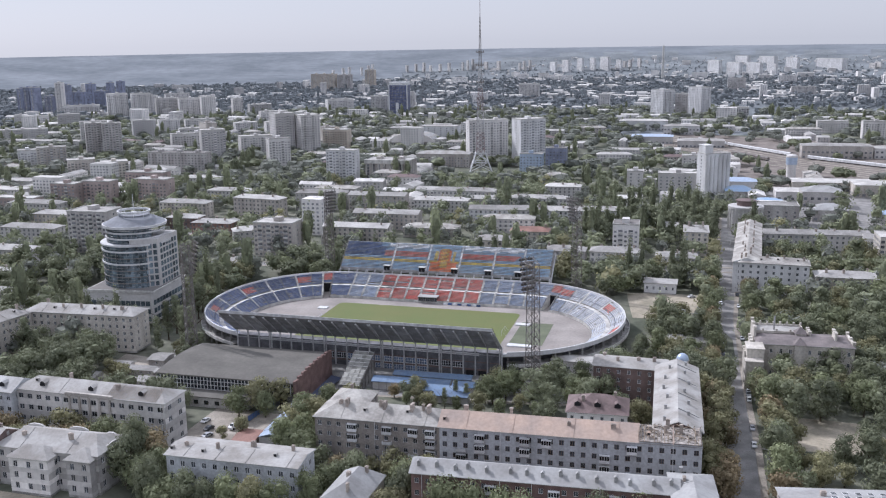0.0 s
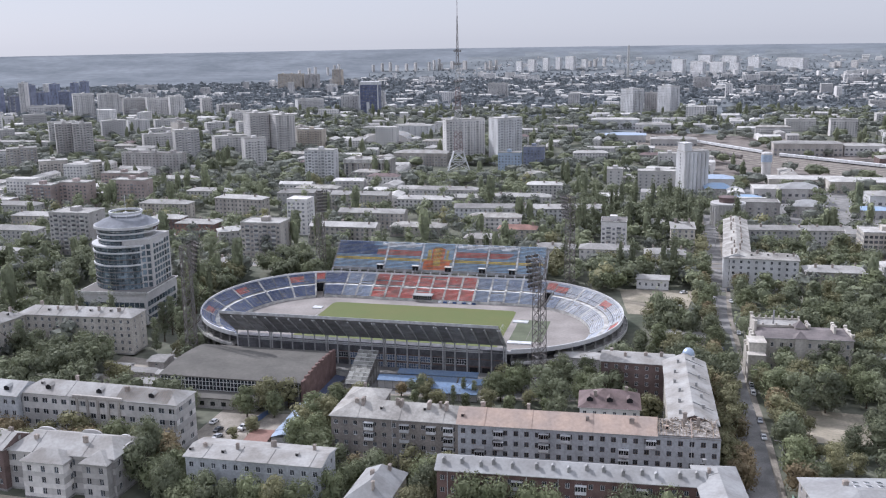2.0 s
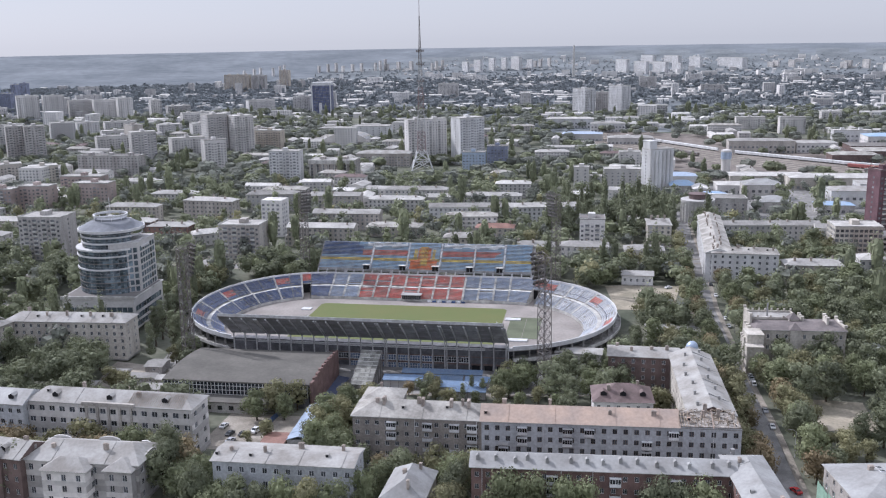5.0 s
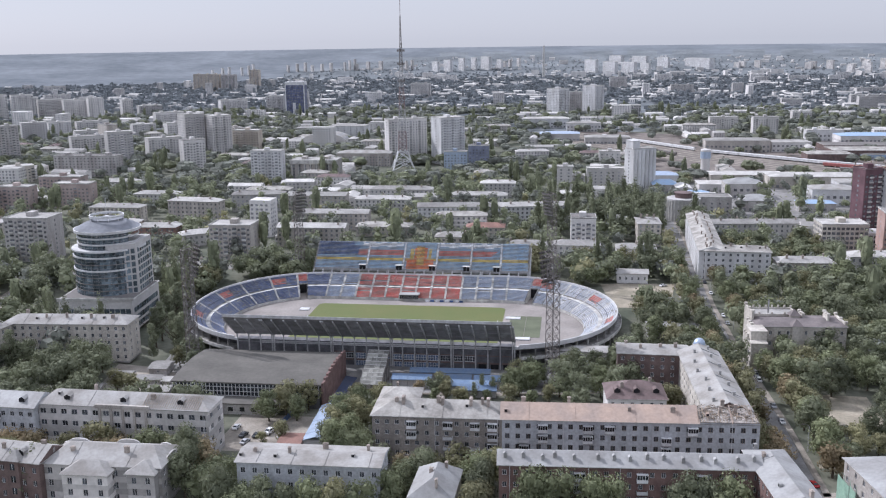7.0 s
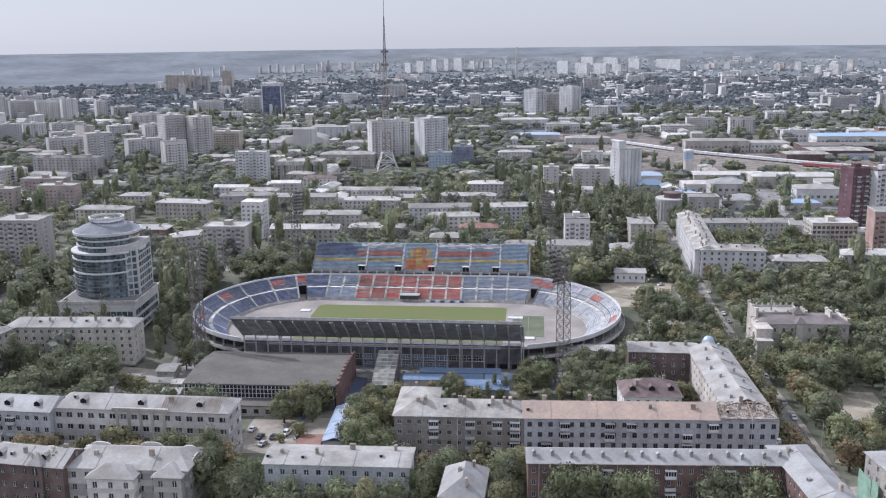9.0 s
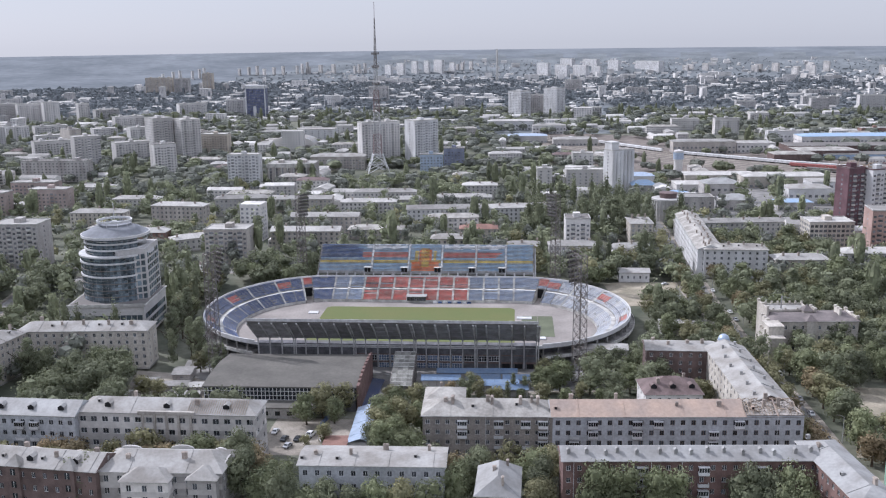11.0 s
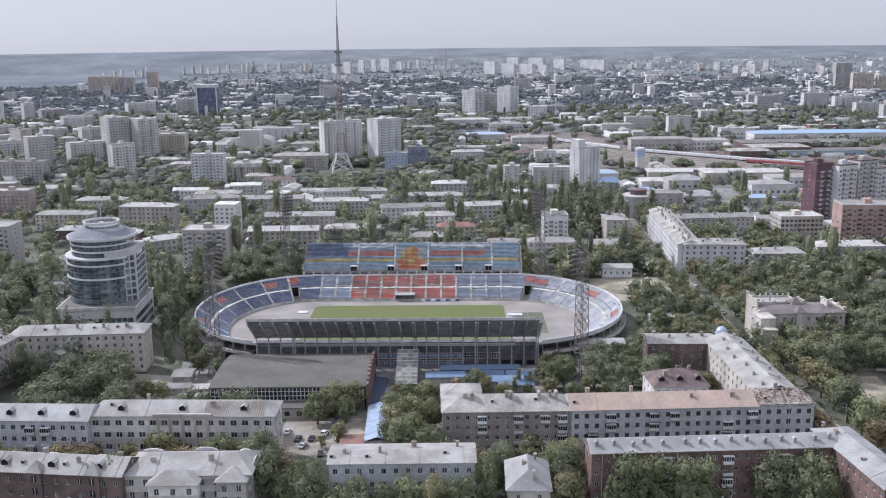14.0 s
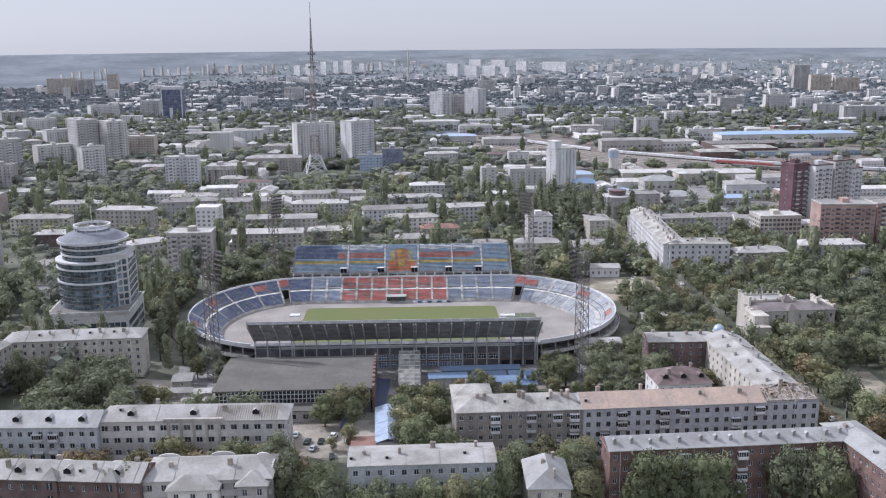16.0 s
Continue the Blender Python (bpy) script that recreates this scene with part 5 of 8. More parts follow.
def stripped_slope(ob, x0, x1):
    """Bare battens where the sheets of a roof are off."""
    H = ob["H"]
    n = 26
    for i in range(n):
        x = x0 + (x1 - x0) * i / (n - 1)
        s = Shape()
        s.bar((x, -0.3, H + 0.2), (x, 5.4, H + roof_height(12.5, 3.0, 5.4) + 0.2), 0.14)
        part("batten", s, M["timber"], ob)
stripped_slope(lb, 37, 56)

# ---- sports hall ----
def sports_hall():
    o, ax = Vector((-113, 343.5)), math.degrees(math.atan2(-13.6, 56.2))
    m = pose(o.x, o.y, 2.5, 0, 0, ax)
    ob = thing("sports_hall", m, "long low hall with a dark grey vaulted roof", "hall")
    footprint(m, -1, -9, 59, 40)
    L, D, e = 57.5, 37.5, 9.6
    s = Shape()
    n = 14
    arc = [(D * i / n, e + 2.3 * math.sin(math.pi * (0.12 + 0.76 * i / n)) - 2.3 * math.sin(math.pi * 0.12)) for i in range(n + 1)]
    for (y0, z0), (y1, z1) in zip(arc, arc[1:]):
        s.face([(-0.5, y0, z0), (L, y0, z0), (L, y1, z1), (-0.5, y1, z1)])
    s.face([(-0.5, 0, e - 0.5), (L, 0, e - 0.5), (L, 0, e), (-0.5, 0, e)])
    part("roof", s, M["roof_felt"], ob)
    s = Shape()
    s.box(0, 0.4, -2.5, L - 0.6, D - 0.2, e - 0.6)
    part("wall", s, M["concrete_dark"], ob)
    g = Shape()
    g.box(0.2, 0.1, 4.6, L - 1, 0.38, e - 0.6, 1)
    for i in range(40):
        x = 0.2 + (L - 1.2) * i / 39
        g.box(x - 0.1, -0.02, 4.4, x + 0.1, 0.1, e - 0.5)
    for z in (4.4, 6.1, 7.8):
        g.box(0.2, -0.04, z, L - 1, 0.1, z + 0.14)
    part("glazed_front", g, [M["frame_white"], M["glass_dark"]], ob, "grid of pale mullions over dark glass")
    b = Shape()
    prof = [(D, -2.5), (0, -2.5)]
    for i in range(19):
        z = max(arc[min(n, int(n * i / 19))][1], arc[min(n, int(n * (i + 1) / 19))][1]) + (0.75 if i % 2 == 0 else 0.25)
        prof += [(D * i / 19, z), (D * (i + 1) / 19, z)]
    m_ = len(prof)
    b.v = [(L, y, z) for y, z in prof] + [(L + 0.9, y, z) for y, z in prof]
    b.f = [(i, (i + 1) % m_, m_ + (i + 1) % m_, m_ + i) for i in range(m_)] + [tuple(range(m_)), tuple(range(m_, 2 * m_))]
    b.m = [0] * (m_ + 2)
    part("gable_wall", b, M["wall_redbrown"], ob, "red-brown brick gable with a toothed top")
    a = Shape()
    a.box(-4, -7, 0, 42, 0.1, 4.0)
    a.box(-4.4, -7.4, 4.0, 42.4, 0.1, 4.3, 1)
    part("annexe", a, [M["wall_grey"], M["roof_felt"]], ob, "low annexe with a dark flat roof")
    a = Shape()
    for i in range(9):
        a.box(2 + i * 4.4, -7.1, 1.2, 3.8 + i * 4.4, -7.0, 2.8)
    part("glazing", a, M["glass_dark"], ob, kind="stuff")
sports_hall()

mat("sheet_pale", (0.25, 0.25, 0.225), 0.6, 0.35, 0.4, 2.0, second=(0.17, 0.168, 0.15), each=0.4)
def covered_stair():
    m = STAD @ pose(5.0, -94, 0)
    ob = thing("covered_stair", m, "sloping stair roof of grey translucent sheets on steel frames", "stair")
    footprint(m, -5, -2, 5, 26)
    z0, z1, l = 4.6, 12.2, 19.0
    for i in range(9):
        y, y2 = l * i / 9, l * (i + 1) / 9 - 0.15
        za, zb = z0 + (z1 - z0) * y / l, z0 + (z1 - z0) * y2 / l
        for j in range(4):
            x = -4.2 + j * 2.1
            s = Shape()
            s.face([(x, y, za), (x + 2.0, y, za), (x + 2.0, y2, zb + 0.25), (x, y2, zb + 0.25)])
            s.face([(x, y, za - 0.1), (x + 2.0, y, za - 0.1), (x + 2.0, y2, zb + 0.15), (x, y2, zb + 0.15)])
            part("roof_sheet", s, M["sheet_pale"], ob)
    s = Shape()
    for x in (-4.3, 4.3):
        s.bar((x, 0, z0 - 0.15), (x, l, z1 - 0.15), 0.3)
        for i in range(6):
            y = l * i / 5
            s.bar((x, y, 0), (x, y, z0 + (z1 - z0) * y / l), 0.22)
            if i < 5:
                s.bar((x, y, z0 + (z1 - z0) * y / l - 0.3), (x, y + l / 5, max(0.5, z0 + (z1 - z0) * y / l - 3)), 0.12)
    part("frame", s, M["steel_grey"], ob)
    for i in range(10):
        s = Shape()
        s.bar((-4.3, l * i / 9, z0 + (z1 - z0) * i / 9 + 0.22), (4.3, l * i / 9, z0 + (z1 - z0) * i / 9 + 0.22), 0.22)
        part("rafter", s, M["concrete_pale"], ob)
    for j in range(5):
        s = Shape()
        s.bar((-4.25 + j * 2.1, 0, z0 + 0.3), (-4.25 + j * 2.1, l, z1 + 0.3), 0.1)
        part("glazing_bar", s, M["concrete"], ob)
    s = Shape()
    for i in range(30):
        s.box(-4, l * i / 30, 0, 4, l * (i + 1) / 30, 1.6 + (z1 - 5) * i / 30)
    part("flight", s, M["concrete"], ob, kind="stuff")
covered_stair()

def court_wall():
    """The low wall and gate across the court between the hall and the stair, and the blue fence of the yard."""
    a = STAD @ Vector((-9.5, -78, 0))
    ob = thing("gate_wall", pose(a.x, a.y, 0, 0, 0, -14.5), "low pale wall closing the court beside the hall", "wall")
    s = Shape()
    s.box(0, 0, 0, 9, 0.4, 3.2)
    part("wall", s, M["concrete_pale"], ob)
    s = Shape()
    s.box(-0.1, -0.1, 3.2, 9.1, 0.5, 3.4)
    part("coping", s, M["concrete"], ob)
    p, q = Vector((-71.5, 316.5)), Vector((-62.5, 339))
    d = q - p
    ob = thing("fence", pose(p.x, p.y, 2.5, 0, 0, math.degrees(math.atan2(d.y, d.x))), "blue sheet-metal fence along a yard", "fence")
    n = 12
    for i in range(n):
        s = Shape()
        s.box(d.length * i / n + 0.06, -0.03, 0.2, d.length * (i + 1) / n - 0.06, 0.03, 2.3)
        part("panel", s, M["fence_blue"], ob)
        s = Shape()
        s.box(d.length * i / n - 0.05, -0.06, 0, d.length * i / n + 0.05, 0.06, 2.5)
        part("post", s, M["steel_grey"], ob)
mat("fence_blue", (0.1, 0.16, 0.32), 0.6, 0.25, 0.4, 2.0)
court_wall()

# ---- market stalls ----
def stall(x, y, w, d, z, ang):
    m = pose(x, y, gz(x, y), 0, 0, ang)
    ob = thing("market_stall", m, "long market stall under a sloping blue sheet roof", "market stall", "market stalls")
    footprint(m, 0, 0, w, d, 0.5)
    s = Shape()
    s.face([(0, 0, z), (w, 0, z), (w, d, z + 0.9), (0, d, z + 0.9)])
    s.face([(0, 0, z - 0.1), (w, 0, z - 0.1), (w, d, z + 0.8), (0, d, z + 0.8)])
    for a, b in (((0, 0), (w, 0)), ((w, 0), (w, d)), ((0, d), (0, 0))):
        za, zb = z + 0.9 * a[1] / d, z + 0.9 * b[1] / d
        s.face([(*a, za - 0.25), (*b, zb - 0.25), (*b, zb + 0.02), (*a, za + 0.02)])
    n = max(2, int(w / 3))
    for i in range(n + 1):
        s.bar((w * i / n, 0, z + 0.06), (w * i / n, d, z + 0.96), 0.05)
    part("roof", s, M["stall_blue"], ob)
    s = Shape()
    s.box(0.3, d * 0.35, 0, w - 0.3, d - 0.2, z - 0.1)
    part("stall_body", s, M["wall_pale"], ob)
    for i in range(n + 1):
        s = Shape()
        s.bar((0.1 + (w - 0.2) * i / n, 0.15, 0), (0.1 + (w - 0.2) * i / n, 0.15, z), 0.1)
        part("post", s, M["steel_grey"], ob)
for a in ((-30, 351, 16, 4.5, 4.0, -12), (-22, 360.5, 33, 3.6, 4.4, -13), (-12.5, 348, 14, 4.6, 4.0, -12), (2, 345, 11, 4.4, 4.0, -12), (-9, 340, 16, 4.6, 3.6, -12), (-5, 333.5, 14, 4.0, 3.4, -12)):
    stall(*a)

def blue_shed():
    m = pose(-63.5, 295.5, 2.5, 0, 0, -12)
    ob = thing("long_shed", m @ pose(0, 0, 0), "long shed with a faded pale blue sheet roof", "shed")
    footprint(m, 0, 0, 9, 31)
    s = Shape()
    s.box(0.4, 0.3, 0, 8.6, 30.7, 3.4)
    part("wall", s, M["wall_pale"], ob)
    for i in range(6):
        s = Shape()
        y0, y1 = 31 * i / 6, 31 * (i + 1) / 6
        dz = 0.12 * (i % 2)
        for x0, z0, x1, z1 in ((0, 3.5, 4.5, 4.9), (4.5, 4.9, 9, 3.5)):
            s.face([(x0, y0, z0 + dz), (x1, y0, z1 + dz), (x1, y1, z1 + dz), (x0, y1, z0 + dz)])
            s.face([(x0, y0, z0 + dz), (x1, y0, z1 + dz), (x1, y0, z1 + dz - 0.15), (x0, y0, z0 + dz - 0.15)])
        part("roof_sheet", s, M["roof_blue_pale"], ob)
blue_shed()
house("garage", "small brick garage with a rust-red roof", (-72, 292), (-65, 290.4), 12, 5.4, 1, "wall_brick", "roof_red", "gable", 0.8, 3.4, (1, 1), chimneys=0, category="shed")
for sx, sy, sw, sd in ((-125, 352, 9, 6), (-133, 366, 12, 5), (-128, 378, 7, 9), (-142, 372, 8, 5), (-150, 358, 7, 6), (-120, 362, 6, 5)):
    house("shed", "small shed with a patched pale roof", (sx, sy), (sx + sw, sy - sw * 0.2), sd, 5.6, 1, "wall_grey", "roof_city", "gable", 0.9, 3.4, (1, 1), chimneys=0, category="shed")
house("pavilion", "small white one-storey hall beside a sandy lot", (104.8, 490), (121, 485.4), 10, 8.6, 1, "wall_white", "roof_white", "gable", 1.6, 2.6, (1.1, 1.8), chimneys=0, category="hall")
house("shed", "low shed with a white roof below the terraces", (44, 372), (62, 366), 8, 6.5, 1, "wall_grey", "roof_white", "gable", 0.8, 3.6, (1, 1), chimneys=0, category="shed")
for sx, sy, sw, sd in ((92, 400, 12, 8), (104, 396, 10, 7)):
    house("shed", "low shed with a grey flat roof under trees", (sx, sy), (sx + sw, sy - sw * 0.2), sd, 6, 1, "wall_grey", "roof_city", "gable", 0.6, 3.4, (1, 1), chimneys=0, category="shed")
rn = house("building_site", "unfinished house with a grey metal roof and green netting", (88, 206.3), (131, 202.8), 23, 20.0, 5, "wall_sand", "roof_metal", "hip", 2.6, 3.2, (1.2, 1.6), chimneys=2, category="house")
s_ = Shape()
for i_ in range(4, 7):
    s_.face([(-1.2, -1.2 + 25 * i_ / 7, 0.3), (-1.2, -1.2 + 25 * (i_ + 1) / 7, 0.3), (-1.2 - 0.15 * (i_ % 2), -1.2 + 25 * (i_ + 1) / 7, 12.5), (-1.2 - 0.15 * (i_ % 2), -1.2 + 25 * i_ / 7, 12.0)])
    s_.bar((-1.0, -1.2 + 25 * i_ / 7, 0), (-1.0, -1.2 + 25 * i_ / 7, 14), 0.1)
part("netting", s_, M["net_green"], rn, "pale green scaffold netting")
for i_ in range(9):
    for y_ in (14.6, 18.4):
        s_ = Shape()
        s_.box(-0.75, -1.0, 0, 0.75, 1.0, 0.22, 0)
        s_.box(-0.62, -0.87, 0.22, 0.62, 0.87, 0.25, 1)
        part("skylight", s_, [M["frame_white"], M["glass_pane"]], rn, at=pose(12 + i_ * 3.1 + (0.8 if y_ > 15 else 0), y_, rn["H"] + 2.6 * (23 - y_) / 11.5, -12.7))

# ---- round office tower ----
def office_tower():
    m = pose(-160, 465, 2.5)
    ob = thing("office_tower", m, "round glazed office tower with white floor bands and domed roof", "office building")
    footprint(m, -22, -24, 24, 20)
    ang = -8.0
    s = Shape()
    rot = Matrix.Rotation(radians(ang), 3, "Z")
    def corner(x, y):
        p = rot @ Vector((x, y, 0))
        return (p.x, p.y)
    s.prism([corner(-18, -22), corner(17, -22), corner(18, 14), corner(-18, 14)], 0, 15.2)
    pod = part("podium", s, M["wall_pale"], ob, "pale podium with bands of windows")
    s = Shape()
    s.prism([corner(-18.6, -22.6), corner(17.6, -22.6), corner(18.6, 14.4), corner(-18.6, 14.4)], 15.2, 15.9)
    s.prism([corner(-18.6, -22.6), corner(17.6, -22.6), corner(17.6, -22.2), corner(-18.6, -22.2)], 15.9, 16.7)
    part("cornice", s, M["concrete_pale"], pod)
    s = Shape()
    s.prism([corner(-18.0, -22.0), corner(17.0, -22.0), corner(18.0, 14.0), corner(-18.0, 14.0)], 15.9, 15.94)
    part("terrace", s, M["roof_tar"], pod, "dark flat terrace on the podium")
    for z0, z1 in ((8.8, 11.2), (4.8, 7.2), (1.2, 3.4)):
        s = Shape()
        for i in range(13):
            x0 = -17.4 + i * 2.6
            s.prism([corner(x0, -22.1), corner(x0 + 2.3, -22.1), corner(x0 + 2.3, -22.0), corner(x0, -22.0)], z0, z1)
        for i in range(10):
            y0 = -20 + i * 3.2
            f_ = (y0 + 22) / 36
            xr = 17.0 + 1.0 * f_
            s.prism([corner(xr + 0.02, y0), corner(xr + 0.14, y0), corner(xr + 0.22, y0 + 2.6), corner(xr + 0.1, y0 + 2.6)], z0, z1)
        part("window_band", s, M["glass_office"], pod, kind="stuff")
    # the drum: floors of glass between white bands, the upper ones stepping back
    R = 16.5
    floors = [(15.2 + i * 3.15, R) for i in range(7)] + [(37.2, R - 2.4), (40.1, R - 2.4), (43.0, R - 2.4)]
    zt = 45.9
    a0, a1 = radians(170), radians(322)
    for i, (z, r) in enumerate(floors):
        zn = floors[i + 1][0] if i + 1 < len(floors) else zt
        s = Shape()
        n = 30
        for k in range(n):
            b0, b1 = a0 + (a1 - a0) * k / n, a0 + (a1 - a0) * (k + 1) / n
            c0, c1 = (r * math.cos(b0), r * math.sin(b0)), (r * math.cos(b1), r * math.sin(b1))
            for f0, f1 in ((0, 0.48), (0.52, 1)):
                s.face([(*c0, z + (zn - z) * f0), (*c1, z + (zn - z) * f0), (*c1, z + (zn - z) * f1), (*c0, z + (zn - z) * f1)])
        fl = part("glazing", s, M["glass_office"], ob)
        s = Shape()
        for k in range(n // 2 + 1):
            b0 = a0 + (a1 - a0) * 2 * k / n
            s.bar((r * 1.003 * math.cos(b0), r * 1.003 * math.sin(b0), z), (r * 1.003 * math.cos(b0), r * 1.003 * math.sin(b0), zn), 0.07)
        part("mullion", s, M["steel_dark"], fl, kind="stuff")
        if i in (0, 4, 6, 7, 8, 9):
            s = Shape()
            e = 3.2 if i == 7 else 0.5
            s.lathe([(r, z - 0.15), (r + e, z - 0.15), (r + e, z + 0.6), (r, z + 0.6)], 40, a0=a0 - (0.1 if i < 7 else 0.5), a1=a1 + (0.1 if i < 7 else 1.0))
            part("floor_band", s, M["wall_white"], ob, "white floor band")
        else:
            s = Shape()
            s.lathe([(r, z - 0.1), (r + 0.25, z - 0.1), (r + 0.25, z + 0.25), (r, z + 0.25)], 40, a0=a0, a1=a1)
            part("floor_band", s, M["steel_grey"], ob)
    R -= 2.0
    s = Shape()
    s.lathe([(R + 0.8, zt - 0.2), (R + 0.8, zt + 0.9), (R, zt + 1.2), (R - 3, zt + 2.9), (R - 7, zt + 4.4), (7.5, zt + 5.0), (0, zt + 5.2)], 48)
    s.lathe([(R + 0.8, zt - 0.2), (0, zt - 0.2)], 48)
    part("dome_roof", s, M["roof_dome"], ob, "grey metal domed roof")
    s = Shape()
    s.lathe([(R + 0.7, zt - 0.4), (R + 1.3, zt - 0.4), (R + 1.3, zt + 0.8), (R + 0.7, zt + 0.8)], 48)
    part("eave_ring", s, M["wall_white"], ob, "white ring round the roof edge")
    s = Shape()
    s.lathe([(7.6, zt + 6.0), (8.2, zt + 6.0), (8.2, zt + 7.0), (7.6, zt + 7.0), (7.6, zt + 6.0)], 40)
    for k in range(10):
        t = math.tau * k / 10
        s.bar((7.9 * math.cos(t), 7.9 * math.sin(t), zt + 4), (7.9 * math.cos(t), 7.9 * math.sin(t), zt + 6.2), 0.18)
    s.lathe([(1.2, zt + 4.8), (1.2, zt + 6.2), (0, zt + 6.4)], 12)
    s.bar((0, 0, zt + 7), (0, 0, zt + 15), 0.22)
    part("roof_ring", s, M["white_paint"], ob, "white ring with a short aerial")
    # the flat-faced block at its side, with a grid of windows
    s = Shape()
    c = [corner(5, -15.2), corner(16.2, -9.5), corner(16.2, 13), corner(-12, 13), corner(-12, 0)]
    s.prism(c, 15.2, 40.2)
    blk = part("stair_block", s, M["wall_pale"], ob, "pale block with a grid of square windows")
    a, b = Vector(corner(5, -15.2)), Vector(corner(16.2, -9.5))
    d = (b - a).normalized()
    nr = Vector((d.y, -d.x))
    for i in range(7):
        w = Shape()
        for k in range(5):
            p = a + d * (0.7 + k * 2.4)
            q = p + d * 1.75
            z = 16.3 + i * 3.2
            w.prism([tuple(p + nr * 0.02), tuple(q + nr * 0.02), tuple(q + nr * 0.14), tuple(p + nr * 0.14)], z, z + 2.3)
        part("glazing", w, M["glass_office"], blk, kind="stuff")
        w = Shape()
        for k in range(6):
            y0 = -7 + k * 3.2
            w.prism([corner(16.22, y0), corner(16.34, y0), corner(16.34, y0 + 2.2), corner(16.22, y0 + 2.2)], 16.3 + i * 3.2, 18.5 + i * 3.2)
        part("glazing", w, M["glass_office"], blk, kind="stuff")
office_tower()

# ---- mid-distance blocks ----
APT = "apartment blocks"
block("tower_block", "tall grey seventeen-storey tower block with balcony stacks", -223, 1195, 25, 27, 54, "wall_pale", ang=28, balconies=3, group=APT)
block("tower_block", "tall grey seventeen-storey tower block with balcony stacks", -190, 1190, 25, 27, 52, "wall_city", ang=28, balconies=3, group=APT)
block("tower_block", "cream and orange apartment block with stepped top", -160, 1232, 34, 18, 29, "wall_orange", balconies=3, group=APT)
block("tower_block", "white nine-storey block with ribbed front", -115, 936, 31, 14, 34, "wall_white", balconies=2, group=APT)
def pillared_hall():
    ob = block("civic_hall", "public hall with tall white pilasters on its front", -69, 947, 47, 28, 22, "wall_sand", "roof_city", spacing=5.5, win=(2.6, 2.4), category="hall")
    s = Shape()
    for i in range(8):
        s.box(1 + i * 6.3, -1.2, 2, 2.1 + i * 6.3, -0.1, 19)
    s.box(-0.5, -1.6, 19, 47.5, 0.1, 23)
    part("pilaster", s, M["concrete_pale"], ob)
pillared_hall()
def market_hall():
    ob = thing("market_hall", pose(-96, 1284, gz(-62, 1276), 0, 0, -13), "round-roofed white market hall", "hall")
    s = Shape()
    n = 16
    for i in range(n):
        a, b = math.pi * i / n, math.pi * (i + 1) / n
        p, q = (36 - 32 * math.cos(a), 6 + 13 * math.sin(a)), (36 - 32 * math.cos(b), 6 + 13 * math.sin(b))
        s.face([(p[0], 0, p[1]), (q[0], 0, q[1]), (q[0], 40, q[1]), (p[0], 40, p[1])], i % 2)
        s.face([(p[0], 0, 0), (q[0], 0, 0), (q[0], 0, q[1]), (p[0], 0, p[1])], 2)
    s.box(0, -6, 0, 72, 0, 8, 0)
    part("vault", s, [M["roof_white"], M["roof_metal"], M["wall_pale"]], ob)
    s = Shape()
    for i in range(20):
        s.box(2 + i * 3.5, -6.1, 2, 4.4 + i * 3.5, -6, 6)
    part("glazing", s, M["glass_dark"], ob, kind="stuff")
market_hall()
block("shop_hall", "large white windowless shop hall", -27, 1342, 54, 30, 22, "wall_white", "roof_white", spacing=9, top=False, category="hall")
block("shop_hall", "white shop hall with a flat roof", 18, 1416, 24, 22, 20, "wall_pale", "roof_city", spacing=7, top=False, category="hall")
block("civic_hall", "long beige hall with a sloping roof", -15, 1066, 62, 20, 15, "wall_sand", "roof_white", pitched=3, category="hall")
block("tower_block", "broad beige slab block with balcony stacks", 39, 1095, 47, 16, 50, "wall_pale", ang=14, balconies=3, group=APT)
block("tower_block", "broad white slab block with balcony stacks", 84, 1073, 32, 22, 53, "wall_white", ang=24, balconies=3, group=APT)
block("civic_hall", "pale blue office house beside the slab blocks", 80, 985, 24, 14, 23, "roof_blue_pale", "roof_city", category="office building")
# the dark blue wall colour paints a wall in shadow
block("civic_hall", "office block beside the slab blocks, shadow painted dark blue", 108, 1003, 22, 14, 27, "wall_slate", "roof_tar", category="office building")
def hotel():
    ob = block("hotel_tower", "dark blue glazed tower with a white frame", -118, 1872, 38, 22, 60, "wall_blue", "roof_tar", spacing=3, win=(2.4, 1.8), category="office building")
    s = Shape()
    for x in (-0.6, 36.6):
        s.box(x, -0.6, 0, x + 2, 0.2, 64)
    s.box(-0.6, -0.6, 58, 38.6, 22, 64)
    s.box(14, -0.6, 0, 20, 0, 24)
    part("frame", s, M["white_paint"], ob)
hotel()
for bx, by, bw, bh, bm in ((-160, 1916, 35, 35, "wall_pale"), (175, 2358, 49, 36, "wall_city"), (-414, 2894, 80, 50, "wall_orange"), (-348, 2869, 43, 48, "wall_grey"), (-282, 3000, 31, 58, "wall_orange")):
    block("tower_block", "tall apartment tower far away", bx, by, bw, 20, bh, bm, balconies=3, group=APT)
for bx, by, bw, bh in ((-485, 1821, 30, 43), (-578, 1865, 50, 39), (-529, 1851, 48, 39), (-433, 1842, 22, 38), (-403, 1907, 50, 22), (-657, 1981, 49, 38), (-247, 1963, 62, 27), (-640, 2140, 60, 34)):
    block("tower_block", "pale panel-built apartment block", bx, by, bw * 0.9, 20, bh, "wall_pale", ang=24, balconies=3, group=APT)
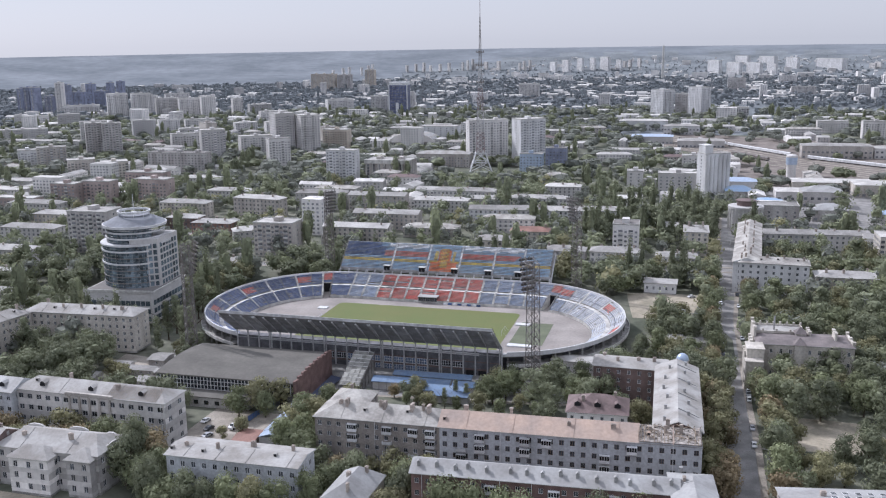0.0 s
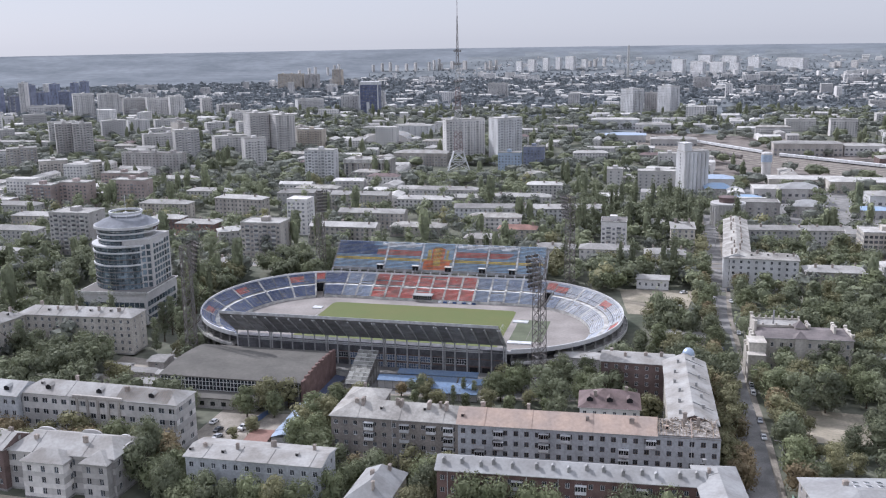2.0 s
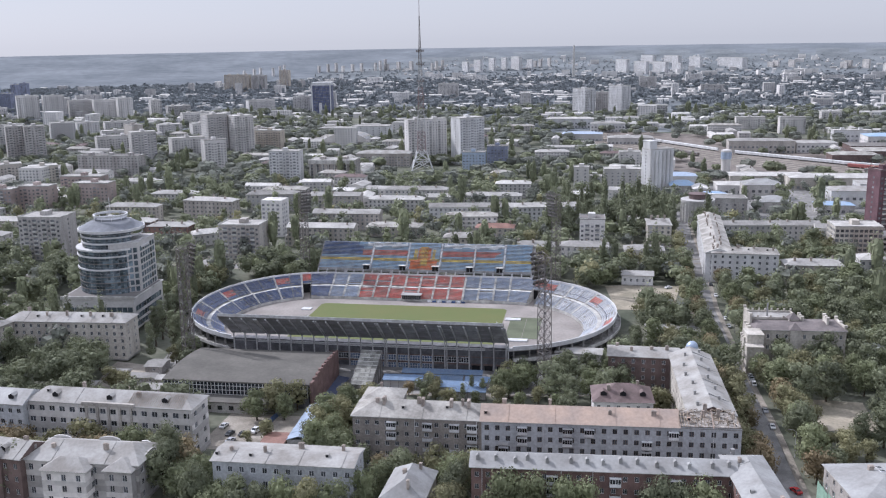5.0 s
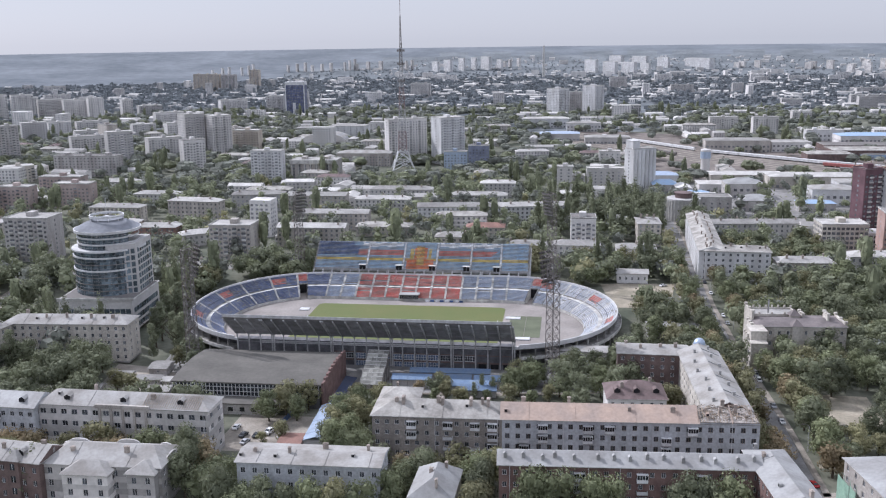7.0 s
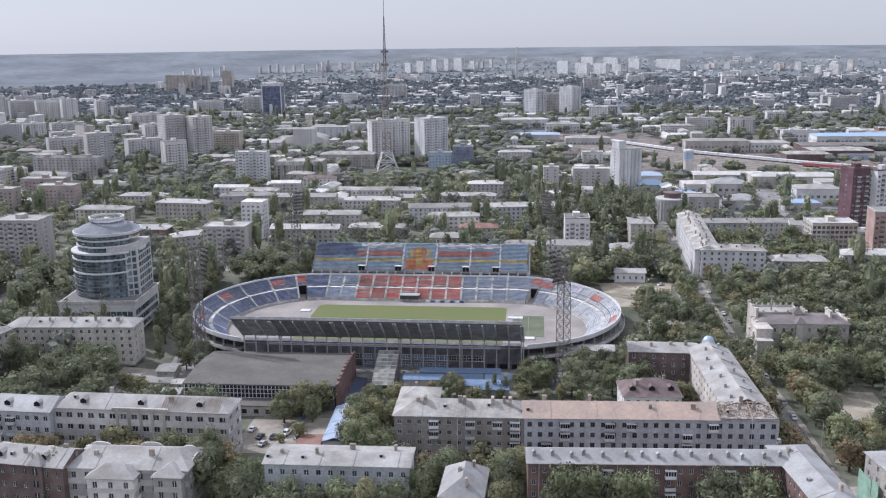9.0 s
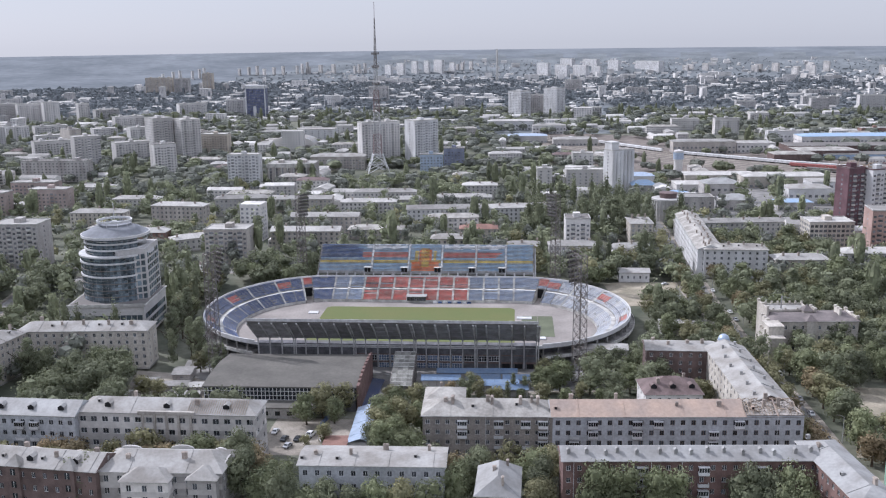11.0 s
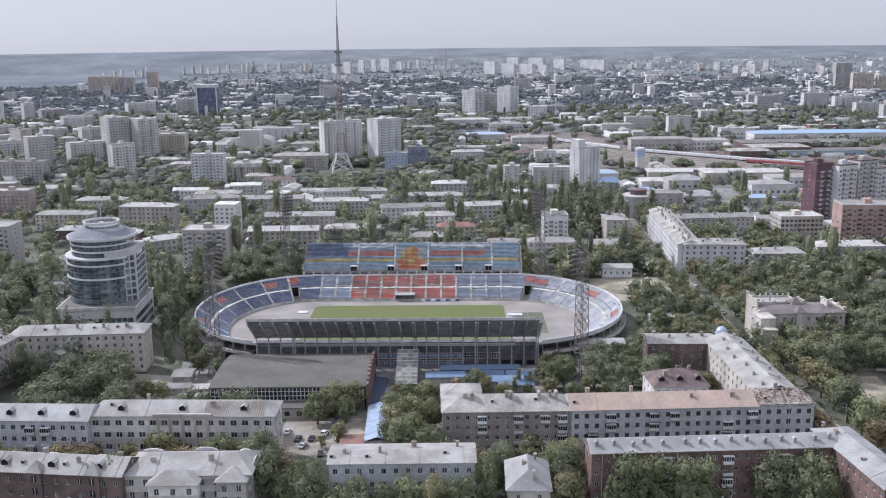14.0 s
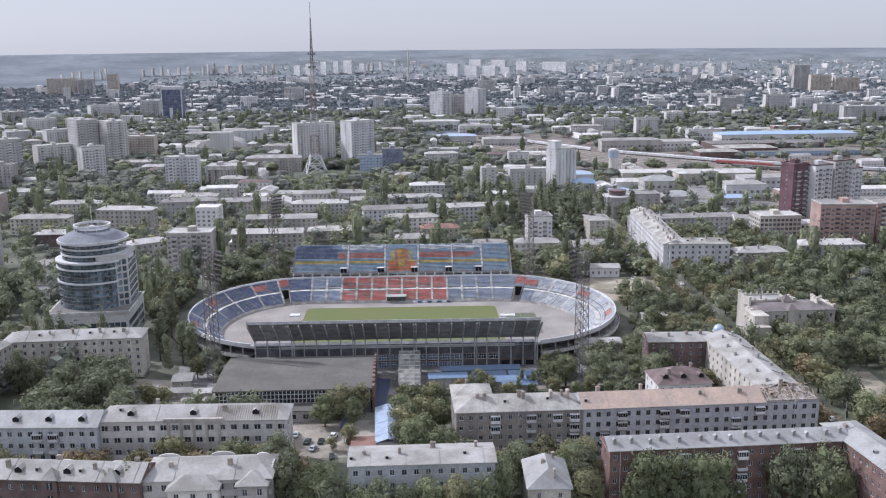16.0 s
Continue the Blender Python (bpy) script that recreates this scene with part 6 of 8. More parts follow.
for bx, by, bw, bh in ((-302, 1152, 33, 38), (-364, 1259, 50, 24), (-258, 1194, 46, 26), (-329, 1673, 55, 24), (-431, 1562, 56, 20), (-339, 1495, 40, 19), (-488, 1452, 40, 28), (-473, 1529, 38, 22), (-520, 1330, 40, 36), (-395, 1390, 44, 20), (-280, 1440, 36, 24)):
    block("tower_block", "light grey apartment block with balconies", bx, by, bw * 0.88, 19, bh, "wall_pale", ang=24, balconies=3, group=APT)
for bx, by, bw, bh in ((-940, 2012, 13, 55), (-918, 1995, 14, 58), (-900, 1988, 16, 58), (-867, 1987, 21, 40), (-836, 1995, 16, 62), (-863, 2124, 27, 41), (-865, 2204, 18, 56), (-823, 2156, 27, 41), (-850, 2288, 13, 55), (-919, 2550, 18, 49)):
    block("tower_block", "dark bluish high-rise tower far away", bx, by, bw, 16, bh, "wall_slate", balconies=3, group=APT)
block("tower_block", "slender red and white high-rise under construction", -832, 1955, 14, 14, 68, "wall_pale", balconies=2, group=APT)
for bx, by, bw, bh in ((-663, 1824, 43, 51), (-620, 1836, 42, 50), (-795, 1696, 26, 21), (-747, 1660, 38, 21), (-681, 1633, 41, 26), (-790, 1960, 81, 21), (-661, 1414, 77, 19)):
    block("tower_block", "pale panel-built slab of flats", bx, by, bw * 0.9, 20, bh, "wall_pale", ang=24, balconies=3, group=APT)
for bx, by, bw, bh, bm in ((-460, 1178, 24, 46, "wall_grey"), (-435, 1172, 27, 46, "wall_grey"), (-479, 1093, 38, 25, "wall_sand"), (-417, 1025, 34, 18, "wall_sand"), (-525, 1129, 25, 18, "wall_white"), (-375, 1012, 33, 17, "wall_cream")):
    block("tower_block", "grey and beige flats with balcony stacks", bx, by, bw * 0.85, 20, bh, bm, ang=24, balconies=3, group=APT)
for bx, by, bw, bh in ((-341, 800, 24, 22), (-314, 806, 27, 23), (-374, 775, 40, 14)):
    block("tower_block", "brownish brick block with balconies", bx, by, bw, 14, bh, "wall_brown", balconies=3, group=APT)
for bx, by, bw, bh in ((-595, 1330, 129, 9), (-443, 922, 40, 9), (-406, 880, 36, 8)):
    block("shop_hall", "long low hall with a white flat roof", bx, by, bw, 24, bh, "wall_pale", "roof_white", top=False, category="hall")
for bx, by, bw, bh, bm in ((1026, 1611, 49, 35, "wall_pale"), (1589, 2295, 45, 70, "wall_grey"), (1550, 2161, 56, 48, "wall_orange"), (1612, 2134, 66, 41, "wall_orange"), (1021, 1361, 74, 28, "wall_pale"), (1037, 1800, 75, 22, "wall_pale"), (1130, 1650, 60, 24, "wall_pale"), (774, 1230, 43, 12, "wall_brick")):
    block("tower_block", "large pale block of flats beyond the railway", bx, by, bw, 16, bh, bm, balconies=3, group=APT)
block("factory_block", "long grey-brown slab with rows of windows", -315, 1044, 70, 18, 22, "wall_grey", "roof_tar", spacing=4, category="office building")
block("shop_hall", "low hall with a white flat roof", -339, 1245, 43, 30, 8, "wall_pale", "roof_white", top=False, category="hall")
block("tower_block", "brownish brick block with a flat roof", -300, 890, 40, 16, 20, "wall_brown", balconies=4, group=APT)
block("tower_block", "brownish brick block with a flat roof", -274, 830, 32, 15, 21, "wall_brown", balconies=4, group=APT)
block("tower_block", "grey nine-storey block with stacked balconies", -245, 611, 29, 20, 28, "wall_grey", balconies=2, spacing=3.0, group=APT)
block("tower_block", "ornate grey block with bay windows, half wrapped in scaffolding", -116, 592, 27, 18, 22, "wall_sand", "roof_city", balconies=2, spacing=3.0, group=APT)
block("tower_block", "grey six-storey block of flats", 110, 580, 16, 16, 21, "wall_pale", "roof_tar", balconies=2, spacing=3.0, group=APT)

def far_house(x, y, w, h, label="old house with a pale sheet-metal roof", wall="wall_pale", roof="roof_city", d=13, ang=-13, storeys=None, chim=3, kind="hip"):
    t = radians(ang)
    FL = (x - math.cos(t) * w / 2, y - math.sin(t) * w / 2)
    FR = (x + math.cos(t) * w / 2, y + math.sin(t) * w / 2)
    g = gz(x, y)
    return house("town_house", label, FL, FR, d, g + h - 2.2, storeys or max(1, int((h - 3) / 3)), wall, roof, kind, 2.4, 3.3, (1.4, 1.6), near=False, chimneys=chim, base=g, hip=d * 0.45, group="town houses")
far_house(-220, 744, 42, 15, wall="wall_cream")
far_house(-203, 824, 40, 13)
far_house(-161, 749, 43, 17, wall="wall_sand", ang=-20)
far_house(-253, 915, 37, 13)
far_house(-112, 775, 43, 17, ang=-5)
far_house(-64, 764, 49, 16, "long brown four-storey house", "wall_sand", kind="gable")
far_house(-66, 620, 46, 16, "long five-storey house behind the stand", "wall_sand", "roof_city", kind="gable")
far_house(-50, 680, 50, 15, "long four-storey house among trees", "wall_sand", kind="gable")
far_house(8, 799, 54, 14)
far_house(-11, 753, 45, 13)
far_house(42, 686, 60, 16, "long pale four-storey house", "wall_white", "roof_city", kind="gable", ang=-8)
far_house(97, 678, 52, 16, "long pale four-storey house", "wall_white", "roof_city", kind="gable", ang=-4)
far_house(95, 812, 31, 15)
far_house(70, 765, 48, 12)
far_house(154, 650, 16, 9)
far_house(155, 582, 15, 18, d=24, wall="wall_cream")
far_house(52, 620, 26, 12, "low house with a red roof", "wall_cream", "roof_red")
far_house(26, 596, 22, 11, "house with a round pale roof", "wall_cream", "roof_white")
far_house(100, 560, 30, 10, ang=-14)
far_house(70, 570, 26, 9, ang=-14)
far_house(135, 548, 24, 9, ang=-14)
far_house(-140, 640, 26, 11, ang=20)
far_house(-175, 660, 30, 13, wall="wall_brick")
far_house(-205, 690, 26, 12, wall="wall_darkbrick")
far_house(-130, 545, 16, 9, "small house with a flat pale roof", roof="roof_white")
far_house(-260, 500, 24, 15)
far_house(-245, 460, 26, 14)
far_house(-285, 570, 40, 14)
far_house(-300, 690, 40, 16, wall="wall_cream")
far_house(-300, 640, 44, 15)
far_house(-350, 760, 48, 14)
far_house(205, 470, 30, 15, wall="wall_cream")
far_house(251, 468, 40, 17, "five-storey house with balconies beyond the park", "wall_pale")
far_house(330, 480, 50, 18, wall="wall_cream", roof="roof_pink")
far_house(300, 440, 34, 12, wall="wall_cream")

# ---- mill, station and works on the far right ----
def mill():
    ob = block("grain_silo", "tall white windowless silo with a narrow top storey", 228, 818, 24, 14, 40, "wall_white", "roof_white", ang=16, spacing=60, top=False, category="silo")
    s = Shape()
    s.box(0.5, 2, 40, 8, 13, 47)
    s.box(0.1, 1.6, 47, 8.4, 13.4, 47.7)
    part("headhouse", s, M["wall_white"], ob)
    for i in range(6):
        s = Shape()
        s.lathe([(2.0, 0.5), (2.0, 39)], 14, cx=2.1 + i * 4, cy=0.2)
        part("bin", s, M["wall_white"], ob)
mill()
for bx, by, bw, bh, bm in ((163, 840, 14, 22, "wall_pale"), (177, 842, 11, 13, "wall_pale"), (202, 836, 37, 20, "wall_pale"), (255, 1004, 23, 17, "wall_pale")):
    block("mill_building", "pale mill building with small windows", bx, by, bw, 14, bh, bm, "roof_city", spacing=5, category="factory")
for bx, by, bw, bh in ((381, 1756, 43, 48), (445, 1738, 38, 53)):
    block("tower_block", "tall white tower block with a rounded top", bx, by, bw * 0.62, 34, bh, "wall_white", ang=29, balconies=3, group=APT)
block("tower_block", "grey tower between two white ones", 424, 1790, 26, 16, 39, "wall_grey", balconies=3, group=APT)
block("tower_block", "unfinished concrete frame of a block", 495, 1676, 39, 18, 20, "concrete_pale", spacing=4, win=(3.2, 2.2), top=False)
def round_hall():
    ob = thing("round_hall", pose(214, 676, gz(214, 666)), "round pale hall with tall ribs and a dark crown", "hall")
    s = Shape()
    s.lathe([(12, 0), (12, 15.5), (12.6, 15.5), (12.6, 17), (11.5, 17.2), (0, 17.4)], 36)
    part("drum", s, M["wall_pale"], ob)
    for i in range(28):
        t = math.tau * i / 28
        s = Shape()
        s.box(-0.35, -0.35, 0.5, 0.35, 0.35, 15.5)
        part("rib", s, M["concrete_pale"], ob, at=pose(12.2 * math.cos(t), 12.2 * math.sin(t), 0, 0, 0, math.degrees(t)))
    s = Shape()
    s.lathe([(6.5, 17), (6.5, 20.5), (7.2, 20.6), (7.2, 21.2), (0, 21.6)], 24)
    part("crown", s, M["roof_brown"], ob)
round_hall()
block("office_house", "plain grey hall with a flat roof", 240, 684, 30, 18, 15, "wall_grey", "roof_city", spacing=6, top=False, category="hall")
def red_tower(x, y, w, h, wall):
    ob = block("tower_block", "unfinished dark red high-rise with pale corner strips", x, y, w, 12, h, wall, "roof_tar", 8, storey=3.2, spacing=3.2, balconies=2, group="new high-rises", trim="wall_maroon")
    s = Shape()
    rng = random.Random(int(x))
    for i in range(10):
        s.bar((w * rng.random(), 3 + 14 * rng.random(), h), (w * rng.random(), 3 + 14 * rng.random(), h + rng.uniform(2, 5)), 0.3)
    part("scaffold", s, M["timber"], ob, kind="stuff")
red_tower(295, 560, 13, 51, "wall_maroon")
red_tower(311, 556, 16, 50, "wall_white")
red_tower(330, 560, 16, 52, "wall_pale")
red_tower(352, 575, 16, 44, "wall_white")
block("tower_block", "brick-red ten-storey block with balcony stacks and scaffolds", 287, 500, 34, 20, 32, "wall_brickpale", "roof_city", spacing=3.0, balconies=2, ang=-20, group="new high-rises")
block("tower_block", "brick-red block with rows of dark windows", 338, 497, 54, 18, 31, "wall_brickpale", "roof_city", spacing=3.0, balconies=2, group="new high-rises")
def stepped_house():
    ob = block("office_house", "pale modern house with stepped terraces", 267, 540, 28, 20, 19, "wall_cream", "roof_city", spacing=2.8, win=(2.0, 1.7), category="office building")
    s = Shape()
    s.box(28, 0, 0, 43, 16, 13.4)
    s.box(27.7, -0.3, 13.4, 43.3, 16.3, 14)
    part("terrace_wing", s, M["wall_pale"], ob)
    s = Shape()
    for k in range(4):
        for i in range(5):
            s.box(28.6 + i * 2.9, -0.08, 1.5 + k * 3.1, 30.5 + i * 2.9, 0.02, 3.2 + k * 3.1)
    part("glazing", s, M["glass_dark"], ob, kind="stuff")
stepped_house()
WORKS = "works halls"
def hall(x, y, w, h, d, wall, roof, label, pitched=2.5, ang=-13):
    return block("works_hall", label, x, y, w, d, h, wall, roof, ang, spacing=5, win=(2.6, 2.2), storey=5.5, pitched=pitched, category="hall", group=WORKS)
hall(392, 812, 80, 11, 30, "wall_cream", "roof_city", "long yellowish works hall with tall windows")
hall(358, 715, 36, 14, 24, "wall_white", "roof_white", "white works hall with a flat roof")
hall(304, 766, 32, 13, 22, "wall_grey", "roof_metal", "grey shed with a pitched metal roof", 4)
hall(252, 742, 24, 8, 20, "wall_grey", "roof_blue", "shed with a bright blue roof", 3)
hall(330, 690, 28, 7, 16, "wall_grey", "roof_blue", "low shed with a blue roof", 2)
hall(245, 800, 22, 9, 20, "wall_grey", "roof_blue", "shed with a blue arched roof", 4)
hall(300, 800, 44, 8, 26, "wall_pale", "roof_city", "grey works shed with a broad low roof", 2)
hall(345, 850, 70, 9, 28, "wall_cream", "roof_city", "long cream works hall with tall windows", 2)
hall(420, 760, 60, 12, 24, "wall_white", "roof_white", "white works hall with a flat roof", 1)
hall(285, 700, 26, 9, 20, "wall_grey", "roof_metal", "grey shed with a pitched metal roof", 4)
hall(392, 680, 40, 11, 20, "wall_brickpale", "roof_city", "brick works house with a low roof", 2)
hall(262, 855, 30, 10, 18, "wall_white", "roof_blue_pale", "mill store with a pale blue roof", 3)
hall(446, 1100, 78, 15, 24, "wall_sand", "roof_city", "long brick depot with rows of windows")
hall(512, 1092, 48, 12, 24, "wall_pale", "roof_city", "pale depot hall by the railway")
hall(504, 986, 50, 10, 26, "wall_darkbrick", "roof_slate", "brown depot hall by the railway")
hall(560, 1010, 70, 10, 40, "wall_darkbrick", "roof_slate", "brown depot hall with broad roof")
hall(690, 1110, 190, 14, 36, "wall_pale", "roof_blue", "very long depot with a bright blue roof", 3)
hall(620, 1060, 150, 9, 40, "wall_darkbrick", "roof_tar", "broad depot with a dark roof", 2)
hall(640, 985, 180, 6, 30, "roof_blue", "roof_tar", "low blue-walled depot by the railway", 2)
hall(293, 1483, 75, 15, 20, "wall_white", "roof_city", "white station building by the railway")
hall(335, 1406, 52, 13, 18, "wall_white", "roof_city", "white station wing by the railway")
hall(267, 1284, 56, 10, 30, "wall_pale", "roof_blue_pale", "shed with a pale blue roof")
hall(320, 1230, 60, 9, 26, "wall_pale", "roof_city", "pale goods shed by the railway")
hall(612, 1197, 48, 15, 16, "wall_white", "roof_city", "pale office house of the works", 0)
for bx, by, bw, bh in ((556, 1399, 43, 18), (584, 1315, 36, 24), (727, 1482, 31, 17), (974, 1701, 35, 25), (891, 1840, 41, 14), (750, 2570, 47, 35), (845, 2333, 57, 22), (1269, 2146, 108, 16), (1180, 1560, 60, 20), (1060, 1500, 50, 22)):
    block("town_block", "pale block among trees far away", bx, by, bw, 16, bh, "wall_city", "roof_city", balconies=4, group=APT)

def water_tower():
    ob = thing("water_tower", pose(330, 918, gz(330, 918)), "cylindrical water tower with a blue tank", "water tower")
    s = Shape()
    s.lathe([(4.6, 0), (4.6, 17), (5.2, 17), (5.2, 26), (4.8, 27), (0, 28)], 20)
    part("shaft", s, M["wall_pale"], ob)
    s = Shape()
    s.lathe([(5.3, 18), (5.3, 25)], 20)
    part("tank", s, M["roof_blue_pale"], ob)
water_tower()

RAIL = [Vector((285, 1420)), Vector((345, 1230)), Vector((395, 1080)), Vector((470, 960)), Vector((560, 850)), Vector((660, 760))]
def rail_point(f, off):
    """The place a share f along the railway, off metres to its far side, and its direction."""
    k = min(len(RAIL) - 2, int(f * (len(RAIL) - 1)))
    a, b = RAIL[k], RAIL[k + 1]
    t = (b - a).normalized()
    p = a.lerp(b, f * (len(RAIL) - 1) - k)
    return p + Vector((-t.y, t.x)) * off, t

def railway():
    s = Shape()
    for sg in range(-9, 6):
        for i in range(60):
            (u, t), (v, _) = rail_point(i / 60, sg * 6.5), rail_point((i + 1) / 60 - 1e-6, sg * 6.5)
            n = Vector((-t.y, t.x)) * (3.2 if sg % 2 else 2.6)
            s.face([(*(u - n), gz(*u) + 0.3), (*(v - n), gz(*v) + 0.3), (*(v + n), gz(*v) + 0.3), (*(u + n), gz(*u) + 0.3)], sg % 2)
    tagged(new("railway", s.mesh("railway", [M["pavement"], M["ballast"]])), "bundle of rusty railway tracks on pale ballast", "railway", kind="structure")
    rng = random.Random(2)
    body = Shape()
    body.box(-6.8, -1.5, 1.0, 6.8, 1.5, 3.8)
    body.face([(-6.8, -1.5, 3.8), (6.8, -1.5, 3.8), (6.8, 0, 4.4), (-6.8, 0, 4.4)])
    body.face([(-6.8, 1.5, 3.8), (6.8, 1.5, 3.8), (6.8, 0, 4.4), (-6.8, 0, 4.4)])
    paints = {c: body.mesh("body", M[c]) for c in ("white_paint", "red_paint", "steel_grey")}
    w = Shape()
    w.box(-5.6, -1.2, 0, 5.6, 1.2, 0.98)
    bogie = w.mesh("bogie", M["dark"])
    for k, (f0, f1, off, c) in enumerate(((0.12, 0.34, 22, "white_paint"), (0.4, 0.97, 25, "white_paint"), (0.62, 0.7, 9, "red_paint"), (0.1, 0.2, 3, "steel_grey"), (0.66, 0.78, -17, "steel_grey"), (0.3, 0.38, -30, "steel_grey"))):
        f = f0
        while f < f1:
            p, t = rail_point(f, off)
            m = pose(p.x, p.y, gz(p.x, p.y) + 0.35, 0, 0, math.degrees(math.atan2(t.y, t.x)))
            ob = thing("railway_wagon", m, {"white_paint": "pale", "red_paint": "red", "steel_grey": "dark grey"}[c] + " railway wagon standing on the tracks", "wagon", "railway wagons")
            part("body", paints[c], None, ob)
            part("bogie", bogie, None, ob)
            f += 15.0 / 830
    for a, b in zip(RAIL, RAIL[1:]):
        t = b - a
        FOOT.append((pose(a.x, a.y, 0, 0, 0, math.degrees(math.atan2(t.y, t.x))).inverted(), -10, -75, t.length + 10, 34, a.x, a.y, t.length + 80))
railway()

# ---- television tower and far chimney ----
def tv_tower():
    x, y = 28, 1034
    ob = thing("television_tower", pose(x, y, gz(x, y)), "tall red and white steel lattice television tower", "tower")
    s = Shape()
    lattice(s, [(0, 12, 0, 0), (10, 8.4, 0, 0), (20, 5.2, 0, 0)], 0.95)
    part("base", s, M["white_paint"], ob)
    zs = [18 + i * 6.0 for i in range(17)]
    for k in range(4):
        s = Shape()
        seg = zs[k * 4:k * 4 + 5]
        lattice(s, [(z, 4.6 - 3.0 * (z - 18) / 96, 0, 0) for z in seg], 0.42)
        # both section colours are pale, with haze painted into them
        part("section", s, M[("steel_red_hazed", "post_grey", "steel_red_hazed", "post_grey")[k]], ob)
    for z in (78, 96, 114, 128):
        s = Shape()
        s.lathe([(0.5, z), (4.0, z), (4.0, z + 0.5), (0.5, z + 0.5)], 12)
        for i in range(12):
            t = math.tau * i / 12
            s.bar((3.9 * math.cos(t), 3.9 * math.sin(t), z), (3.9 * math.cos(t), 3.9 * math.sin(t), z + 2.4), 0.4)
        part("platform", s, M["steel_grey"], ob)
    s = Shape()
    lattice(s, [(114 + i * 4, 1.6 - 0.9 * i / 8, 0, 0) for i in range(9)], 0.35)
    part("section", s, M["steel_grey"], ob)
    s = Shape()
    lattice(s, [(146 + i * 4, 0.7 - 0.4 * i / 5, 0, 0) for i in range(6)], 0.3)
    part("aerial", s, M["steel_grey"], ob)
    s = Shape()
    s.bar((0, 0, 166), (0, 0, 183), 0.4)
    part("spike", s, M["steel_red_hazed"], ob)
tv_tower()
def far_chimney():
    ob = thing("factory_chimney", pose(717, 3360, gz(717, 3360)), "tall slender pale chimney far away", "chimney")
    s = Shape()
    s.lathe([(5.0, 0), (3.2, 118), (2.6, 118), (2.6, 116)], 16)
    part("stack", s, M["concrete_pale"], ob)
far_chimney()

# ---- the rest of the town ----
def on_avenue(x, y):
    return any(abs((x - ax) * (by - ay) - (y - ay) * (bx - ax)) / math.hypot(bx - ax, by - ay) < w / 2 + 12 and min(ay, by) < y < max(ay, by) for pts, w in ROADS for (ax, ay), (bx, by) in zip(pts, pts[1:]))

def free_for(x, y, w):
    return all(is_free(x + dx * w, y + dy * w) for dx in (-0.6, 0, 0.6) for dy in (-0.3, 0.6))

def town():
    """Houses along a loose street grid where no landmark stands."""
    rng = random.Random(77)
    made = 0
    for i in range(900):
        r = 560 + 900 * rng.random() ** 0.8
        a = radians(rng.uniform(-48, 62))
        x, y = r * math.sin(a) - 60, r * math.cos(a)
        if (x > 210 and y > 640 and rng.random() < 0.6) or (160 < x < 275 and 490 < y < 605) or (85 < x < 205 and 600 < y < 770):
            continue
        w = rng.uniform(18, 48)
        if not free_for(x, y, w * 0.75):
            continue
        left = x < -150
        h = rng.uniform(9, 16) if not left or rng.random() < 0.6 else rng.uniform(18, 34)
        ang = -13 + rng.choice((0, 0, 0, 90)) + rng.uniform(-6, 6)
        if h > 17:
            block("tower_block", "light apartment block among trees", x, y, w * 0.8, 15, h, rng.choice(("wall_city", "wall_pale", "wall_sand")), "roof_tar", ang + rng.choice((0, 38)), balconies=3, group=APT)
        else:
            far_house(x, y, w, h, rng.choice(("old house with a pale sheet-metal roof", "town house with a grey roof")), rng.choice(("wall_city", "wall_pale", "wall_cream", "wall_sand", "wall_grey")), rng.choice(("roof_city", "roof_city", "roof_slate", "roof_slate", "roof_city", "roof_brown")), rng.uniform(10, 15), ang, chim=rng.randint(1, 4))
        made += 1
        if made > 80:
            break
footprint(pose(2, 955, 0), 0, 0, 60, 100)
town()

def far_slab(x, y, w, h, wall="wall_white"):
    """A slab near the horizon, drawn in along the line of sight to where the land begins to rise."""
    k = 1.0
    while 135.5 - 138.5 * k < gz(x * k, y * k) and k > 0.5:
        k -= 0.004
    block("tower_block", "white slab of flats near the horizon", x * k, y * k, w * k * 1.4, max(9, w * 0.22) * k, h * k, wall, "roof_city", -76, storey=3.0 * k, spacing=6 * k, win=(2.4 * k, 1.4 * k), top=False, group=APT)
for fx, fy, fw, fh in ((1063, 4006, 67, 52), (1110, 3882, 70, 46), (1180, 3846, 70, 45), (1696, 5768, 99, 40), (1740, 5431, 110, 39), (1270, 3898, 48, 38), (1594, 4602, 67, 49), (1700, 4415, 140, 45), (582, 4622, 48, 57), (700, 4624, 70, 61), (435, 4450, 52, 44), (490, 4421, 60, 52), (640, 4600, 40, 58), (760, 4560, 40, 50)):
    far_slab(fx, fy, fw, fh)
for fx, fy, fw, fh in ((136, 4900, 150, 40), (-100, 4752, 110, 37), (-220, 4700, 100, 40), (40, 4800, 60, 50), (1900, 4300, 120, 30), (2100, 4000, 120, 34), (2300, 3900, 100, 40), (-420, 4300, 60, 44), (-500, 4000, 80, 40), (900, 5000, 90, 40), (320, 4700, 60, 44), (2000, 3500, 90, 34), (2250, 3300, 70, 40)):
    for k3 in range(3):
        far_slab(fx + (k3 - 1) * fw * 0.42, fy + (k3 % 2) * 60, fw * 0.24, fh * (0.8 + 0.15 * k3), "wall_city")

TAKEN = set()       # five-metre squares that the joined houses cover
def wooded(x, y):
    """Where the town gives way to groves: a slow wave over the plan, from 0 to 1."""
    return 0.5 + 0.25 * math.sin(x * 0.021 + 1.3 * math.sin(y * 0.011)) + 0.25 * math.sin(y * 0.027 + 1.7 * math.sin(x * 0.009) + 2)

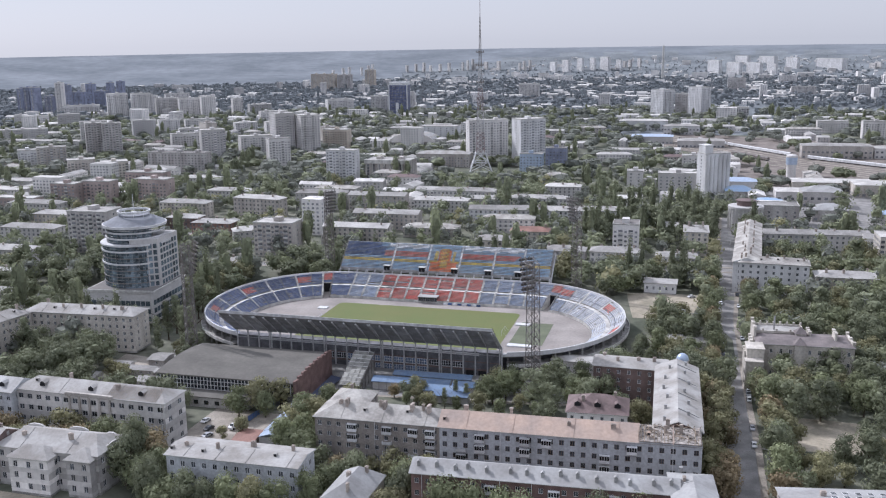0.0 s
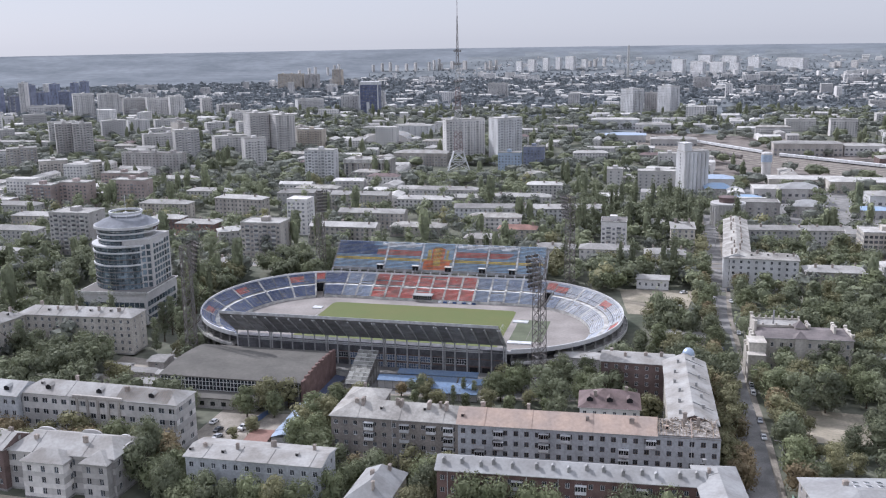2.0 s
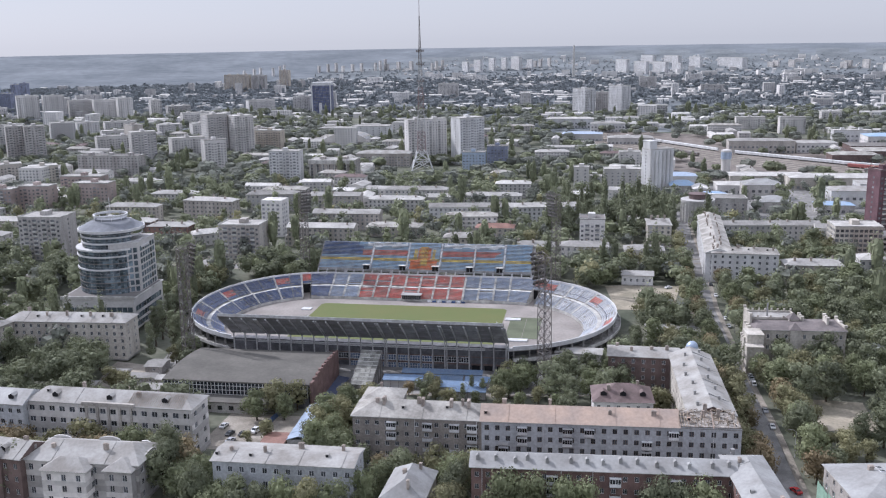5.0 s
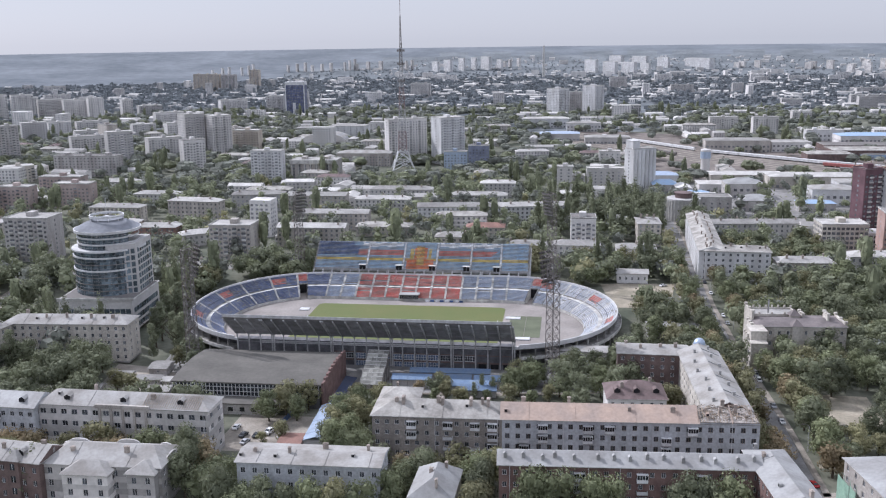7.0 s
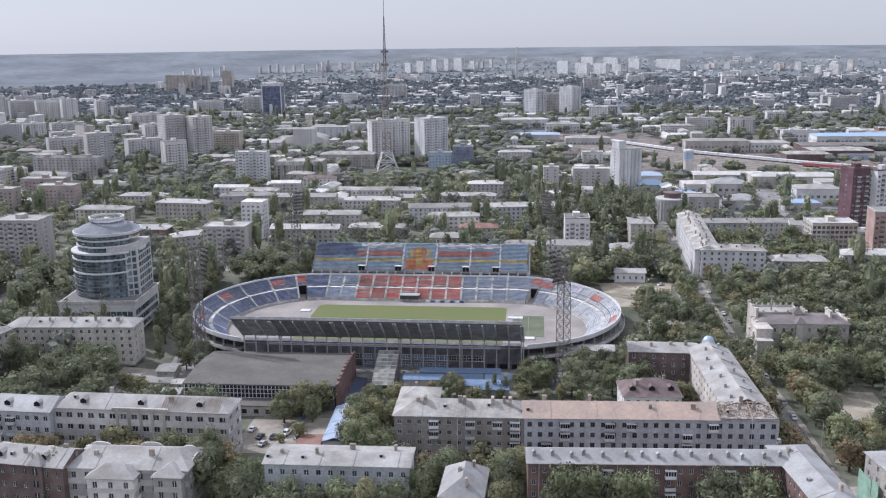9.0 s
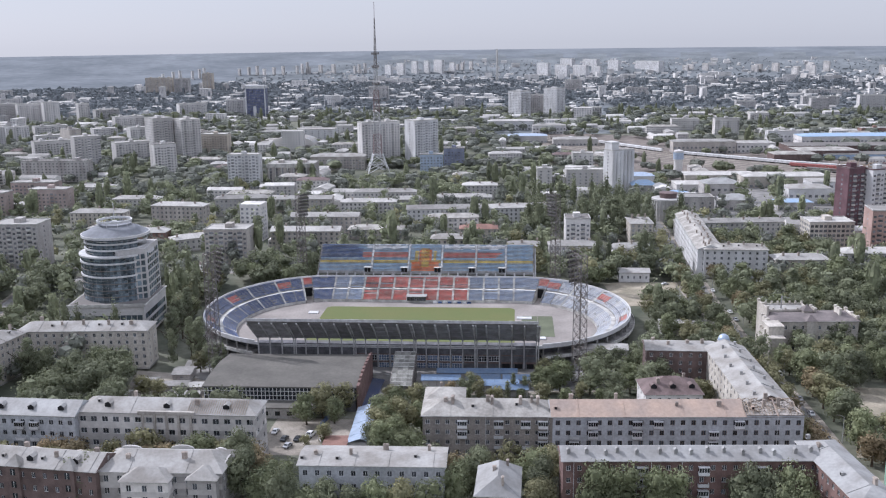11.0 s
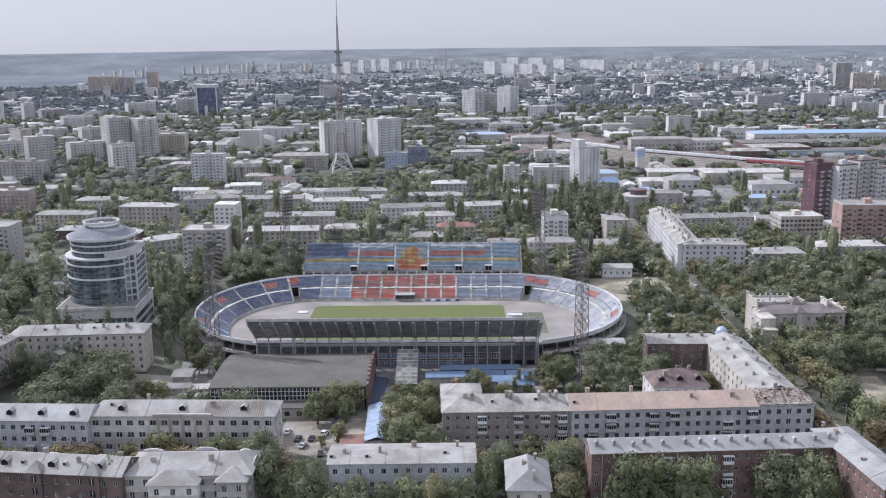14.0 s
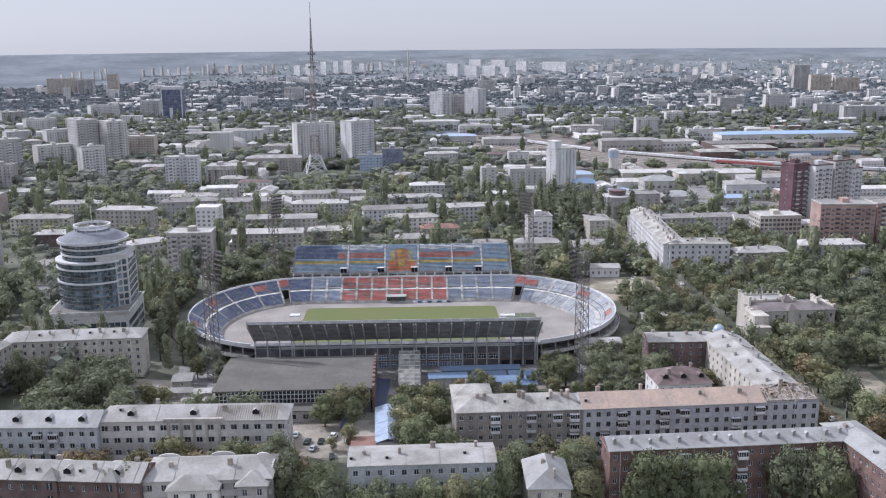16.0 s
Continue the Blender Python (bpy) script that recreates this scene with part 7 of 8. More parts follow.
def distant_town():
    rng = random.Random(9)
    s = Shape()
    for i in range(6000):
        r = 600 + 3750 * rng.random() ** 0.85
        a = radians(rng.uniform(-46, 60))
        x, y = r * math.sin(a) - 60, r * math.cos(a)
        deg = math.degrees(a)
        if not is_free(x, y) or (155 < x < 275 and 490 < y < 605) or (85 < x < 205 and 600 < y < 770):
            continue
        if r > open_land(x, y) - 60 or (deg > 2 and 1150 < r < 2300 and rng.random() < 0.3) or (deg < -8 and r > 2600 and rng.random() < 0.75):
            continue
        cell = (int(x // 5), int(y // 5))
        if cell in TAKEN or (r < 1500 and (not free_for(x, y, 15) or wooded(x, y) > 0.42 or on_avenue(x, y))) or (r > 1500 and wooded(x * 0.6, y * 0.5) > 0.62):
            continue
        g = gz(x, y)
        tall = rng.random() < (0.12 if deg < -4 else 0.03)
        w, d = rng.uniform(12, 38), rng.uniform(9, 15)
        h = rng.uniform(18, 36) if tall else rng.uniform(4, 10)
        if r > 3000 and rng.random() < 0.12:
            w, h = rng.uniform(30, 70), rng.uniform(18, 30)
        if r < 1500:
            w, h = rng.uniform(14, 44), (rng.uniform(5, 11) if not tall else rng.uniform(17, 30))
        if r > 3300:
            shrink = 1 - 0.55 * min(1, (r - 3300) / 900)       # the town thins out into low cottages
            w, d, h = w * shrink, d * shrink, h * shrink
        t = radians(-13 + rng.choice((0, 0, 90)) + rng.uniform(-8, 8))
        c, n = Vector((math.cos(t), math.sin(t))), Vector((-math.sin(t), math.cos(t)))
        o = Vector((x, y))
        q = [o - c * w / 2, o + c * w / 2, o + c * w / 2 + n * d, o - c * w / 2 + n * d]
        cells = set()
        for iu in range(int(w // 4) + 2):
            for iv in range(-1, 5):
                p = q[0] + c * min(w, iu * 4) + n * (d * iv / 4)
                cells.add((int(p.x // 5), int(p.y // 5)))
        if cells & TAKEN:
            continue
        TAKEN.update(cells)
        k = len(s.v)
        s.v += [(p.x, p.y, g - 6) for p in q] + [(p.x, p.y, g + h) for p in q]
        s.f += [(k, k + 1, k + 5, k + 4), (k + 1, k + 2, k + 6, k + 5), (k + 2, k + 3, k + 7, k + 6), (k + 3, k, k + 4, k + 7)]
        s.m += [0 if rng.random() < 0.8 else 2] * 4
        top = [Vector((p.x, p.y, g + h)) for p in q]
        if tall or h > 16:
            s.face(top, 1)
        else:
            m0, m1 = (top[0] + top[3]) / 2 + Vector((0, 0, 2.2)), (top[1] + top[2]) / 2 + Vector((0, 0, 2.2))
            s.face([top[0], top[1], m1, m0], 1)
            s.face([top[2], top[3], m0, m1], 1)
            s.face([top[1], top[2], m1], 0)
            s.face([top[3], top[0], m0], 0)
        if (r < 2300 and (w > 20 or r < 1500)) or (h > 16 and r < 3500):
            for row in range(max(1, int(h / 3))):
                z = g + 1.2 + row * 3
                for a0, dr, ln, out in ((q[0], c, w, -n), (q[1], n, d, c), (q[3], -n, d, -c)):
                    step = 3.6 if r < 1500 else 4.5
                    for col in range(int(ln / step)):
                        p = a0 + dr * (0.9 + col * step) + out * 0.06
                        e = p + dr * (step * 0.48)
                        s.face([(p.x, p.y, z), (e.x, e.y, z), (e.x, e.y, z + 1.5), (p.x, p.y, z + 1.5)], 3)
    tagged(new("distant_town", s.mesh("distant_town", [M["wall_city"], M["roof_city"], M["wall_pale"], M["glass_hazed"]])), "far town of pale houses and blocks fading to the horizon", "town", kind="stuff")
distant_town()

# ---- trees ----
def quads_mesh(name, centers, normals, sizes, mat_list, idx=None, seed=0, cores=None, core_idx=None):
    """A mesh of small bent leaves: one rhombus of two triangles at each centre, facing its normal."""
    rng = np.random.default_rng(seed)
    n = len(centers)
    c, nn = np.asarray(centers, float), np.asarray(normals, float)
    nn /= np.linalg.norm(nn, axis=1, keepdims=True) + 1e-9
    a = np.cross(nn, rng.normal(size=(n, 3)))
    a /= np.linalg.norm(a, axis=1, keepdims=True) + 1e-9
    b = np.cross(nn, a)
    s = np.asarray(sizes, float)[:, None]
    bend = nn * s * 0.25
    v = np.stack([c - a * s, c - b * s * 0.75 + bend, c + a * s, c + b * s * 0.75 + bend], 1)
    if cores is not None and len(cores):
        v = np.concatenate([v, cores])
        n += len(cores)
        if idx is not None:
            idx = np.concatenate([idx, core_idx])
    v = v.reshape(-1, 3)
    me = bpy.data.meshes.new(name)
    me.vertices.add(4 * n)
    me.vertices.foreach_set("co", v.ravel())
    me.loops.add(4 * n)
    me.loops.foreach_set("vertex_index", np.arange(4 * n, dtype=np.int32))
    me.polygons.add(n)
    me.polygons.foreach_set("loop_start", np.arange(0, 4 * n, 4, dtype=np.int32))
    me.polygons.foreach_set("loop_total", np.full(n, 4, dtype=np.int32))
    for m in mat_list:
        me.materials.append(m)
    if idx is not None:
        me.polygons.foreach_set("material_index", np.asarray(idx, np.int32))
    me.update(calc_edges=True)
    return me

def ball_faces(cut):
    """Four-sided patches of a unit ball, made from a cube with cut by cut patches a side."""
    out = []
    for ax in range(3):
        for sg in (-1, 1):
            for i in range(cut):
                for j in range(cut):
                    q = []
                    for di, dj in ((0, 0), (1, 0), (1, 1), (0, 1)):
                        p = np.zeros(3)
                        p[ax], p[(ax + 1) % 3], p[(ax + 2) % 3] = sg, sg * (2 * (i + di) / cut - 1), 2 * (j + dj) / cut - 1
                        q.append(p / np.linalg.norm(p))
                    out.append(q)
    return np.array(out)
BALLS = {k: ball_faces(k) for k in (1, 2, 3)}

def crown_points(rng, n, height, radius, low, poplar=False, lumps=11, cut=2, fill=0.63):
    """Centres and outward normals of the leaves of a lumpy crown whose foot is at the height low, and the patches of its dense inner clumps."""
    pts, nrm = [], []
    mid = (height + low) / 2
    half = (height - low) / 2
    balls = []
    tall = np.array([1, 1, 0.85 if not (poplar and lumps < 4) else half / (radius * 0.6) * 0.9])       # a poplar of few clumps is drawn out upwards
    for i in range(lumps):
        t = rng.uniform(-0.85, 0.9)
        w = math.sqrt(max(0.05, 1 - t * t)) * (0.35 if poplar else 0.62)
        a = rng.uniform(0, math.tau)
        k = rng.uniform(0.4, 1.0) * w
        balls.append((np.array([radius * k * math.cos(a), radius * k * math.sin(a), mid + half * 0.78 * t]), radius * rng.uniform(*((0.26, 0.5) if lumps > 9 else (0.44, 0.62))) * (1.5 if poplar else 1)))
    balls.append((np.array([0, 0, mid]), radius * (0.66 if lumps > 2 or poplar else 0.85)))
    per = n // len(balls)
    for c, r in balls:
        d = rng.normal(size=(per, 3))
        d /= np.linalg.norm(d, axis=1, keepdims=True)
        k = rng.uniform(0.78, 1.08, size=(per, 1))
        p = c + d * r * k * tall
        keep = np.ones(per, bool)
        for c2, r2 in balls:
            if c2 is not c:
                keep &= np.linalg.norm((p - c2) / tall, axis=1) > r2 * 0.7
        keep &= (p[:, 2] > low * 0.8) & (rng.random(per) > 0.06)
        pts.append(p[keep])
        nrm.append(d[keep] + rng.normal(size=(keep.sum(), 3)) * 0.3)
    core = []
    for c, r in balls:
        turn = rng.uniform(0, math.tau)
        R = np.array([[math.cos(turn), -math.sin(turn), 0], [math.sin(turn), math.cos(turn), 0], [0, 0, 1]])
        ph = rng.uniform(0, math.tau, 3)
        ball = BALLS[cut]
        lump = 1 + 0.16 * np.sin(4.1 * ball[..., 0] + ph[0]) * np.sin(3.7 * ball[..., 1] + ph[1]) + 0.1 * np.sin(6.3 * ball[..., 2] + ph[2])
        ragged = rng.normal(size=ball.shape) * 0.07 + rng.uniform(-0.1, 0.1, (len(ball), 1, 1)) * ball     # each patch tilted and set in or out
        core.append(c + ((ball * lump[..., None] + ragged) @ R.T) * r * tall * fill)
    return np.concatenate(pts), np.concatenate(nrm), np.concatenate(core)

def trunk_shape(rng, height, low, r):
    s = Shape()
    s.lathe([(r * 1.4, -0.3), (r, 0.6), (r * 0.75, low), (r * 0.35, height * 0.7)], 7)
    for i in range(6):
        a = math.tau * i / 6 + rng.uniform(-0.4, 0.4)
        z = low + (height - low) * rng.uniform(0.0, 0.35)
        l = (height - low) * rng.uniform(0.25, 0.4)
        s.bar((0, 0, z), (l * math.cos(a), l * math.sin(a), z + l * 0.9), r * 0.4)
    return s

KINDS = []
def make_kinds():
    spec = [("leaf", 11, 5.4, 2.4, False), ("leaf", 13, 6.0, 3.0, False), ("leaf_dark", 12, 5.6, 2.6, False), ("leaf_olive", 9, 4.4, 1.8, False), ("leaf_olive", 12, 5.2, 2.6, False), ("leaf_rust", 11, 4.8, 2.4, False), ("leaf_dark", 19, 2.7, 1.5, True), ("leaf", 7, 3.4, 1.2, False), ("leaf_dark", 14, 6.4, 3.0, False)]
    for i, (lm, hgt, rad, low, pop) in enumerate(spec):
        rng = np.random.default_rng(20 + i)
        n = int(1950 * (rad / 5.2) ** 2) if not pop else 1700
        p, nr, co = crown_points(rng, n, hgt, rad, low * 0.4, pop, 16, 2, 0.5)
        me = quads_mesh("crown", p, nr, rng.uniform(0.17, 0.4, len(p)), [M[lm]], seed=i, cores=co)
        tr = trunk_shape(rng, hgt, low, 0.16 + hgt * 0.012).mesh("trunk", M["bark"])
        KINDS.append((me, tr, hgt, rad))
make_kinds()
BIG = {}
def big_crown(kind):
    """A denser crown of smaller leaves, for trees that are drawn out tall."""
    if kind not in BIG:
        lm, hgt, rad, low = {0: ("leaf", 11, 5.4, 2.4), 1: ("leaf", 13, 6.0, 3.0), 2: ("leaf_dark", 12, 5.6, 2.6), 4: ("leaf_olive", 12, 5.2, 2.6), 7: ("leaf", 7, 3.4, 1.2), 8: ("leaf_dark", 14, 6.4, 3.0)}[kind]
        rng = np.random.default_rng(60 + kind)
        p, nr, co = crown_points(rng, int(4300 * min(1.2, (rad / 5.2) ** 2)), hgt, rad, low * 0.4, False, 24, 2, 0.5)
        BIG[kind] = quads_mesh("crown", p, nr, rng.uniform(0.13, 0.31, len(p)) * (rad / 5.2) ** 0.5, [M[lm]], seed=40 + kind, cores=co)
    return BIG[kind]

LABELS = ("broad green street tree with a rounded crown", "large green tree with a full crown", "dense dark green broad-leaved tree", "small yellowish green tree by houses", "olive green tree beside the houses", "tree turning rusty brown", "tall narrow dark green poplar", "low bushy green tree by houses", "large dark broad-crowned tree")

NEAR = []
def on_road(x, y, extra=0.6):
    for pts, w in ROADS:
        for (ax, ay), (bx, by) in zip(pts, pts[1:]):
            dx, dy = bx - ax, by - ay
            t = max(0, min(1, ((x - ax) * dx + (y - ay) * dy) / (dx * dx + dy * dy)))
            if math.hypot(x - ax - t * dx, y - ay - t * dy) < w / 2 + extra:
                return True
    return False

CLEAR = [(36, 276, 70, 297), (-142, 322, -110, 390), (-45, 340, 20, 375), (-94, 291, -56, 333), (92, 450, 130, 490), (116, 279, 139, 313), (-150, 236, -92, 254)]
def spot_ok(x, y, gap, roads=True):
    if not is_free(x, y) or (roads and on_road(x, y, 3.2 if y > 370 else 0.6)):
        return False
    if any(a < x < c and b < y < d for a, b, c, d in CLEAR):
        return False
    return all((x - a) ** 2 + (y - b) ** 2 > gap * gap for a, b in NEAR)

COUNT = [0]
def plant(x, y, kind, size=1.0):
    me, tr, hgt, rad = KINDS[kind]
    slim = 1.0
    if y < 282 and size >= 1.2 and kind in (0, 1, 2, 4, 7, 8) and x < 70:
        me = big_crown(kind)
        slim = 1.0 if size < 1.3 else 0.72
    rng = random.Random(int(x * 100) * 7 + int(y * 100))
    m = pose(x, y, gz(x, y), 0, 0, rng.uniform(0, 360)) @ Matrix.Diagonal((size * slim * rng.uniform(0.9, 1.1), size * slim * rng.uniform(0.9, 1.1), size, 1))
    ob = thing("tree", m, LABELS[kind], "tree", "trees")
    part("trunk", tr, None, ob)
    part("crown", me, None, ob)
    NEAR.append((x, y))
    COUNT[0] += 1

MASS = []
def grove(x0, y0, x1, y1, n, kinds, size=(0.8, 1.2), gap=5.0, seed=0, ang=0.0, mass=False):
    """Trees strewn over a rectangle that starts at (x0, y0) and leans by ang."""
    rng = random.Random(seed)
    m = pose(x0, y0, 0, 0, 0, ang)
    for i in range(n * 6):
        if n <= 0:
            return
        p = m @ Vector((rng.uniform(0, x1), rng.uniform(0, y1), 0))
        if spot_ok(p.x, p.y, gap):
            if mass:
                MASS.append((p.x, p.y, rng.choice(kinds), rng.uniform(*size)))
                NEAR.append((p.x, p.y))
            else:
                plant(p.x, p.y, rng.choice(kinds), rng.uniform(*size))
            n -= 1

BRICK_HOUSE_FRONT = (
    (1, 229.5, 0, 1.86), (8, 227.5, 1, 1.62), (16.5, 226, 0, 1.74), (22, 225, 1, 1.5), (-3, 231, 7, 1.68), (25, 222, 7, 1.8),
    (40.5, 221.5, 8, 1.5), (46, 219, 2, 1.62), (52, 218, 1, 1.56), (48, 215, 0, 1.5), (55, 214, 0, 1.32), (-13.9, 235.6, 4, 1.25),
)
LANE = (
    (-27.3, 259.1, 2, 1.25), (-32.5, 253.7, 0, 1.2), (-38, 243, 0, 1.5), (-45.5, 236.5, 0, 1.5), (-5.4, 258, 4, 1.2), (-10.9, 245.2, 2, 1.4),
    (-9, 264, 5, 1.2), (-15, 265.5, 4, 1.1), (-22, 267.5, 4, 0.8), (9, 261, 3, 0.75), (50, 252.8, 3, 0.95), (54.5, 251.6, 3, 0.8),
    (45, 253.5, 7, 0.8), (-39.8, 270.5, 2, 1.1), (-41.3, 261.4, 0, 1),
)
SCHOOL_SIDE = (
    (-97.9, 273.3, 8, 1.3), (-96.5, 261.1, 2, 1.5), (-85.5, 249.6, 8, 1.3), (-85.9, 265, 0, 1.2), (-72.9, 243.5, 2, 1.4), (-77.5, 244.5, 0, 1.25),
    (-60, 240, 0, 1.5), (-66, 242, 2, 1.3), (-53, 237.5, 4, 1.5), (-90, 258, 0, 1.2), (-80, 240, 0, 1.2), (-70.4, 303.1, 3, 0.9),
    (-139.9, 275.1, 2, 1.2), (-142, 268, 8, 1.15),
)
COURT = (
    (-44, 279, 0, 1.2), (-52.2, 288, 0, 1.3), (-52.1, 299.8, 4, 1.2), (-47.8, 294, 0, 1.2), (-54, 293.5, 2, 1), (-47, 306, 4, 1.1),
    (62.5, 283, 0, 1), (58, 280, 7, 1), (69, 308, 4, 1), (-20, 298, 7, 0.8), (4, 292, 3, 0.7), (22, 288, 7, 0.7),
)
MARKET = (
    (-50.2, 314.2, 0, 1.2), (-44.5, 334.3, 4, 0.75), (-10.4, 331.9, 4, 0.75), (-14.6, 332.2, 7, 0.8), (-6.2, 323.4, 4, 0.8), (-0.3, 328.1, 6, 0.5),
    (4.3, 325.5, 7, 0.9), (17.9, 333.2, 0, 1.1), (22.9, 336.3, 1, 1), (12, 323.5, 3, 1), (20.2, 320.8, 7, 1), (27.7, 324.9, 3, 0.8),
    (38, 322, 8, 0.9), (36, 312, 2, 0.85), (33, 319, 7, 0.9),
)
A_ = -13
for tx, ty, tk, ts in ((-178, 387, 8, 1.1), (-168, 385, 2, 1.15), (-158, 389, 8, 1.0), (-148, 384, 2, 1.05), (-186, 391, 2, 1.2)):
    plant(tx, ty, tk, ts)
for tx, ty, tk, ts in ((53, 320, 8, 1.05), (60, 317, 2, 0.9), (70, 311, 4, 0.9), (38, 338, 2, 1.1), (44, 349, 8, 1.05), (27, 345, 0, 1.1), (20, 349, 4, 1.0), (33, 330, 8, 1.1), (74, 300, 7, 1.1), (66, 352.3, 8, 1.25), (83, 344, 0, 1.15), (46.6, 341.7, 2, 1.1), (41.3, 353.3, 0, 1.1), (93, 396, 0, 1.2), (104, 421, 8, 1.2), (99, 432, 4, 1.0), (108.5, 415, 0, 1.2), (95, 410, 2, 1.15), (112, 436, 4, 1.1)):
    plant(tx, ty, tk, ts)
for tx, ty in ((-120, 406), (-119, 413), (-123.5, 414), (-130, 444), (-128, 456), (-132, 432), (-129, 468), (-133, 422), (-185, 388)):
    plant(tx, ty, 6, 1.15)
for tu, tv, tk, ts in ((113, -12, 2, 0.75), (112, -27, 8, 0.7), (108, -39, 0, 0.8), (101, -51, 2, 0.8), (93, -60, 8, 0.75), (119, -36, 0, 0.9), (84, -67, 2, 0.7)):
    tp = STAD @ Vector((tu, tv, 0))
    plant(tp.x, tp.y, tk, ts)
plant(54, 324, 8, 0.95)
plant(-9.5, 256, 0, 1.25)
plant(-31, 267.5, 5, 1.15)
plant(119.8, 340.5, 0, 1.0)
plant(118.5, 333, 4, 0.95)
plant(64, 318.5, 2, 0.85)
for row in (BRICK_HOUSE_FRONT, LANE, SCHOOL_SIDE, COURT, MARKET):
    for tx, ty, tk, ts in row:
        plant(tx, ty, tk, ts)
grove(-40, 265, 110, 5, 12, (5, 3, 7), (0.5, 0.75), 4.2, 3, -12.2)      # low lane trees between the houses
grove(-200, 304, 112, 9, 30, (5, 4, 3, 5, 0), (1.1, 1.4), 3.6, 6, -15)    # before the long grey block
grove(30, 330, 30, 34, 7, (1, 8, 0, 2), (0.9, 1.15), 5, 10, A_)
grove(77, 258, 14, 74, 18, (5, 4, 4, 5), (1.05, 1.35), 3.8, 11, -13)      # rust-tinged row by the avenue
grove(104, 250, 70, 60, 34, (4, 0, 2, 3, 8, 7), (0.85, 1.25), 6.6, 13, -13)
grove(114, 296, 80, 50, 34, (1, 8, 0, 2, 4), (0.9, 1.4), 7.2, 14, -13)
grove(-72, 318, 12, 12, 4, (0, 4), (1.0, 1.25), 3.6, 17, A_)
for tx, ty, tk, ts in ((-76, 322, 0, 1.1), (-70, 327, 4, 1.2), (-66, 321, 0, 1.0), (-62, 330, 4, 1.1), (-77, 301, 3, 0.6), (-137, 360, 4, 0.9), (-131, 357, 3, 1.0), (-118, 392, 4, 0.9), (-14, 338, 2, 0.8), (4, 336, 6, 0.55), (8, 334, 6, 0.5), (-20, 341, 5, 0.7), (-49.3, 304.6, 0, 1.2), (-43.2, 305.6, 4, 1.25), (-36.6, 306.5, 0, 1.1), (-35.8, 325.9, 4, 1.0), (-43.2, 323.8, 0, 1.1), (-30.3, 324.6, 2, 0.9), (-10.8, 342.5, 4, 0.8), (15, 336.3, 0, 1.0), (25.5, 350.2, 2, 1.0)):
    plant(tx, ty, tk, ts)
for i in range(-3, 20):
    t = i / 20
    for sgn in (-1, 1):
        x, y = 99 + 60 * t - sgn * ((7.2 if sgn > 0 else 10.0) if t < 0.3 else 9.5) * 0.97, 288 + 234 * t + sgn * 7.2 * 0.24
        if is_free(x, y) and all((x - a) ** 2 + (y - b) ** 2 > 12 for a, b in NEAR):
            plant(x, y, (0, 4, 5, 0, 2)[i % 5], (1.2 if t < 0.3 else 0.98) + 0.08 * (i % 5))
grove(84, 345, 26, 90, 26, (0, 4, 2, 8), (0.8, 1.25), 6.6, 12, -13, True)
grove(120, 345, 80, 60, 40, (1, 8, 0, 2, 4), (0.85, 1.35), 7.0, 15, -13, True)
grove(135, 392, 170, 80, 110, (1, 8, 0, 2, 4), (0.75, 1.3), 7.0, 16, -13, True)
grove(-178, 318, 84, 70, 70, (2, 8, 2, 8, 0), (0.9, 1.5), 6.2, 18, -10, True)
grove(-190, 405, 80, 30, 30, (2, 8, 6, 2), (0.9, 1.2), 4.6, 19, -10, True)
grove(-128, 400, 16, 70, 16, (6, 6, 2, 0), (0.95, 1.2), 4, 20, -14, True)
grove(-240, 330, 46, 120, 38, (2, 8, 2, 0), (0.9, 1.2), 5.5, 21, 0, True)
grove(80, 480, 70, 60, 30, (0, 4, 2, 6), (0.9, 1.2), 5.0, 22, -13, True)
grove(-150, 480, 80, 60, 40, (0, 4, 2, 6), (0.9, 1.2), 5.0, 23, -13, True)
grove(-60, 535, 130, 40, 40, (0, 4, 2, 6), (0.9, 1.2), 5.0, 24, -13, True)

grove(84, 615, 120, 150, 120, (6, 6, 2, 8, 2), (0.95, 1.3), 5.0, 25, -13, True)      # poplars and dark trees by the mill
grove(-310, 415, 105, 160, 95, (2, 8, 2, 8, 0), (0.95, 1.3), 5.5, 26, 0, True)
grove(-115, 505, 60, 70, 30, (2, 8, 0), (0.9, 1.2), 5.0, 27, -13, True)
grove(178, 515, 70, 62, 40, (0, 2, 8, 0, 4), (0.9, 1.25), 5.5, 28, -13, True)      # yard of the white corner house
grove(212, 440, 130, 20, 26, (8, 2, 0, 1, 6), (1.0, 1.4), 6.0, 29, -8, True)

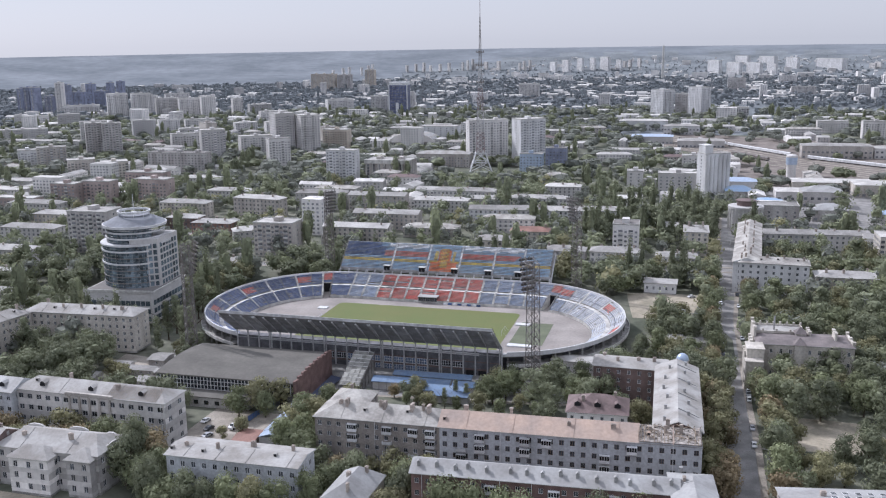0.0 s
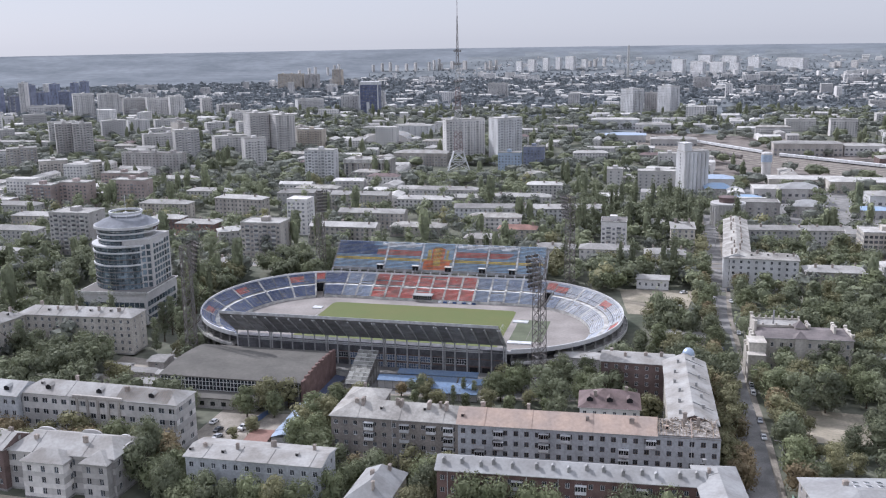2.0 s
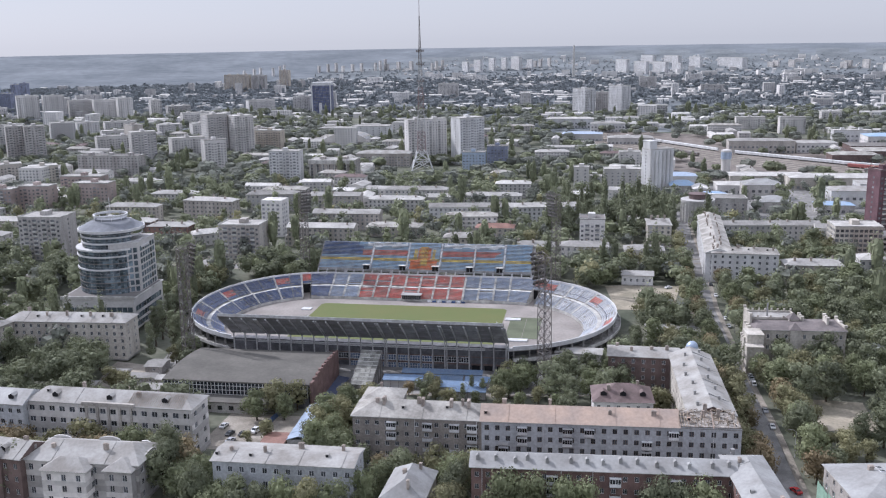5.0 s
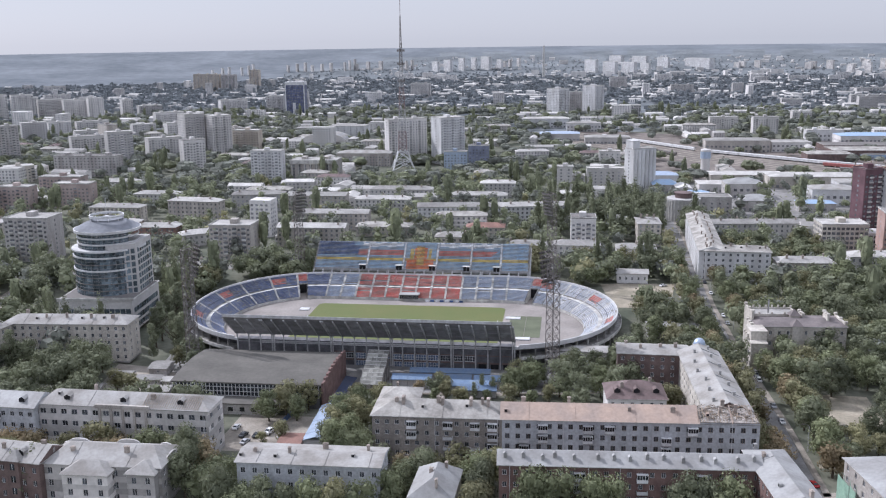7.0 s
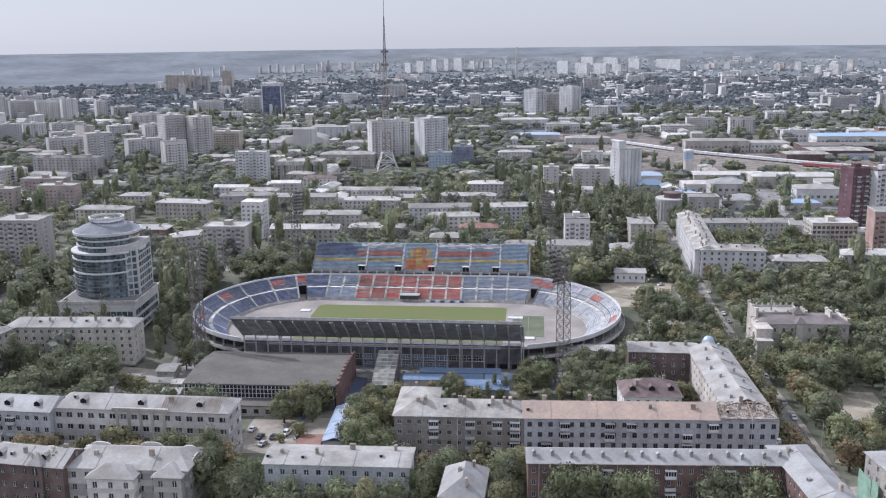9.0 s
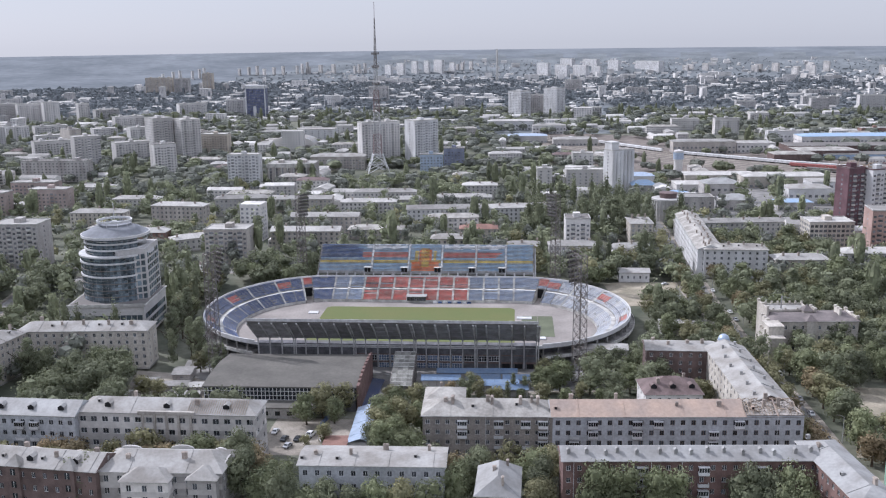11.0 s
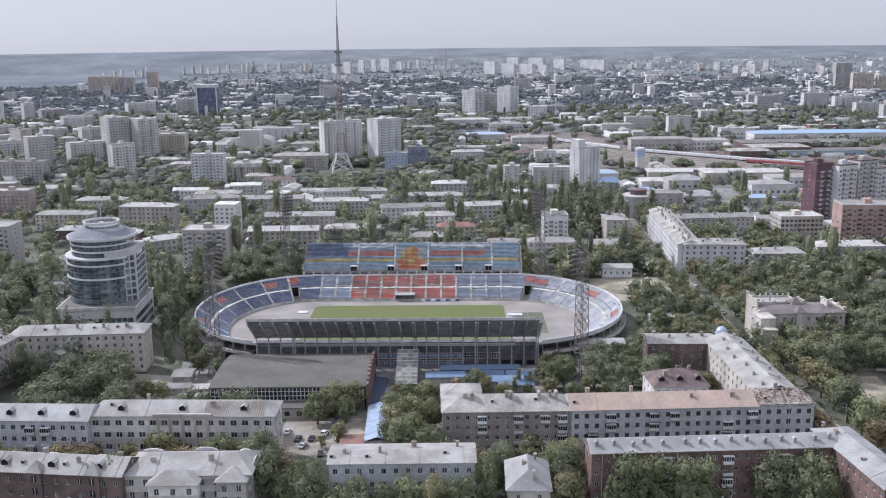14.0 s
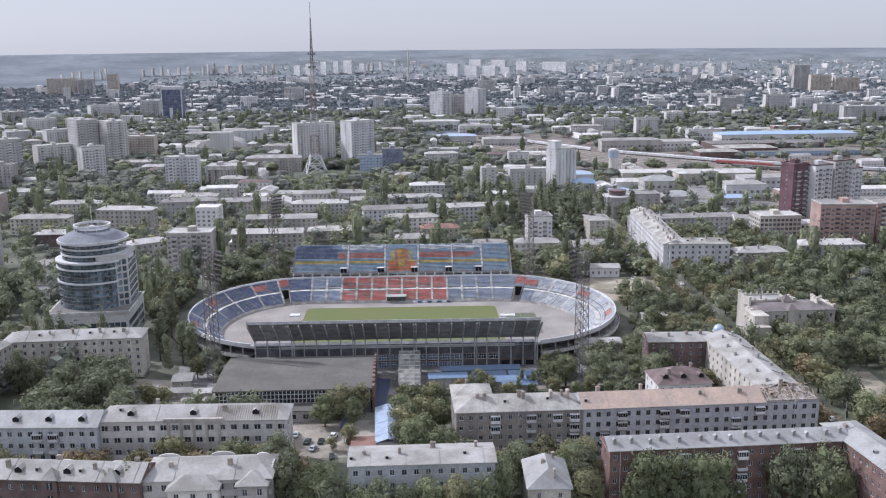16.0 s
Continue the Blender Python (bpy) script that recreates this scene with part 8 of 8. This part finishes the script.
def mass_trees():
    rng = np.random.default_rng(8)
    C, Nn, S, I, Q, QI = [], [], [], [], [], []
    names = ["leaf", "leaf_dark", "leaf_olive", "leaf_rust"]
    spec = {0: (11, 5.4, 2.4, 0), 1: (13, 6.0, 3.0, 0), 2: (12, 5.6, 2.6, 1), 4: (12, 5.2, 2.6, 2), 6: (19, 2.7, 1.5, 1), 8: (14, 6.4, 3.0, 1), 3: (9, 4.4, 1.8, 2), 5: (11, 4.8, 2.4, 3), 7: (7, 3.4, 1.2, 0)}
    protos = {(k, j): crown_points(np.random.default_rng(500 + k * 3 + j), 720, s[0], s[1], s[2], k == 6, 3 if k == 6 else 8, 2, 0.58) for k, s in spec.items() for j in range(2)}
    fine = {k: crown_points(np.random.default_rng(700 + k), 1050, s[0], s[1], s[2], k == 6, 13, 2, 0.5) for k, s in spec.items()}
    light = {(k, j): crown_points(np.random.default_rng(900 + k * 3 + j), 400, s[0], s[1], s[2], k == 6, 3 if k == 6 else 6, 2, 0.58) for k, s in spec.items() for j in range(2)}
    for i, (x, y, k, size) in enumerate(MASS):
        p, nr, co = fine[k] if y < 400 else (protos if y < 470 else light)[(k, i % 2)]
        a = rng.uniform(0, math.tau)
        R = np.array([[math.cos(a), -math.sin(a), 0], [math.sin(a), math.cos(a), 0], [0, 0, 1]])
        C.append((p @ R.T) * size + np.array([x, y, gz(x, y)]))
        Nn.append(nr @ R.T)
        S.append((rng.uniform(0.18, 0.4, len(p)) if y < 400 else rng.uniform(0.26, 0.6, len(p)) * (1 if y < 470 else 1.3)) * size)
        I.append(np.full(len(p), spec[k][3]))
        Q.append((co @ R.T) * size + np.array([x, y, gz(x, y)]))
        QI.append(np.full(len(co), spec[k][3]))
    me = quads_mesh("park_trees", np.concatenate(C), np.concatenate(Nn), np.concatenate(S), [M[n] for n in names], np.concatenate(I), 3, np.concatenate(Q), np.concatenate(QI))
    tagged(new("park_trees", me), "dense green park trees round the stadium", "trees", kind="stuff")
mass_trees()

def wood(name, label, boxes_, leaf_n, leaf_size, mats, n_try, rmin, rmax, amin, amax, power, seed, gap_cell, hmin=7, hmax=13, lumps=7, spread=1.0, lean=1.0, cut=2, fill=0.84):
    """Trees too many to count, in one mesh."""
    rng = np.random.default_rng(seed)
    pr = random.Random(seed)
    protos = []
    for i in range(6):
        g = np.random.default_rng(seed * 10 + i)
        pop = i == 5
        protos.append(crown_points(g, leaf_n, 1.0 if not pop else 1.6, 0.46 if not pop else 0.2, 0.06, pop, lumps, cut, fill))
    C, Nn, S, I, Q, QI = [], [], [], [], [], []
    cells = set()
    for k in range(n_try):
        r = rmin + (rmax - rmin) * pr.random() ** power
        a = radians(amin + (amax - amin) * pr.random() ** lean)
        x, y = r * math.sin(a) - 60, r * math.cos(a)
        cell = (int(x / gap_cell), int(y / gap_cell))
        if math.hypot(x, y) > open_land(x, y) or cell in cells or not is_free(x, y):
            continue
        if r < 900 and on_road(x, y, 3.0):
            continue
        if any(q[0] < x < q[2] and q[1] < y < q[3] for q in CLEAR):
            continue
        if (int(x // 5), int(y // 5)) in TAKEN or (y > 560 and r < 2000 and pr.random() > 0.5 + 1.7 * max(0, wooded(x, y) - 0.36)):
            continue
        if y < 470 and any((x - q[0]) ** 2 + (y - q[1]) ** 2 < 20 for q in NEAR):
            continue
        if (235 < x < 480 and 640 < y < 860 and pr.random() < 0.72) or (150 < x < 300 and 780 < y < 1010 and pr.random() < 0.35) or (300 < x < 760 and 860 < y < 1400 and pr.random() < 0.5):
            continue
        cells.add(cell)
        h = pr.uniform(hmin, hmax)
        if r > 3200:
            h *= 1 - 0.7 * min(1, (r - 3200) / 1100)       # low scrub up the far slopes
        j = pr.randrange(5) if pr.random() > (0.3 if wooded(x * 2.3, y * 2.3) > 0.76 else 0.02) else 5
        p, nr, co = protos[j]
        ca = pr.uniform(0, math.tau)
        R = np.array([[math.cos(ca), -math.sin(ca), 0], [math.sin(ca), math.cos(ca), 0], [0, 0, 1]])
        wide = np.array([h * spread, h * spread, h]) if j != 5 else np.array([h * 1.7, h * 1.7, h * 0.95])
        C.append((p @ R.T) * wide + np.array([x, y, gz(x, y)]))
        Nn.append(nr @ R.T)
        S.append(rng.uniform(0.6, 1.2, len(p)) * leaf_size * h / 10)
        leaf = pr.choices(range(len(mats)), [5, 4, 4, 1][:len(mats)])[0]
        leaf = 2 if j == 5 and len(mats) > 2 else leaf
        I.append(np.full(len(p), leaf))
        Q.append((co @ R.T) * wide + np.array([x, y, gz(x, y)]))
        QI.append(np.full(len(co), leaf))
    me = quads_mesh(name, np.concatenate(C), np.concatenate(Nn), np.concatenate(S), mats, np.concatenate(I), seed, np.concatenate(Q), np.concatenate(QI))
    tagged(new(name, me), label, "trees", kind="stuff")

wood("street_trees", "dense green trees between the houses", None, 80, 0.68, [M["leaf_hazed_mid"], M["leaf_dark"], M["leaf_dark"], M["leaf_olive"]], 4300, 400, 960, -50, 62, 0.8, 41, 6.0, 10, 17, 2, 1.1, 1.0, 2, 0.6)
wood("town_trees", "trees filling the gaps of the town", None, 14, 0.85, [M["leaf_hazed_mid"], M["leaf_hazed_mid"], M["leaf_dark"]], 10500, 900, 1950, -48, 62, 0.9, 42, 7.5, 10, 18, 0, 1.5)
# both far belts wear the leaf colour with haze in it
wood("far_trees", "far treetops in dark bands, with painted haze", None, 4, 1.5, [M["leaf_hazed_far"], M["leaf_hazed_far"]], 14000, 1850, 4300, -47, 62, 0.85, 43, 11, 8, 15, 1, 1.9, 1.0, 1)
wood("far_woods", "woods on the far rise, painted bluish for haze", None, 4, 1.8, [M["leaf_hazed_far"], M["leaf_hazed_far"]], 7000, 2100, 3600, -47, 34, 0.85, 44, 12, 9, 16, 1, 2.0, 2.0, 1)

# ---- street lamps ----
def street_lamp(x, y, ang):
    ob = thing("street_lamp", pose(x, y, gz(x, y), 0, 0, ang), "tall grey street lamp with one curved arm", "street lamp", "street lamps")
    s = Shape()
    s.lathe([(0.16, -0.2), (0.14, 1.2), (0.09, 9.0), (0, 9.05)], 8)
    part("pole", s, M["post_grey"], ob)
    s = Shape()
    for i in range(5):
        s.bar((0.4 * i, 0, 8.8 + 0.9 * math.sin(i * 0.4)), (0.4 * (i + 1), 0, 8.8 + 0.9 * math.sin((i + 1) * 0.4)), 0.09)
    part("arm", s, M["post_grey"], ob)
    s = Shape()
    s.box(1.9, -0.14, 9.52, 2.7, 0.14, 9.7)
    part("lamp_head", s, M["steel_grey"], ob)
for k in range(6):
    street_lamp(101.5 + 16 * k * 0.98, 270 + 66 * k * 0.98, 166)

# ---- cars ----
def car_meshes(colour):
    s = Shape()
    prof = [(-2.1, 0.35), (-2.15, 0.8), (-1.9, 0.95), (-1.45, 1.0), (-0.9, 1.42), (0.55, 1.45), (1.15, 1.0), (1.95, 0.88), (2.15, 0.7), (2.1, 0.35)]
    k = len(prof)
    for w in (0.86,):
        lo = [(x, -w if z < 1.1 else -w * 0.82, z) for x, z in prof]
        hi = [(x, -y, z) for x, y, z in lo]
        s.face(lo)
        s.face(hi[::-1])
        for i in range(k):
            j = (i + 1) % k
            s.face([lo[i], lo[j], hi[j], hi[i]])
    g = Shape()
    for sg in (-1, 1):
        g.face([(-1.3, sg * 0.87, 1.02), (1.0, sg * 0.87, 1.02), (0.5, sg * 0.74, 1.38), (-0.85, sg * 0.74, 1.38)])
    g.face([(1.18, -0.72, 1.03), (1.18, 0.72, 1.03), (0.6, 0.64, 1.43), (0.6, -0.64, 1.43)])
    g.face([(-1.48, -0.72, 1.03), (-1.48, 0.72, 1.03), (-0.94, 0.64, 1.42), (-0.94, -0.64, 1.42)])
    w = Shape()
    w.lathe([(0.05, -0.11), (0.31, -0.11), (0.33, 0), (0.31, 0.11), (0.05, 0.11)], 12)
    return s.mesh("body", M[colour]), g.mesh("glazing", M["glass_dark"]), w.mesh("wheel", M["tyre"])
CARS = {c: car_meshes(c) for c in ("car_white", "car_dark", "car_silver", "car_red")}
def car(x, y, ang, colour, van=False):
    b, g, w = CARS[colour]
    sc = Matrix.Diagonal((1.2, 1.1, 1.45, 1)) if van else Matrix.Identity(4)
    names = {"car_white": "white", "car_dark": "dark", "car_silver": "silver", "car_red": "red"}
    ob = thing("van" if van else "car", pose(x, y, gz(x, y) + 0.06, 0, 0, ang) @ sc, f"{names[colour]} {'van' if van else 'car'} parked on the asphalt", "car", "parked cars")
    part("body", b, None, ob)
    part("glazing", g, None, ob)
    for wx in (-1.3, 1.3):
        for wy in (-0.8, 0.8):
            part("wheel", w, None, ob, at=pose(wx, wy, 0.33, 90))
rng_c = random.Random(4)
for i in range(26):
    t = rng_c.random()
    sg = rng_c.choice((-1, 1))
    x, y = 99 + 59 * t + sg * 4.3 * 0.97, 290 + 230 * t - sg * 4.3 * 0.24
    car(x, y, 76 + (180 if sg > 0 else 0), rng_c.choice(("car_white", "car_dark", "car_silver", "car_dark", "car_white")))
for x, y, a, c, v in ((-87, 317, 70, "car_white", False), (-84, 310, 65, "car_dark", False), (-79.5, 309, 68, "car_dark", False), (-75, 311, 60, "car_white", True), (-83, 304, 60, "car_silver", False), (-70, 306, 20, "car_silver", False), (91.2, 247, 100, "car_red", False), (78, 227, 10, "car_dark", False), (-78, 296, 80, "car_dark", False), (128, 480, 20, "car_white", False)):
    car(x, y, a, c, v)
